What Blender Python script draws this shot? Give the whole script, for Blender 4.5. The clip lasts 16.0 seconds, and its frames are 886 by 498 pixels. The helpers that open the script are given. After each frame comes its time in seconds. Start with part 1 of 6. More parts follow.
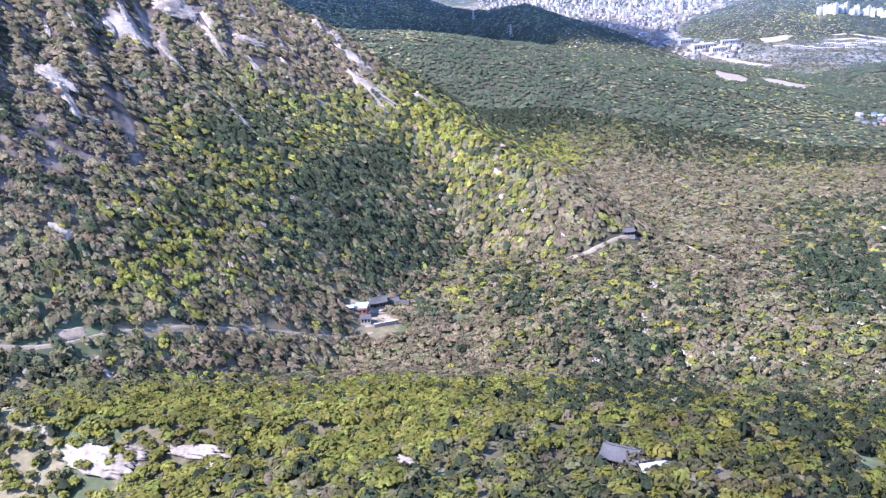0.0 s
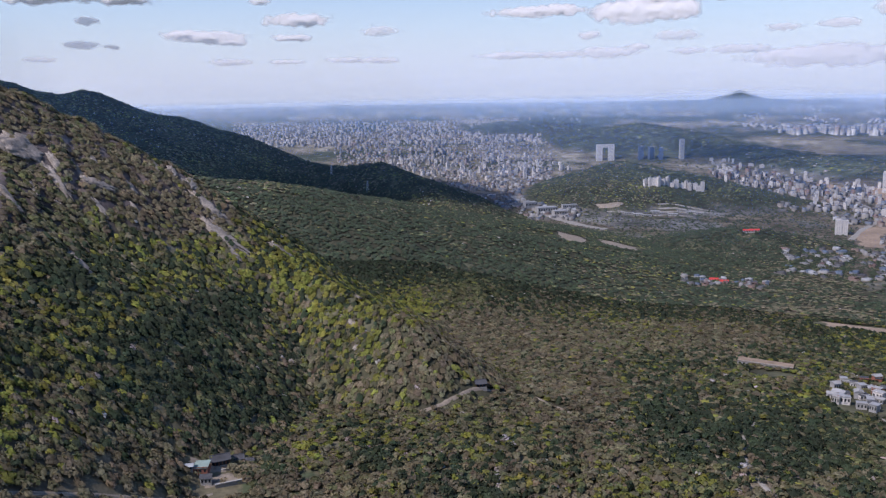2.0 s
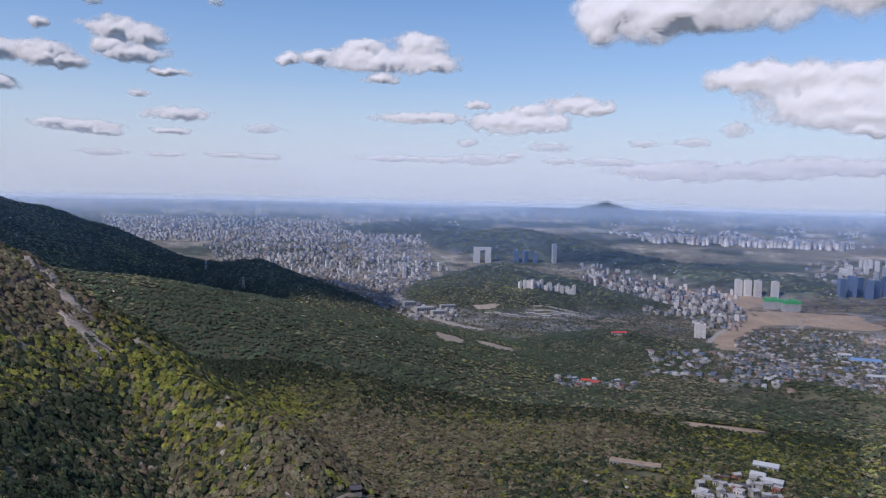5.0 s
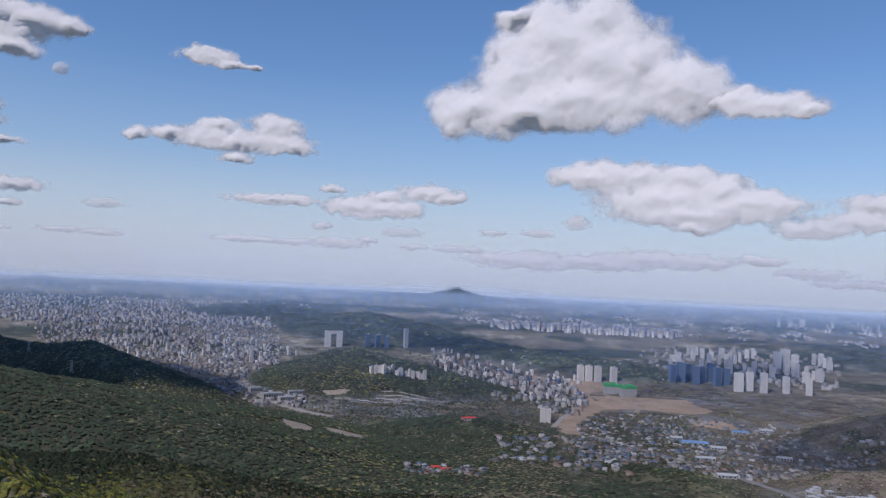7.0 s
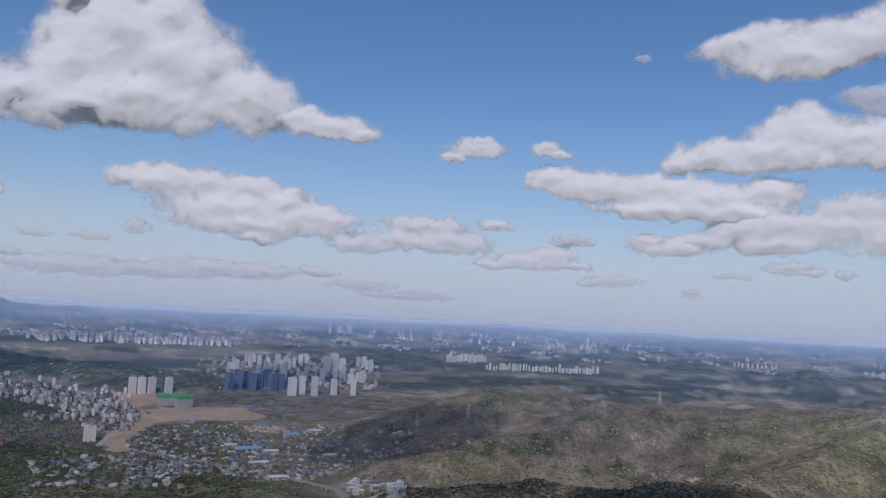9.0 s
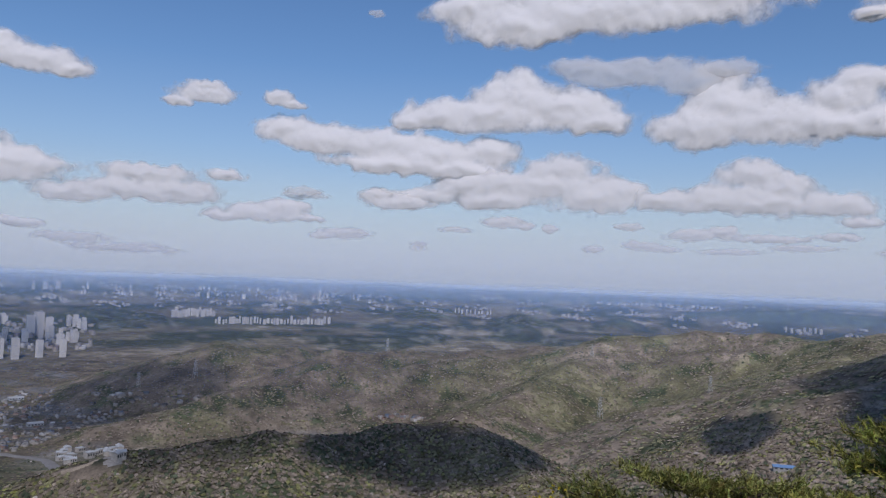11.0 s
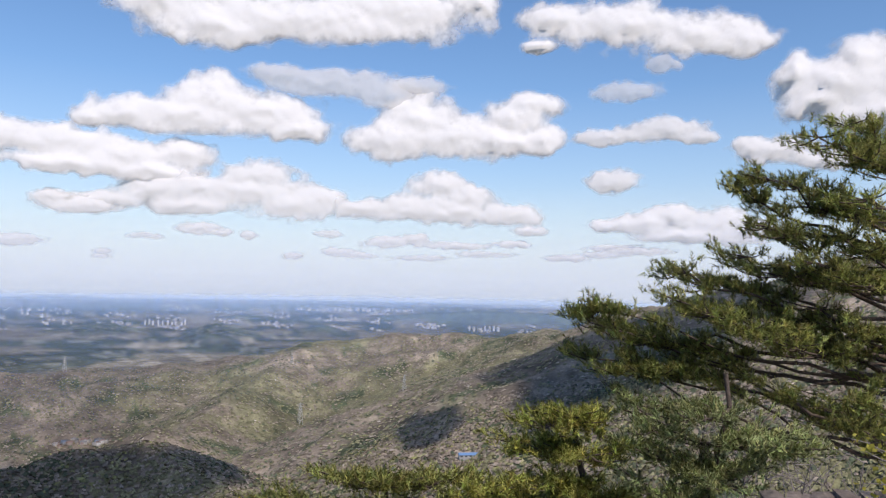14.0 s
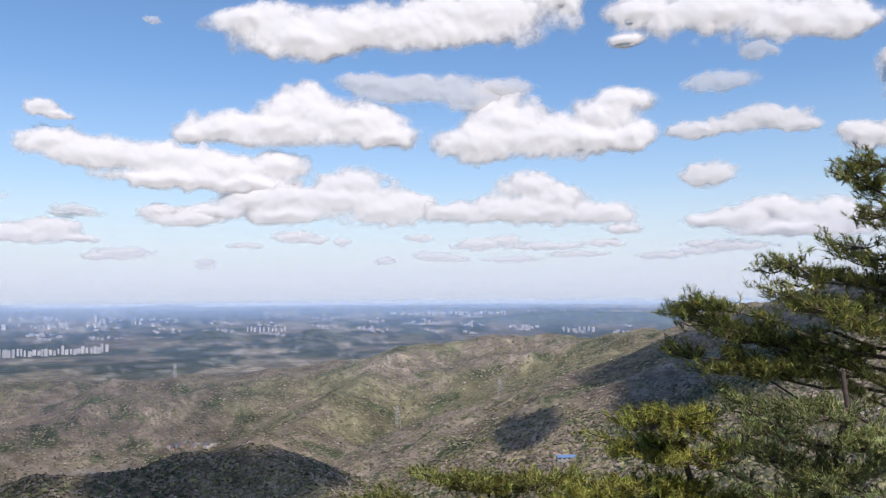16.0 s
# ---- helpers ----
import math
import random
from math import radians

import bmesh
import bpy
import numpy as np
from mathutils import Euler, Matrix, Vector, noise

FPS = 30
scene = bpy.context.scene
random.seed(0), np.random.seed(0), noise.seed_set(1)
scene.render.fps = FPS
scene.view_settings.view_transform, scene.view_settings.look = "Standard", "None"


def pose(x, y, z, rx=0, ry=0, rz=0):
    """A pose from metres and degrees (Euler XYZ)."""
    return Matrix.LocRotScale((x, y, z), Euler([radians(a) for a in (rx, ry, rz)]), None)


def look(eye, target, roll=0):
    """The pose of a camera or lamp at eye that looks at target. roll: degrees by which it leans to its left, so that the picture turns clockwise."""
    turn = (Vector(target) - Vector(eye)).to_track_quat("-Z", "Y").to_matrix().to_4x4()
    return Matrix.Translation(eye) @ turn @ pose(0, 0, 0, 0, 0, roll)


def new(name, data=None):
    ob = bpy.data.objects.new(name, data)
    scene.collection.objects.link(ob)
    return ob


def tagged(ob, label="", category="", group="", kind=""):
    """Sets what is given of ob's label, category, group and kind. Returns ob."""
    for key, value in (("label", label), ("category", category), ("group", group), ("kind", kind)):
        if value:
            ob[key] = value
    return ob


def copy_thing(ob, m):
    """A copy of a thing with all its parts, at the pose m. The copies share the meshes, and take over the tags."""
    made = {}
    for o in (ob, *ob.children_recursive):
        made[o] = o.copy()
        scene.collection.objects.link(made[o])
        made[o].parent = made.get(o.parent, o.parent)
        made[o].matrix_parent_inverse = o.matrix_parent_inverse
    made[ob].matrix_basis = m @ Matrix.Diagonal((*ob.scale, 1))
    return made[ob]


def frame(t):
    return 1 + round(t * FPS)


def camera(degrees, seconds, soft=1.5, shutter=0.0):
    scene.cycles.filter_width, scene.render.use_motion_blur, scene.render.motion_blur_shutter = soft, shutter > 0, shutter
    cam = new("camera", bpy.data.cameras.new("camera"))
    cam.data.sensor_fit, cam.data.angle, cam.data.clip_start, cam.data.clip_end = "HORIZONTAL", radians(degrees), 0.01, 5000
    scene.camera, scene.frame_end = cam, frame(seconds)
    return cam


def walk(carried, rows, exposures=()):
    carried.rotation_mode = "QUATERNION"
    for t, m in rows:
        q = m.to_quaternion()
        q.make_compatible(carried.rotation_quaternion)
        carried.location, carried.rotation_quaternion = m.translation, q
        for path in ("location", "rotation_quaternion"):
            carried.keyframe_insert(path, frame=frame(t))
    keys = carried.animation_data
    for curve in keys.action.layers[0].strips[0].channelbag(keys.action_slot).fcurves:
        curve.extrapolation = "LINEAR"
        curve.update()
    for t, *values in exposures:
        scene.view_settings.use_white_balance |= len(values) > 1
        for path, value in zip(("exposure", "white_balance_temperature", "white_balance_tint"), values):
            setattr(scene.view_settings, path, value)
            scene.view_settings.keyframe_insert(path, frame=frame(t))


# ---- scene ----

# ------------------------------------------------------------------ camera
EYE = Vector((0.0, 0.0, 1.65))
cam = camera(59.84, 16.0, soft=1.3)
# seconds, heading clockwise from the y axis, pitch up, lean to the right (degrees)
ROWS = [
    (0.0, 0.00, -21.99, 5.28), (0.5, 1.97, -22.17, 4.35), (1.0, 6.10, -20.83, 2.62), (1.5, 7.91, -15.55, 1.95),
    (2.0, 11.84, -11.38, 0.97), (2.5, 13.87, -8.16, 0.71), (3.0, 13.45, -8.17, 0.82), (5.5, 22.22, -1.40, -1.73),
    (6.0, 23.21, 1.13, -2.29), (6.5, 27.46, 2.12, -2.69), (7.0, 31.53, 2.65, -2.71), (7.5, 41.89, 3.32, -2.60),
    (8.0, 51.01, 4.47, -3.13), (8.5, 56.92, 5.00, -2.92), (9.0, 63.23, 4.85, -3.00), (9.5, 67.60, 2.05, -3.07),
    (10.0, 74.84, 1.88, -3.24), (12.5, 90.07, 1.25, -0.95), (13.0, 95.57, 1.33, -0.99), (13.5, 101.21, 2.11, -1.39),
    (14.0, 105.18, 3.29, -1.02), (14.5, 107.47, 3.32, -0.64), (15.0, 107.46, 3.44, -0.14), (15.5, 104.08, 3.38, 0.29),
    (16.0, 98.42, 3.41, 0.43),
]
ARM = 0.35  # the camera is held this far in front of the turning body


def held(head, pitch, lean):
    a = radians(head)
    return pose(ARM * math.sin(a), ARM * math.cos(a), EYE.z, 90 + pitch, 0, -head) @ pose(0, 0, 0, 0, 0, -lean)


EXPOSURES = [(0.0, 2.08, 5720, 27), (1.0, 1.93, 5750, 27), (1.5, 0.7, 6100, 23), (3.0, 0.04, 6150, 22), (5.5, 0.0, 6150, 20), (7.5, -0.24, 6150, 19), (9.0, -0.38, 6150, 18), (10.0, -0.45, 6150, 18),
             (12.5, 0.06, 6400, 17), (14.0, 0.3, 6650, 16), (16.0, 0.3, 6650, 16)]
walk(cam, [(t, held(h, p, l)) for t, h, p, l in ROWS], EXPOSURES)

# ------------------------------------------------------------------ sky and sun
SUN_HEAD, SUN_EL = -106.0, 49.0
world = bpy.data.worlds.new("sky")
scene.world = world
world.use_nodes = True
wn = world.node_tree.nodes
sky = wn.new("ShaderNodeTexSky")
sky.sky_type = "NISHITA"
sky.sun_disc = False
sky.sun_elevation, sky.sun_rotation = radians(SUN_EL), radians(SUN_HEAD)
sky.altitude, sky.air_density, sky.dust_density, sky.ozone_density = 400, 1.1, 0.35, 3.5
vivid = wn.new("ShaderNodeHueSaturation")
vivid.inputs["Saturation"].default_value = 1.14
world.node_tree.links.new(sky.outputs[0], vivid.inputs["Color"])
world.node_tree.links.new(vivid.outputs[0], wn["Background"].inputs[0])
wn["Background"].inputs[1].default_value = 0.122
lamp = bpy.data.lights.new("sun", "SUN")
lamp.energy, lamp.angle, lamp.color = 3.4, radians(0.5), (1.0, 0.95, 0.87)
sun = new("sun", lamp)
SUNWARD = Vector((math.sin(radians(SUN_HEAD)) * math.cos(radians(SUN_EL)), math.cos(radians(SUN_HEAD)) * math.cos(radians(SUN_EL)), math.sin(radians(SUN_EL))))
sun.matrix_world = look(SUNWARD * 100, (0, 0, 0))


# ------------------------------------------------------------------ numbers: noise and places
def lattice(ix, iy, seed):
    h = (ix.astype(np.int64) * 374761393 + iy.astype(np.int64) * 668265263 + seed * 974711) & 0xFFFFFFFF
    h = ((h ^ (h >> 13)) * 1274126177) & 0xFFFFFFFF
    return ((h ^ (h >> 16)) & 0xFFFF) / 65535.0


def value_noise(x, y, seed):
    ix, iy = np.floor(x), np.floor(y)
    fx, fy = x - ix, y - iy
    fx, fy = fx * fx * (3 - 2 * fx), fy * fy * (3 - 2 * fy)
    a, b = lattice(ix, iy, seed), lattice(ix + 1, iy, seed)
    c, d = lattice(ix, iy + 1, seed), lattice(ix + 1, iy + 1, seed)
    return (a + (b - a) * fx) * (1 - fy) + (c + (d - c) * fx) * fy


def fbm(x, y, size, seed, octaves=4):
    """Noise of about -1 to 1, with features of that size in metres."""
    total, amp, norm = 0.0, 1.0, 0.0
    for k in range(octaves):
        total = total + amp * (value_noise(x * 2 ** k / size + 17.3 * k, y * 2 ** k / size - 9.1 * k, seed + k) * 2 - 1)
        norm += amp
        amp *= 0.5
    return total / norm * 1.6


def ease(a, b, x):
    t = np.clip((np.asarray(x, float) - a) / (b - a), 0, 1)
    return t * t * (3 - 2 * t)


def spot(head, el, r):
    """The point at that heading, elevation from the eye (degrees) and level distance (metres)."""
    a = radians(head)
    return (r * math.sin(a), r * math.cos(a), EYE.z + r * math.tan(radians(el)))


NEAR, SPAN, DEPTH = 2000.0, 2600.0, 350.0


def true_distance(r):
    """Past two kilometres the plain is drawn together, so that the horizon lies within reach of the lens."""
    u = np.clip((r - NEAR) / SPAN, 0, 0.985)
    return np.where(r < NEAR, r, NEAR + SPAN * u / (1 - u))


def plain(r):
    z = np.interp(r, [0, 300, 450, 770, 1330, 2000], [-232, -226, -221, -252, -302, -350])
    return EYE.z + np.where(r < NEAR, z, -DEPTH * r / true_distance(r))


# crest lines: heading, elevation, distance; then the slope of the flanks
CLIFF_RIDGE = [(-38, 9, 760), (-30, 6.2, 800), (-20.2, 2.4, 820), (-16.4, 0.4, 820), (-10.8, -2.8, 800), (-7.3, -4.9, 780), (-4.7, -6.7, 760),
               (-3.3, -9.1, 740), (-2.2, -10.8, 720), (0.6, -11.9, 700), (5.0, -15.0, 640), (9.3, -16.9, 600)]
SHOULDER = [(-8, -5.0, 1300), (-1.9, -6.1, 1300), (6.1, -8.2, 1350), (11, -9.2, 1400), (20, -11.6, 1400)]
DARK_RIDGE = [(-24, 2.4, 2500), (-16.9, 1.3, 2500), (-14, 0.5, 2500), (-12.6, 0.75, 2500), (-10.6, -0.7, 2500), (-9.5, -0.5, 2500), (-6.9, -1.05, 2500),
              (-3.9, -2.1, 2450), (-0.9, -3.8, 2400), (0.7, -4.5, 2350), (4, -5.0, 2300), (7.3, -4.85, 2200), (11, -6.1, 2050), (13, -8.4, 1900)]
CITY_HILL = [(17, -3.5, 3600), (22.5, -2.6, 3500), (25.9, -2.2, 3500), (29.6, -2.6, 3450), (33.4, -3.7, 3250), (40.5, -4.6, 3000), (46.7, -4.9, 2900)]
TOWN_HILL = [(18.9, -8.0, 2350), (22.6, -5.75, 2550), (25, -4.85, 2600), (28.5, -5.5, 2600), (33.5, -6.6, 2500), (37.5, -7.4, 2450), (39.5, -8.6, 2350)]
LOW_HILL = [(26.6, -11.5, 1600), (30.7, -10.1, 1700), (33.6, -9.5, 1750), (37.6, -10.0, 1750), (41.5, -10.7, 1700), (43.7, -11.9, 1600)]
KNOLL = [(41, -12.8, 1300), (45, -12.0, 1350), (49, -12.2, 1300), (53, -13.4, 1200)]
BACK_HILL = [(11.7, -2.75, 3750), (16, -1.95, 3750), (20.8, -1.85, 3750), (22.9, -2.4, 3700)]
DOME = [(61, -7.9, 2300), (64.5, -6.2, 2300), (67.7, -5.1, 2300), (71, -5.05, 2350), (74.7, -6.1, 2350)]
RANGE = [(75.3, -5.7, 2100), (80.9, -5.3, 2100), (86.6, -4.6, 2100), (92.9, -4.1, 2050), (95.8, -3.45, 2000), (99, -3.05, 2000), (107, -3.05, 1950),
         (112.3, -2.6, 1800), (115.5, -1.9, 1700), (121.3, -0.5, 1500), (130, 2.0, 1300), (142, 4.0, 1200)]
SPUR_1 = [(105.9, -3.6, 1900), (102.8, -6.2, 1650), (101.2, -8.7, 1400), (97.6, -11.3, 1200)]
SPUR_2 = [(86.7, -5.8, 1900), (76.5, -6.8, 1800), (70.7, -8.0, 1700), (66.4, -9.0, 1600), (60.4, -10.6, 1500)]
SPUR_3 = [(96, -4.3, 1950), (92, -6.4, 1700), (88, -8.6, 1450), (84, -10.2, 1250)]
SPUR_4 = [(114, -2.6, 1700), (111.5, -6.0, 1400), (108.5, -9.5, 1150), (106, -12.5, 1000)]
FRONT_RIDGE = [(55, -14.1, 900), (60.5, -13.0, 900), (66, -12.0, 900), (71, -11.5, 900), (78.5, -11.2, 950), (84.2, -10.5, 950), (89.3, -12.8, 850),
               (91, -14.0, 800), (97, -16.0, 700)]
HORIZON_PEAK = [(25, -1.0, 4250), (28.5, -0.7, 4250), (30.5, -0.65, 4250), (31.9, -0.32, 4250), (32.7, -0.02, 4250), (33.5, -0.32, 4250), (34.6, -0.62, 4250), (37, -0.85, 4250), (41, -1.0, 4250)]
HORIZON_LEFT = [(-6, -0.85, 4280), (2.5, -0.72, 4280), (4.1, -0.38, 4280), (5.5, -0.7, 4280), (12, -0.62, 4280), (20, -0.75, 4280)]
HORIZON_RIGHT = [(46, -0.8, 4300), (55, -0.6, 4300), (62, -0.75, 4300), (68, -0.45, 4300), (73, -0.7, 4300), (79, -0.5, 4300), (84, -0.8, 4300), (110, -0.85, 4300)]
ISLE_1 = [(77.5, -2.95, 3650), (80, -2.5, 3680), (81.8, -2.25, 3680), (84.5, -2.95, 3650)]
ISLE_2 = [(86, -3.2, 3580), (88.8, -2.35, 3600), (91.5, -2.95, 3580)]
ISLE_4 = [(94.3, -2.8, 3690), (96.2, -2.35, 3700), (98.3, -2.8, 3690)]
ISLE_5 = [(76, -1.35, 4120), (80, -1.0, 4130), (83, -0.93, 4130), (86, -1.3, 4120)]
ISLE_6 = [(88, -1.9, 3960), (90.8, -1.58, 3970), (94, -1.85, 3960)]
ISLE_7 = [(72.5, -2.55, 3760), (74.5, -2.2, 3770), (77, -2.5, 3760)]
ISLE_8 = [(56, -3.3, 3480), (59.5, -2.85, 3500), (63, -3.2, 3480)]
ISLE_3 = [(99, -1.75, 3980), (104, -1.4, 3980), (108, -1.15, 3980), (113, -1.25, 3980), (121, -1.1, 3980)]
HOME_SPUR = [(-70, -24, 340), (-34, -26.6, 300), (-27, -29.2, 270), (-19, -32.4, 240), (-10, -33.3, 235), (4.5, -35.0, 225), (16.5, -36.0, 220),
             (27.5, -35.4, 225), (34, -34.4, 230), (45, -32, 250), (60, -33, 240), (110, -34, 220)]
RIDGES = [(CLIFF_RIDGE, 0.72), (SHOULDER, 0.22), (DARK_RIDGE, 0.45), (CITY_HILL, 0.4), (TOWN_HILL, 0.32), (LOW_HILL, 0.22), (KNOLL, 0.22),
          (BACK_HILL, 0.5), (DOME, 0.3), (RANGE, 0.36), (SPUR_1, 0.5), (SPUR_2, 0.34), (SPUR_3, 0.45), (SPUR_4, 0.45), (FRONT_RIDGE, 0.38), (HOME_SPUR, 0.5),
          (HORIZON_PEAK, 0.5), (HORIZON_LEFT, 0.6), (HORIZON_RIGHT, 0.6), (ISLE_1, 0.45), (ISLE_2, 0.45), (ISLE_3, 0.5), (ISLE_4, 0.45), (ISLE_5, 0.5), (ISLE_6, 0.5), (ISLE_7, 0.45), (ISLE_8, 0.45)]


def crest_field(x, y, crest, slope):
    pts = [Vector(spot(*p)) for p in crest]
    best = np.full(np.shape(x), -1e9)
    for a, b in zip(pts, pts[1:]):
        d = b - a
        t = np.clip(((x - a.x) * d.x + (y - a.y) * d.y) / (d.x ** 2 + d.y ** 2), 0, 1)
        gap = np.hypot(x - a.x - t * d.x, y - a.y - t * d.y)
        best = np.maximum(best, a.z + t * d.z - slope * gap * (1 - 0.22 * np.exp(-gap / 60)))
    return best


def ground_height(x, y):
    r = np.hypot(x, y)
    head = np.degrees(np.arctan2(x, y))
    low = plain(r)
    z = low
    for crest, slope in RIDGES:
        c = crest_field(x, y, crest, slope)
        k = 6.0
        z = np.maximum(z, c) + k * 0.25 * np.clip(1 - np.abs(z - c) / k, 0, 1) ** 2
    above = np.clip((z - low) / 40, 0, 1)
    gully = np.abs(fbm(x, y, 210, 5, 4))
    z = z + above * (0.3 - np.clip(gully, 0, 1)) * (13 + 17 * ease(50, 60, head) * ease(900, 1100, r)) * ease(200, 500, r) * (1 - ease(2300, 3200, r)) + above * fbm(x, y, 45, 9, 3) * 2.0 * ease(150, 400, r)
    crags = ease(-45, -38, head) * (1 - ease(-4, 0, head)) * ease(-110, -60, z) * (r < 1000) * (r > 420)
    z = z + crags * (8.0 * (0.5 - np.abs(fbm(head * 11, r * 0.16, 17, 15, 3))))
    z = z + fbm(x, y, 90, 12, 3) * 1.2 * ease(250, 400, r) * (1 - ease(1800, 2400, r))
    # the height on which the camera stands: a rocky top, steep in front, easing off towards the pines
    shelf = ease(84, 98, head) * (1 - ease(150, 172, head))
    back = ease(140, 175, np.abs(head))
    steep = -np.interp(r, [0, 1.3, 6, 130, 225, 300, 900], [0, 0.1, 5.0, 119, 152, 222, 900])
    gentle = -np.interp(r, [0, 1.5, 5, 9, 14, 30, 130, 300, 900], [0, 0.05, 0.5, 1.9, 4.6, 15, 85, 230, 900])
    level = -np.interp(r, [0, 20, 200, 600, 1500], [0, 2, 60, 260, 900])
    top = steep * (1 - shelf) + gentle * shelf
    top = top * (1 - back) + level * back
    top = top + fbm(x, y, 3.0, 21, 3) * 0.12 * ease(2, 5, r) + fbm(x, y, 28, 22, 3) * 2.0 * ease(15, 60, r)
    return np.where(r < 150, top, np.maximum(z, top))


HEADS = np.concatenate([np.arange(-180, -40, 2.0), np.arange(-40, 142, 0.28), np.arange(142, 180.1, 2.0)])
RADII = np.concatenate([[0.01], np.geomspace(1.0, 150, 60), np.geomspace(153, 4370, 225)])
GH, GR = np.meshgrid(np.radians(HEADS), RADII, indexing="ij")
GX, GY = GR * np.sin(GH), GR * np.cos(GH)
GZ = ground_height(GX, GY)
GEL = np.arctan2(GZ - EYE.z, GR)
GSKY = np.maximum.accumulate(np.where(GR > 100, GEL, -2), axis=1)


def grid_at(x, y):
    """Indices into the ground's grid, with fractions."""
    r, h = np.hypot(x, y), np.degrees(np.arctan2(x, y))
    fi, fj = np.interp(h, HEADS, np.arange(len(HEADS))), np.interp(r, RADII, np.arange(len(RADII)))
    i, j = np.minimum(fi.astype(int), len(HEADS) - 2), np.minimum(fj.astype(int), len(RADII) - 2)
    return i, j, fi - i, fj - j


def on_ground(x, y):
    x, y = np.asarray(x, float), np.asarray(y, float)
    i, j, u, v = grid_at(x, y)
    return (GZ[i, j] * (1 - u) + GZ[i + 1, j] * u) * (1 - v) + (GZ[i, j + 1] * (1 - u) + GZ[i + 1, j + 1] * u) * v


def in_sight(x, y, lift=8.0):
    i, j, u, v = grid_at(x, y)
    r = np.hypot(x, y)
    return np.arctan2(on_ground(x, y) + lift - EYE.z, r) > GSKY[i, np.maximum(j - 1, 0)] - 0.002


def seen_at(head, el):
    """Where the way from the eye at that heading and elevation meets the ground."""
    i = int(np.argmin(np.abs(HEADS - head)))
    hit = np.nonzero((GEL[i] >= radians(el)) & (RADII > 100))[0]
    j = int(hit[0]) if len(hit) else len(RADII) - 1
    e0, e1 = GEL[i, j - 1], GEL[i, j]
    f = min(max((radians(el) - e0) / (e1 - e0 + 1e-9), 0), 1)
    r = RADII[j - 1] + f * (RADII[j] - RADII[j - 1])
    a = radians(head)
    x, y = r * math.sin(a), r * math.cos(a)
    return Vector((x, y, float(on_ground(x, y))))


# ------------------------------------------------------------------ materials
def material(name, base=(0.5, 0.5, 0.5), rough=0.8, metal=0.0):
    m = bpy.data.materials.new(name)
    m.use_nodes = True
    b = m.node_tree.nodes["Principled BSDF"]
    b.inputs["Base Color"].default_value = (*base, 1)
    b.inputs["Roughness"].default_value = rough
    b.inputs["Metallic"].default_value = metal
    b.inputs["Specular IOR Level"].default_value = 0.25
    return m


def grained(name, base, size, spread=0.35, rough=0.85, bump=0.3, attribute="", big=0.0, random_tint=0.0, dist=0.1):
    """A surface whose colour varies at two scales; the colour may come from the mesh."""
    m = material(name, base, rough)
    nt = m.node_tree
    b = nt.nodes["Principled BSDF"]
    geo = nt.nodes.new("ShaderNodeNewGeometry")
    fine = nt.nodes.new("ShaderNodeTexNoise")
    fine.inputs["Scale"].default_value, fine.inputs["Detail"].default_value = 1 / size, 5
    broad = nt.nodes.new("ShaderNodeTexNoise")
    broad.inputs["Scale"].default_value, broad.inputs["Detail"].default_value = 1 / (big or size * 9), 3
    for n in (fine, broad):
        nt.links.new(geo.outputs["Position"], n.inputs["Vector"])
    both = nt.nodes.new("ShaderNodeMath")
    both.operation = "MULTIPLY"
    nt.links.new(fine.outputs["Fac"], both.inputs[0])
    nt.links.new(broad.outputs["Fac"], both.inputs[1])
    span = nt.nodes.new("ShaderNodeMapRange")
    span.inputs["From Min"].default_value, span.inputs["From Max"].default_value = 0.1, 0.42
    span.inputs["To Min"].default_value, span.inputs["To Max"].default_value = 1 - spread, 1 + spread
    nt.links.new(both.outputs[0], span.inputs["Value"])
    last = span.outputs[0]
    if random_tint:
        info = nt.nodes.new("ShaderNodeObjectInfo")
        rr = nt.nodes.new("ShaderNodeMapRange")
        rr.inputs["To Min"].default_value, rr.inputs["To Max"].default_value = 1 - random_tint, 1 + random_tint
        nt.links.new(info.outputs["Random"], rr.inputs["Value"])
        mm = nt.nodes.new("ShaderNodeMath")
        mm.operation = "MULTIPLY"
        nt.links.new(last, mm.inputs[0])
        nt.links.new(rr.outputs[0], mm.inputs[1])
        last = mm.outputs[0]
    tint = nt.nodes.new("ShaderNodeVectorMath")
    tint.operation = "SCALE"
    tint.inputs[0].default_value = base
    if attribute:
        att = nt.nodes.new("ShaderNodeAttribute")
        att.attribute_name = attribute
        nt.links.new(att.outputs["Color"], tint.inputs[0])
    nt.links.new(last, tint.inputs["Scale"])
    nt.links.new(tint.outputs[0], b.inputs["Base Color"])
    if bump:
        bm_ = nt.nodes.new("ShaderNodeBump")
        bm_.inputs["Strength"].default_value, bm_.inputs["Distance"].default_value = bump, dist
        nt.links.new(fine.outputs["Fac"], bm_.inputs["Height"])
        nt.links.new(bm_.outputs[0], b.inputs["Normal"])
    return m


M_GROUND = grained("ground_cover", (0.1, 0.09, 0.06), 3.0, 0.4, 0.95, 0.25, "tone", 40, 0, 0.4)
M_LEAF = grained("foliage", (0.06, 0.09, 0.03), 1.1, 0.5, 0.8, 0.0, "tone", 14)


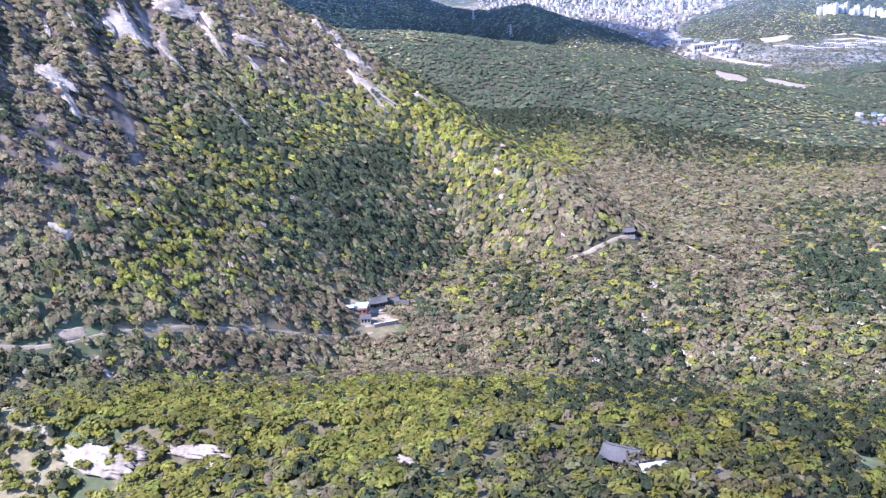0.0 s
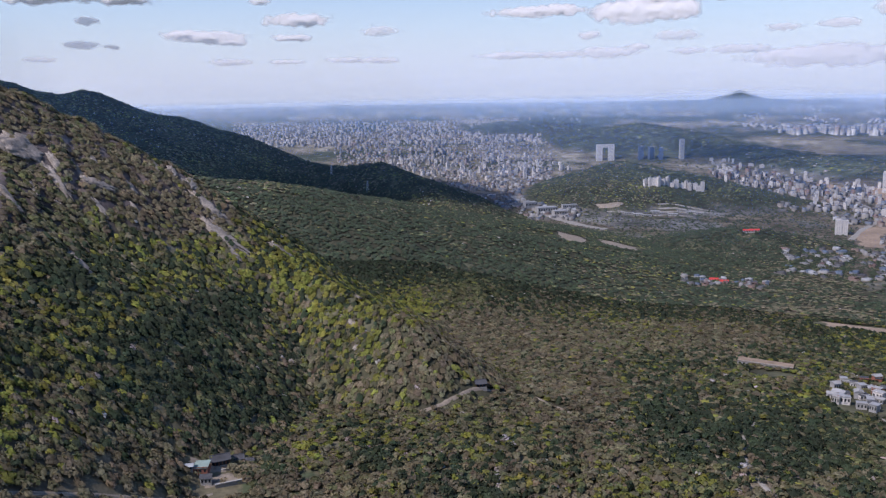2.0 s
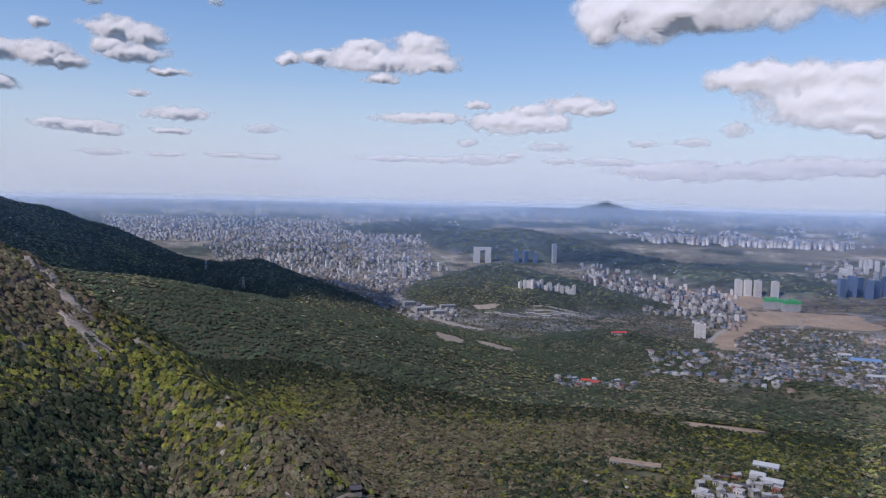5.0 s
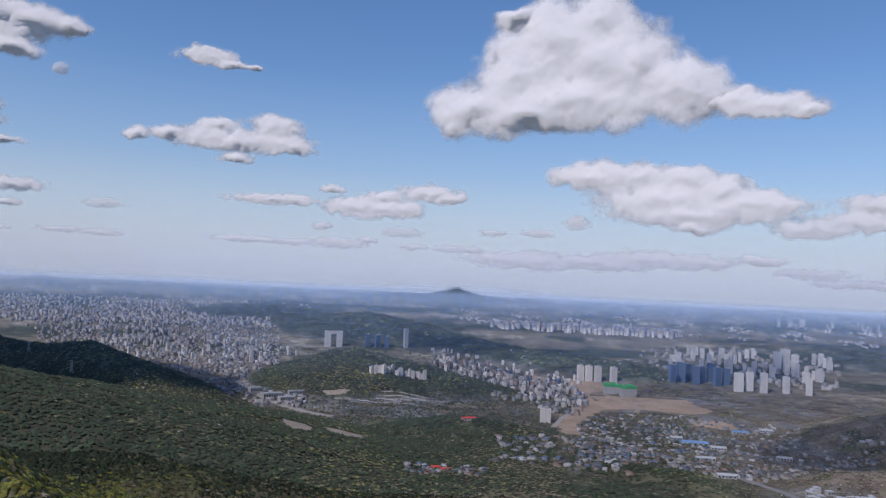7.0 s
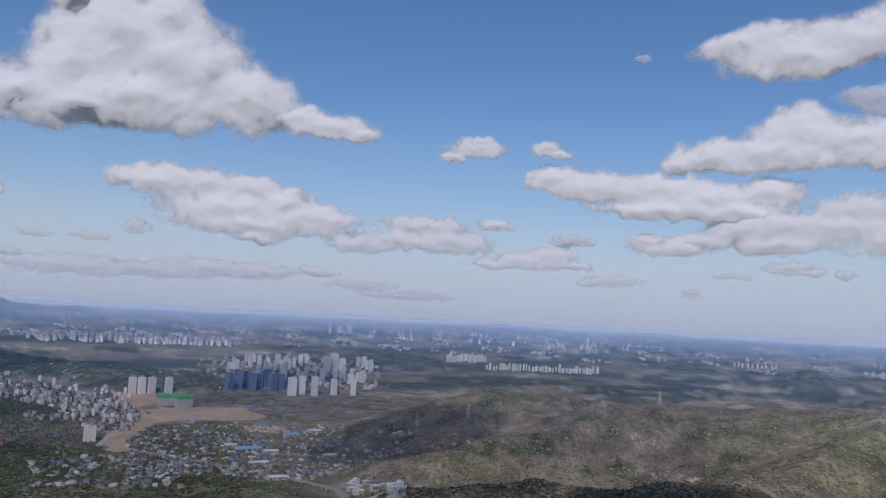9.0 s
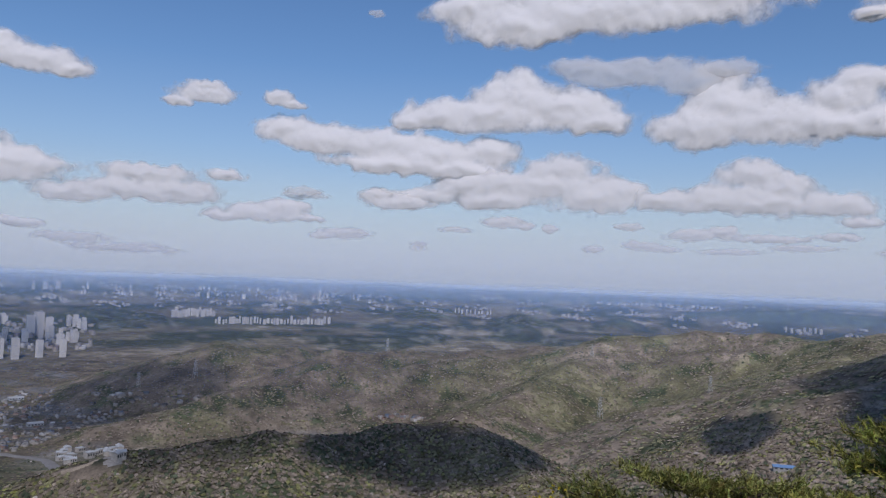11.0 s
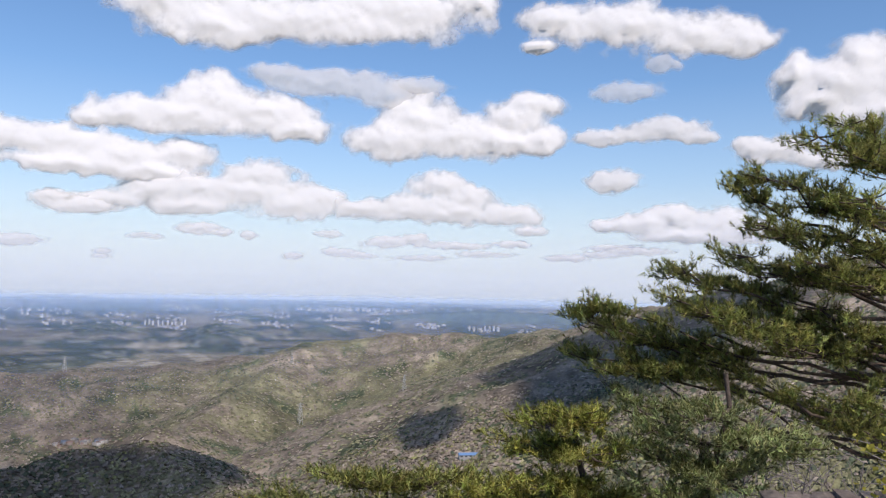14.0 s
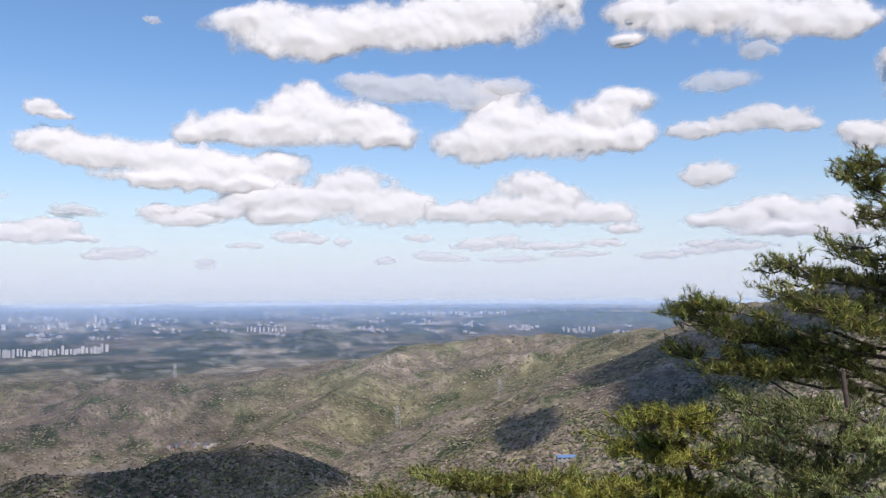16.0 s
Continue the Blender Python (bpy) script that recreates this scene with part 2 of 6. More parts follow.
def leafy(m, share=0.3):
    """Lets some light through thin leaves."""
    nt = m.node_tree
    b, out = nt.nodes["Principled BSDF"], nt.nodes["Material Output"]
    thin, both = nt.nodes.new("ShaderNodeBsdfTranslucent"), nt.nodes.new("ShaderNodeMixShader")
    nt.links.new(b.inputs["Base Color"].links[0].from_socket, thin.inputs[0])
    both.inputs[0].default_value = share
    nt.links.new(b.outputs[0], both.inputs[1])
    nt.links.new(thin.outputs[0], both.inputs[2])
    nt.links.new(both.outputs[0], out.inputs[0])


leafy(M_LEAF, 0.5)
M_FAR_LEAF = grained("distant_foliage", (0.06, 0.09, 0.03), 1.6, 0.45, 0.85, 0.0, "tone", 18)
leafy(M_FAR_LEAF, 0.12)
M_ROCK = grained("granite", (0.27, 0.232, 0.195), 1.6, 0.5, 0.85, 0.7, "", 12, 0, 0.5)


def streaked(m, stretch):
    """Draws the grain of a rock out downhill, as water stains run."""
    nt = m.node_tree
    geo = [n for n in nt.nodes if n.type == "NEW_GEOMETRY"][0]
    squash = nt.nodes.new("ShaderNodeVectorMath")
    squash.operation = "MULTIPLY"
    squash.inputs[1].default_value = stretch
    nt.links.new(geo.outputs["Position"], squash.inputs[0])
    for n in nt.nodes:
        if n.type == "TEX_NOISE":
            nt.links.new(squash.outputs[0], n.inputs["Vector"])


streaked(M_ROCK, (1.0, 1.0, 0.22))
M_HOUSES = grained("town_roofs", (0.3, 0.3, 0.3), 4.0, 0.2, 0.7, 0.0, "tone", 30)


# ------------------------------------------------------------------ mesh helpers
def mesh_of(name, verts, quads=None, tris=None, mat=None, tone=None, smooth=False):
    me = bpy.data.meshes.new(name)
    verts = np.asarray(verts, np.float32)
    parts = [np.asarray(f, np.int32) for f in (quads, tris) if f is not None and len(f)]
    loops = np.concatenate([p.ravel() for p in parts])
    sizes = np.concatenate([np.full(len(p), p.shape[1], np.int32) for p in parts])
    me.vertices.add(len(verts))
    me.vertices.foreach_set("co", verts.ravel())
    me.loops.add(len(loops))
    me.loops.foreach_set("vertex_index", loops)
    me.polygons.add(len(sizes))
    me.polygons.foreach_set("loop_start", np.concatenate([[0], np.cumsum(sizes)[:-1]]).astype(np.int32))
    me.polygons.foreach_set("loop_total", sizes)
    if smooth:
        me.polygons.foreach_set("use_smooth", np.ones(len(sizes), bool))
    if tone is not None:
        att = me.color_attributes.new("tone", "FLOAT_COLOR", "POINT")
        att.data.foreach_set("color", np.concatenate([np.asarray(tone, np.float32), np.ones((len(verts), 1), np.float32)], 1).ravel())
    me.update(calc_edges=True)
    if mat:
        me.materials.append(mat)
    return me


def part(name, bm, mat, parent, label="", at=None):
    me = bpy.data.meshes.new(name)
    bm.to_mesh(me)
    bm.free()
    me.materials.append(mat)
    ob = new(name, me)
    ob.parent = parent
    if at is not None:
        ob.matrix_basis = at
    if label:
        ob["label"] = label
    return ob


# ------------------------------------------------------------------ ground
CLIFF_ZONE = ease(-45, -38, np.degrees(GH)) * (1 - ease(-4, 0, np.degrees(GH))) * ease(-120, -84, GZ + 20 * fbm(GX, GY, 70, 53, 3)) * (GR < 1000) * (GR > 400)
LX, LY = GX * true_distance(GR) / GR, GY * true_distance(GR) / GR


def land_tones():
    """Base colours of the land: woods, rock, fields and built-up plain."""
    r, head = GR, np.degrees(GH)
    above = GZ - plain(GR)
    n1, n2, n3 = fbm(LX, LY, 260, 31, 4), fbm(LX, LY, 60, 32, 4), fbm(LX, LY, 20, 33, 2)
    brown, green, dark = np.array((0.185, 0.15, 0.112)), np.array((0.13, 0.13, 0.055)), np.array((0.07, 0.085, 0.045))
    mix = ease(-0.5, 0.5, n1 + 0.6 * n2)[..., None]
    wood = brown * (1 - mix) + green * mix
    east = (ease(46, 58, head) * ease(550, 700, r))[..., None]
    fresh = ease(0.05, 0.6, n1 + 0.5 * n2 + 0.3 * ease(84, 94, head))[..., None]
    wood = wood * (1 - east) + (np.array((0.2, 0.163, 0.125)) * (1 - fresh) + np.array((0.162, 0.15, 0.088)) * fresh) * (1 + 0.18 * n3[..., None]) * east
    near = ((1 - ease(500, 700, r)) * (1 - ease(46, 58, head)))[..., None]
    wood = wood * (1 - 0.6 * near) + brown * 0.85 * 0.6 * near
    wood = np.where((n2 > 0.45)[..., None], dark, wood)
    canopy_tint = (ease(430, 600, r) * (1 - ease(46, 58, head)))[..., None]  # ground in the canopy's dark green-brown, so gaps between crowns vanish
    wood = wood * (1 - canopy_tint) + np.array((0.078, 0.076, 0.045)) * (1 + 0.3 * n3[..., None]) * canopy_tint
    # the plain: plots of field, town and trees
    plot = value_noise(LX / 90, LY / 90, 41) * 0.6 + value_noise(LX / 400, LY / 400, 43) * 0.5 - 0.02
    town, field = np.array((0.125, 0.12, 0.115)), np.array((0.115, 0.095, 0.07))
    flat = np.where((plot > 0.62)[..., None], town, np.where((plot > 0.4)[..., None], field, brown * 0.6))
    hill = ease(3, 14, above + 3 * n3)[..., None]
    far_wood = np.array((0.062, 0.075, 0.048)) * (1 + 0.35 * n2[..., None])
    k_far = ease(2300, 2600, r)[..., None]
    wood = wood * (1 - k_far) + far_wood * k_far
    home_wood = ((1 - ease(950, 1150, r)) * (1 - ease(46, 54, head)))[..., None]
    # light and shade put into the ground colour, by heading and distance
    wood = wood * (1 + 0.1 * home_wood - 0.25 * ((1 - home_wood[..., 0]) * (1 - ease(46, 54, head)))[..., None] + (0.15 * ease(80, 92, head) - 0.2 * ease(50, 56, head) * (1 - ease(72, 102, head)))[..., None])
    tone = flat * (1 - hill) + wood * hill
    near_wood = (1 - ease(1150, 1500, r - 450 * (1 - ease(38, 42, head))))[..., None]
    tone = tone * (1 - near_wood) + wood * near_wood
    # far out the plain is farmland, copses and pale towns in streaks
    far = true_distance(r)
    streak = fbm(LX, LY, 900, 45, 4) + 0.5 * fbm(LX, LY, 240, 46, 3)
    w = (ease(2600, 4200, far) * (1 - ease(3, 10, above)))[..., None]
    copse = ease(-0.05, 0.1, fbm(LX, LY, 420, 48, 4))[..., None]
    land = np.array((0.045, 0.055, 0.035)) * copse + np.array((0.135, 0.12, 0.085)) * (1 + 0.3 * streak[..., None]) * (1 - copse)
    land = land + np.array((0.10, 0.09, 0.08)) * (ease(0.2, 0.5, streak) * ease(0.2, 0.35, fbm(LX, LY, 70, 47, 3)))[..., None]
    tone = tone * (1 - w) + land * w
    # bare granite on the steep slopes of the ridge and round the camera
    rk = ease(0.5, 0.66, fbm(head * 11 + 0.25 * GZ, GZ * 0.3 + 0.08 * r, 20, 51, 4) + 0.008 * (GZ + 40) / 10) * CLIFF_ZONE
    scrub = CLIFF_ZONE[..., None]
    tone = tone * (1 - scrub) + np.array((0.125, 0.10, 0.092)) * (1 + 0.3 * n3[..., None]) * scrub
    rk = rk * (0.3 + 0.7 * ease(-28, -21, head))
    rk = np.maximum(rk, 1 - ease(20, 45, r))
    tone = tone * (1 - rk[..., None]) + np.array((0.21, 0.185, 0.165)) * (1 + np.where(r < 60, 0.45 * fbm(GX, GY, 1.6, 58, 4), 0.6 * fbm(head * 16, GZ * 0.5, 9, 57, 3)))[..., None] * rk[..., None]
    return np.clip(tone, 0.01, 0.9), rk


TONE, ROCKY = land_tones()
na, nr = GX.shape
index = np.arange(na * nr).reshape(na, nr)
quads = np.stack([index[:-1, :-1], index[1:, :-1], index[1:, 1:], index[:-1, 1:]], -1).reshape(-1, 4)
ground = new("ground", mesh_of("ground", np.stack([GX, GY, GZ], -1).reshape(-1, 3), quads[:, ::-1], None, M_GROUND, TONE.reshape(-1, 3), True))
lay = ground.data.attributes.new("lay", "FLOAT_VECTOR", "POINT")
lay.data.foreach_set("vector", np.stack([LX, LY, GZ], -1).astype(np.float32).ravel())
for node in M_GROUND.node_tree.nodes:
    if node.type == "TEX_NOISE":
        src = M_GROUND.node_tree.nodes.new("ShaderNodeAttribute")
        src.attribute_name = "lay"
        M_GROUND.node_tree.links.new(src.outputs["Vector"], node.inputs["Vector"])
gnt = M_GROUND.node_tree
last = gnt.nodes["Principled BSDF"].inputs["Base Color"].links[0].from_socket
for size_, low_, high_ in ((55.0, 0.62, 1.4), (190.0, 0.68, 1.32), (620.0, 0.78, 1.2)):  # plots, copses and streets
    patch = gnt.nodes.new("ShaderNodeTexNoise")
    patch.inputs["Scale"].default_value, patch.inputs["Detail"].default_value, patch.inputs["Roughness"].default_value = 1 / size_, 6, 0.65
    gnt.links.new(src.outputs["Vector"], patch.inputs["Vector"])
    span = gnt.nodes.new("ShaderNodeMapRange")
    span.inputs["From Min"].default_value, span.inputs["From Max"].default_value = 0.35, 0.65
    span.inputs["To Min"].default_value, span.inputs["To Max"].default_value = low_, high_
    gnt.links.new(patch.outputs["Fac"], span.inputs["Value"])
    mul = gnt.nodes.new("ShaderNodeVectorMath")
    mul.operation = "SCALE"
    gnt.links.new(last, mul.inputs[0])
    gnt.links.new(span.outputs[0], mul.inputs["Scale"])
    last = mul.outputs[0]
gnt.links.new(last, gnt.nodes["Principled BSDF"].inputs["Base Color"])
tagged(ground, "wooded mountain slopes falling to a hazy city plain", "ground", kind="structure")

# ------------------------------------------------------------------ paths, yards and fields laid on the ground
CLEARINGS = []  # x, y, radius where no tree stands
M_EARTH = grained("trodden_earth", (0.26, 0.215, 0.165), 1.5, 0.25, 0.95, 0.2, "", 12)
M_CONCRETE = grained("pale_concrete", (0.26, 0.24, 0.21), 1.2, 0.2, 0.9, 0.1, "", 9)
M_SAND = grained("sandy_soil", (0.27, 0.2, 0.14), 6.0, 0.3, 0.95, 0.1, "", 60)
M_ASPHALT = grained("worn_asphalt", (0.2, 0.19, 0.18), 3.0, 0.2, 0.95, 0.0, "", 30)


def ribbon(name, label, stops, width, mat, clear=1.0, category="path", lift=0.45):
    """A way laid over the ground through points given by heading and elevation."""
    pts = [seen_at(h, e) for h, e in stops]
    line = []
    for a, b in zip(pts, pts[1:]):
        steps = max(3, int((b - a).length / 6))
        line += [a.lerp(b, k / steps) for k in range(steps)]
    line.append(pts[-1])
    xy = np.array([(p.x, p.y) for p in line])
    for _ in range(4):
        xy[1:-1] = (xy[:-2] + 2 * xy[1:-1] + xy[2:]) / 4
    d = np.gradient(xy, axis=0)
    d /= np.linalg.norm(d, axis=1)[:, None] + 1e-9
    side = np.stack([-d[:, 1], d[:, 0]], 1)
    wob = width * (1 + 0.3 * fbm(xy[:, 0], xy[:, 1], 14, 71, 2))
    rows = [xy + side * (wob * f)[:, None] for f in (-0.5, -0.17, 0.17, 0.5)]
    V = np.concatenate([np.column_stack([q, on_ground(q[:, 0], q[:, 1]) + lift - (0.5 if k in (0, 3) else 0)]) for k, q in enumerate(rows)])
    n = len(xy)
    i = np.arange(n - 1)
    Q = np.concatenate([np.stack([i + k * n, i + 1 + k * n, i + 1 + (k + 1) * n, i + (k + 1) * n], -1) for k in range(3)])
    ob = tagged(new(name, mesh_of(name, V, Q[:, ::-1], None, mat, None, True)), label, category, kind="structure")
    if clear:
        CLEARINGS.extend((x, y, width * 0.5 + clear) for x, y in xy[::2])
    return ob


def yard(name, label, head, el, long, deep, mat, turn=0.0, category="field", clear=True, lift=0.5):
    """A level plot on the ground, sized in metres of the plan there."""
    c = seen_at(head, el)
    k = c.xy.length / float(true_distance(c.xy.length))
    a = -radians(head) + radians(turn)
    ux, uy = Vector((math.cos(a), math.sin(a))), Vector((-math.sin(a), math.cos(a)))
    n = 9
    V, Q = [], []
    for i in range(n):
        for j in range(n):
            u, v = (i / (n - 1) - 0.5), (j / (n - 1) - 0.5)
            wob = 1 + 0.22 * math.sin(7 * u + head) * math.cos(5 * v + el) + 0.1 * math.sin(13 * v + 9 * u)
            x, y = c.x + (ux.x * u * long + uy.x * v * deep) * k * wob, c.y + (ux.y * u * long + uy.y * v * deep) * k * wob
            V.append((x, y, float(on_ground(x, y)) + (lift if 0 < i < n - 1 and 0 < j < n - 1 else -0.4)))
    for i in range(n - 1):
        for j in range(n - 1):
            Q.append((i * n + j, (i + 1) * n + j, (i + 1) * n + j + 1, i * n + j + 1))
    ob = tagged(new(name, mesh_of(name, V, Q, None, mat, None, True)), label, category, kind="structure")
    if clear:
        s = min(long, deep) * k
        steps = max(1, int(max(long, deep) / min(long, deep) * 1.5))
        way = ux * long if long > deep else uy * deep
        for q in range(steps):
            f = (q + 0.5) / steps - 0.5
            CLEARINGS.append((c.x + way.x * f * k, c.y + way.y * f * k, s * 0.62))
    return ob


PATHS = [
    ("temple_path", "pale dirt track winding to the temple", [(-33, -22.4), (-29.7, -23.6), (-27, -23.4), (-22, -24.3), (-17.9, -25.2), (-13.7, -26.4), (-9.5, -27.4), (-6.5, -27.5)], 2.4, M_EARTH),
    ("valley_path", "dirt footpath running down the valley", [(3.7, -24.3), (8, -23.6), (11.5, -22.9), (15, -21.5), (18.3, -22.0), (22.1, -23.4), (26.5, -23.9), (31.3, -24.2), (32.8, -25.4)], 3.2, M_EARTH),
    ("stream_bed", "dry pale boulder stream bed", [(-27.3, -24.8), (-26.8, -26.8), (-25, -28), (-20, -29.3), (-16, -29.8)], 2.6, M_CONCRETE),
    ("lower_stream_bed", "pale rocky stream bed in the valley", [(39.5, -29.0), (37.6, -27.6), (35.6, -26.6), (34.4, -25.0), (34.3, -23.8), (35.3, -22.5)], 3.6, M_CONCRETE),
]
for p_name, p_label, p_stops, p_wide, p_mat in PATHS:
    ribbon(p_name, p_label, p_stops, p_wide, p_mat, 1.8 if p_mat == M_CONCRETE else 3.6)
ribbon("city_road", "pale road climbing out of the town", [(17.1, -7.5), (18.8, -8.5), (20.5, -9.2), (22.1, -9.6), (24, -9.9)], 26, M_CONCRETE, 8, "road")
ribbon("highway", "pale grey highway through the village", [(42, -10.2), (46, -10.8), (50.2, -11.5), (53.8, -12.2), (56.6, -12.8), (60.7, -13.4)], 17, M_ASPHALT, 6, "road")
ribbon("river_bed", "sandy river bed with dirt banks", [(38, -6.3), (40, -6.7), (42, -7.4), (43.2, -8.3), (42, -9.0), (41.2, -9.5), (41.7, -10.3)], 55, M_SAND, 10, "river bed")
ribbon("river_road", "pale road beside the river bed", [(39.3, -7.0), (41.0, -7.7), (42.0, -8.4), (40.8, -9.2), (40.2, -9.9)], 14, M_CONCRETE, 6, "road")
ribbon("ridge_track", "dirt track at the foot of the hill", [(57.5, -13.6), (59.5, -13.2), (61, -12.6), (62.5, -12.3)], 8, M_EARTH, 3)
yard("sandy_field", "bare sandy sports ground", 21.5, -10.55, 55, 60, M_EARTH)
yard("sandy_field", "bare sandy sports ground", 25.0, -11.05, 75, 80, M_EARTH, 8)
yard("building_site", "bare orange earth of a building site", 46.6, -7.8, 380, 230, M_SAND, 14)
yard("building_site", "bare orange earth beside the river", 42.3, -6.9, 150, 250, M_SAND, -10)
for k_, stops_ in enumerate(([(43.6, -7.3), (45.6, -7.75), (48, -7.8), (49.4, -7.6)], [(44.2, -7.9), (46.4, -8.15), (48.6, -8.1)], [(45.4, -7.5), (46.2, -8.1), (46.0, -8.5)])):
    ribbon("site_track", "pale graded haul track across the building site", stops_, 16, M_EARTH, 2, "track", 0.9)
yard("orange_field", "flat orange-tan fenced field", 51.3, -8.75, 110, 110, M_SAND)
yard("terrace_plot", "pale terraced plot on the hill", 24.2, -8.15, 80, 34, M_EARTH)
yard("terrace_plot", "pale terraced plot with low sheds", 27.0, -8.8, 230, 14, M_CONCRETE)
for e_ in (-8.1, -8.32, -8.54):
    yard("terrace_plot", "pale terraced cemetery row on the hill", 29.4, e_, 150, 9, M_CONCRETE)
yard("brown_field", "bare brown field beside the town", 41.5, -15.6, 95, 32, M_SAND)
yard("temple_court", "pale swept gravel temple court", -5.9, -26.7, 21, 12, M_EARTH, 12)
yard("temple_court", "pale gravel terrace behind the halls", -6.6, -25.7, 22, 9, M_EARTH, 0)
CLEARINGS.extend((c_.x, c_.y, q_) for c_, q_ in ((seen_at(-5.8, -27.7), 8), (seen_at(-4.6, -27.5), 7), (seen_at(-7.4, -27.2), 6), (seen_at(36, -31), 9), (seen_at(42, -20.6), 26), (seen_at(40.4, -20.4), 14), (seen_at(44.2, -19.9), 20), (seen_at(35.5, -19.4), 14), (seen_at(37, -19.3), 12), (seen_at(59.3, -13.2), 22), (seen_at(14.6, -22.0), 7)))
yard("house_yard", "pale bare earth yard by the stream", 36.6, -29.6, 16, 12, M_EARTH)
yard("lawn", "flat tan lawn beside the long house", 35.6, -18.7, 46, 16, M_SAND)
yard("clearing", "trodden pale rock clearing on the spur", -28.5, -22.9, 14, 6, M_EARTH)

# bare rock: heading and elevation of both ends, width in degrees
SLABS = [(-6.62, -5.50, -6.08, -6.24, 0.84), (-6.15, -6.70, -4.18, -8.45, 0.67), (-5.71, -8.31, -4.72, -9.52, 0.29), (-5.62, -8.56, -2.83, -11.15, 0.67), (-4.08, -10.39, -3.31, -11.67, 0.50), (-1.08, -10.49, 0.49, -11.67, 0.38), (-14.47, -10.04, -13.13, -11.79, 0.50), (-25.67, -5.91, -24.79, -7.11, 1.26), (-24.89, -7.09, -24.43, -9.21, 0.50), (-23.98, -9.06, -23.11, -9.64, 0.29), (-17.75, -2.61, -15.49, -3.55, 1.77), (-19.60, -4.33, -19.00, -5.45, 0.76), (-15.33, -4.23, -14.08, -6.30, 0.42), (-13.16, -5.41, -11.45, -6.19, 0.50), (-12.73, -6.44, -11.84, -8.01, 0.29), (-18.11, -5.33, -17.12, -7.24, 0.29), (-21.26, -3.12, -21.04, -4.21, 0.38), (-14.96, -3.45, -14.53, -4.30, 0.38), (-12.66, -3.52, -12.14, -4.39, 0.29)]
SLABS_UPPER = [(-13.64, -3.95, -13.12, -5.19, 0.25), (-20.22, -2.45, -19.75, -3.42, 0.34), (-22.22, -2.33, -21.84, -3.55, 0.29), (-7.62, -4.72, -7.26, -5.52, 0.38), (-10.33, -7.00, -9.75, -7.84, 0.21), (-16.35, -5.08, -16.02, -6.24, 0.21), (-10.55, -5.44, -9.87, -6.58, 0.29), (4.37, -14.04, 5.19, -15.46, 0.34), (4.10, -16.22, 5.70, -17.23, 0.29), (0.08, -13.44, 0.62, -14.06, 0.29), (-27.70, -15.69, -27.00, -16.77, 1.09), (-21.16, -7.17, -20.71, -7.68, 0.42), (-10.61, -11.15, -10.01, -12.02, 0.34), (-23.41, -2.35, -23.18, -3.55, 0.25), (-24.88, -2.54, -24.78, -3.92, 0.25), (-19.60, -6.71, -19.24, -7.88, 0.21), (-14.95, -6.51, -14.36, -7.41, 0.21), (-8.78, -4.09, -8.16, -5.21, 0.25)]
OUTCROPS = [(-30.85, -30.31, -26.42, -32.20, 0.93), (-30.62, -30.77, -27.24, -32.82, 1.09), (-24.04, -32.39, -20.08, -33.79, 0.67), (-22.61, -33.19, -20.18, -35.17, 0.76), (-32.68, -27.89, -31.63, -28.73, 0.67), (-5.71, -36.75, -4.09, -37.80, 0.59)]
for h0_, e0_, h1_, e1_, w_ in SLABS + SLABS_UPPER + OUTCROPS:
    c_, d_ = seen_at(h0_, e0_), seen_at(h1_, e1_)
    wide_ = max(1.5, radians(w_) * c_.length)
    for f_ in np.linspace(0, 1, max(2, int((d_ - c_).length / wide_) + 1)):
        q_ = c_.lerp(d_, f_)
        CLEARINGS.append((q_.x, q_.y, 0.42 * wide_ + 0.3))

# ------------------------------------------------------------------ woods
LEAF = np.array([(-0.5, -0.42, 0.0), (0.5, -0.34, 0.05), (0.42, 0.5, 0.0), (-0.36, 0.42, -0.05)])
OCTA = np.array([(1, 0, 0), (-1, 0, 0), (0, 1, 0), (0, -1, 0), (0, 0, 1), (0, 0, -1)], float)
OCTA_F = np.array([(0, 2, 4), (2, 1, 4), (1, 3, 4), (3, 0, 4), (2, 0, 5), (1, 2, 5), (3, 1, 5), (0, 3, 5)])
rng = np.random.default_rng(7)


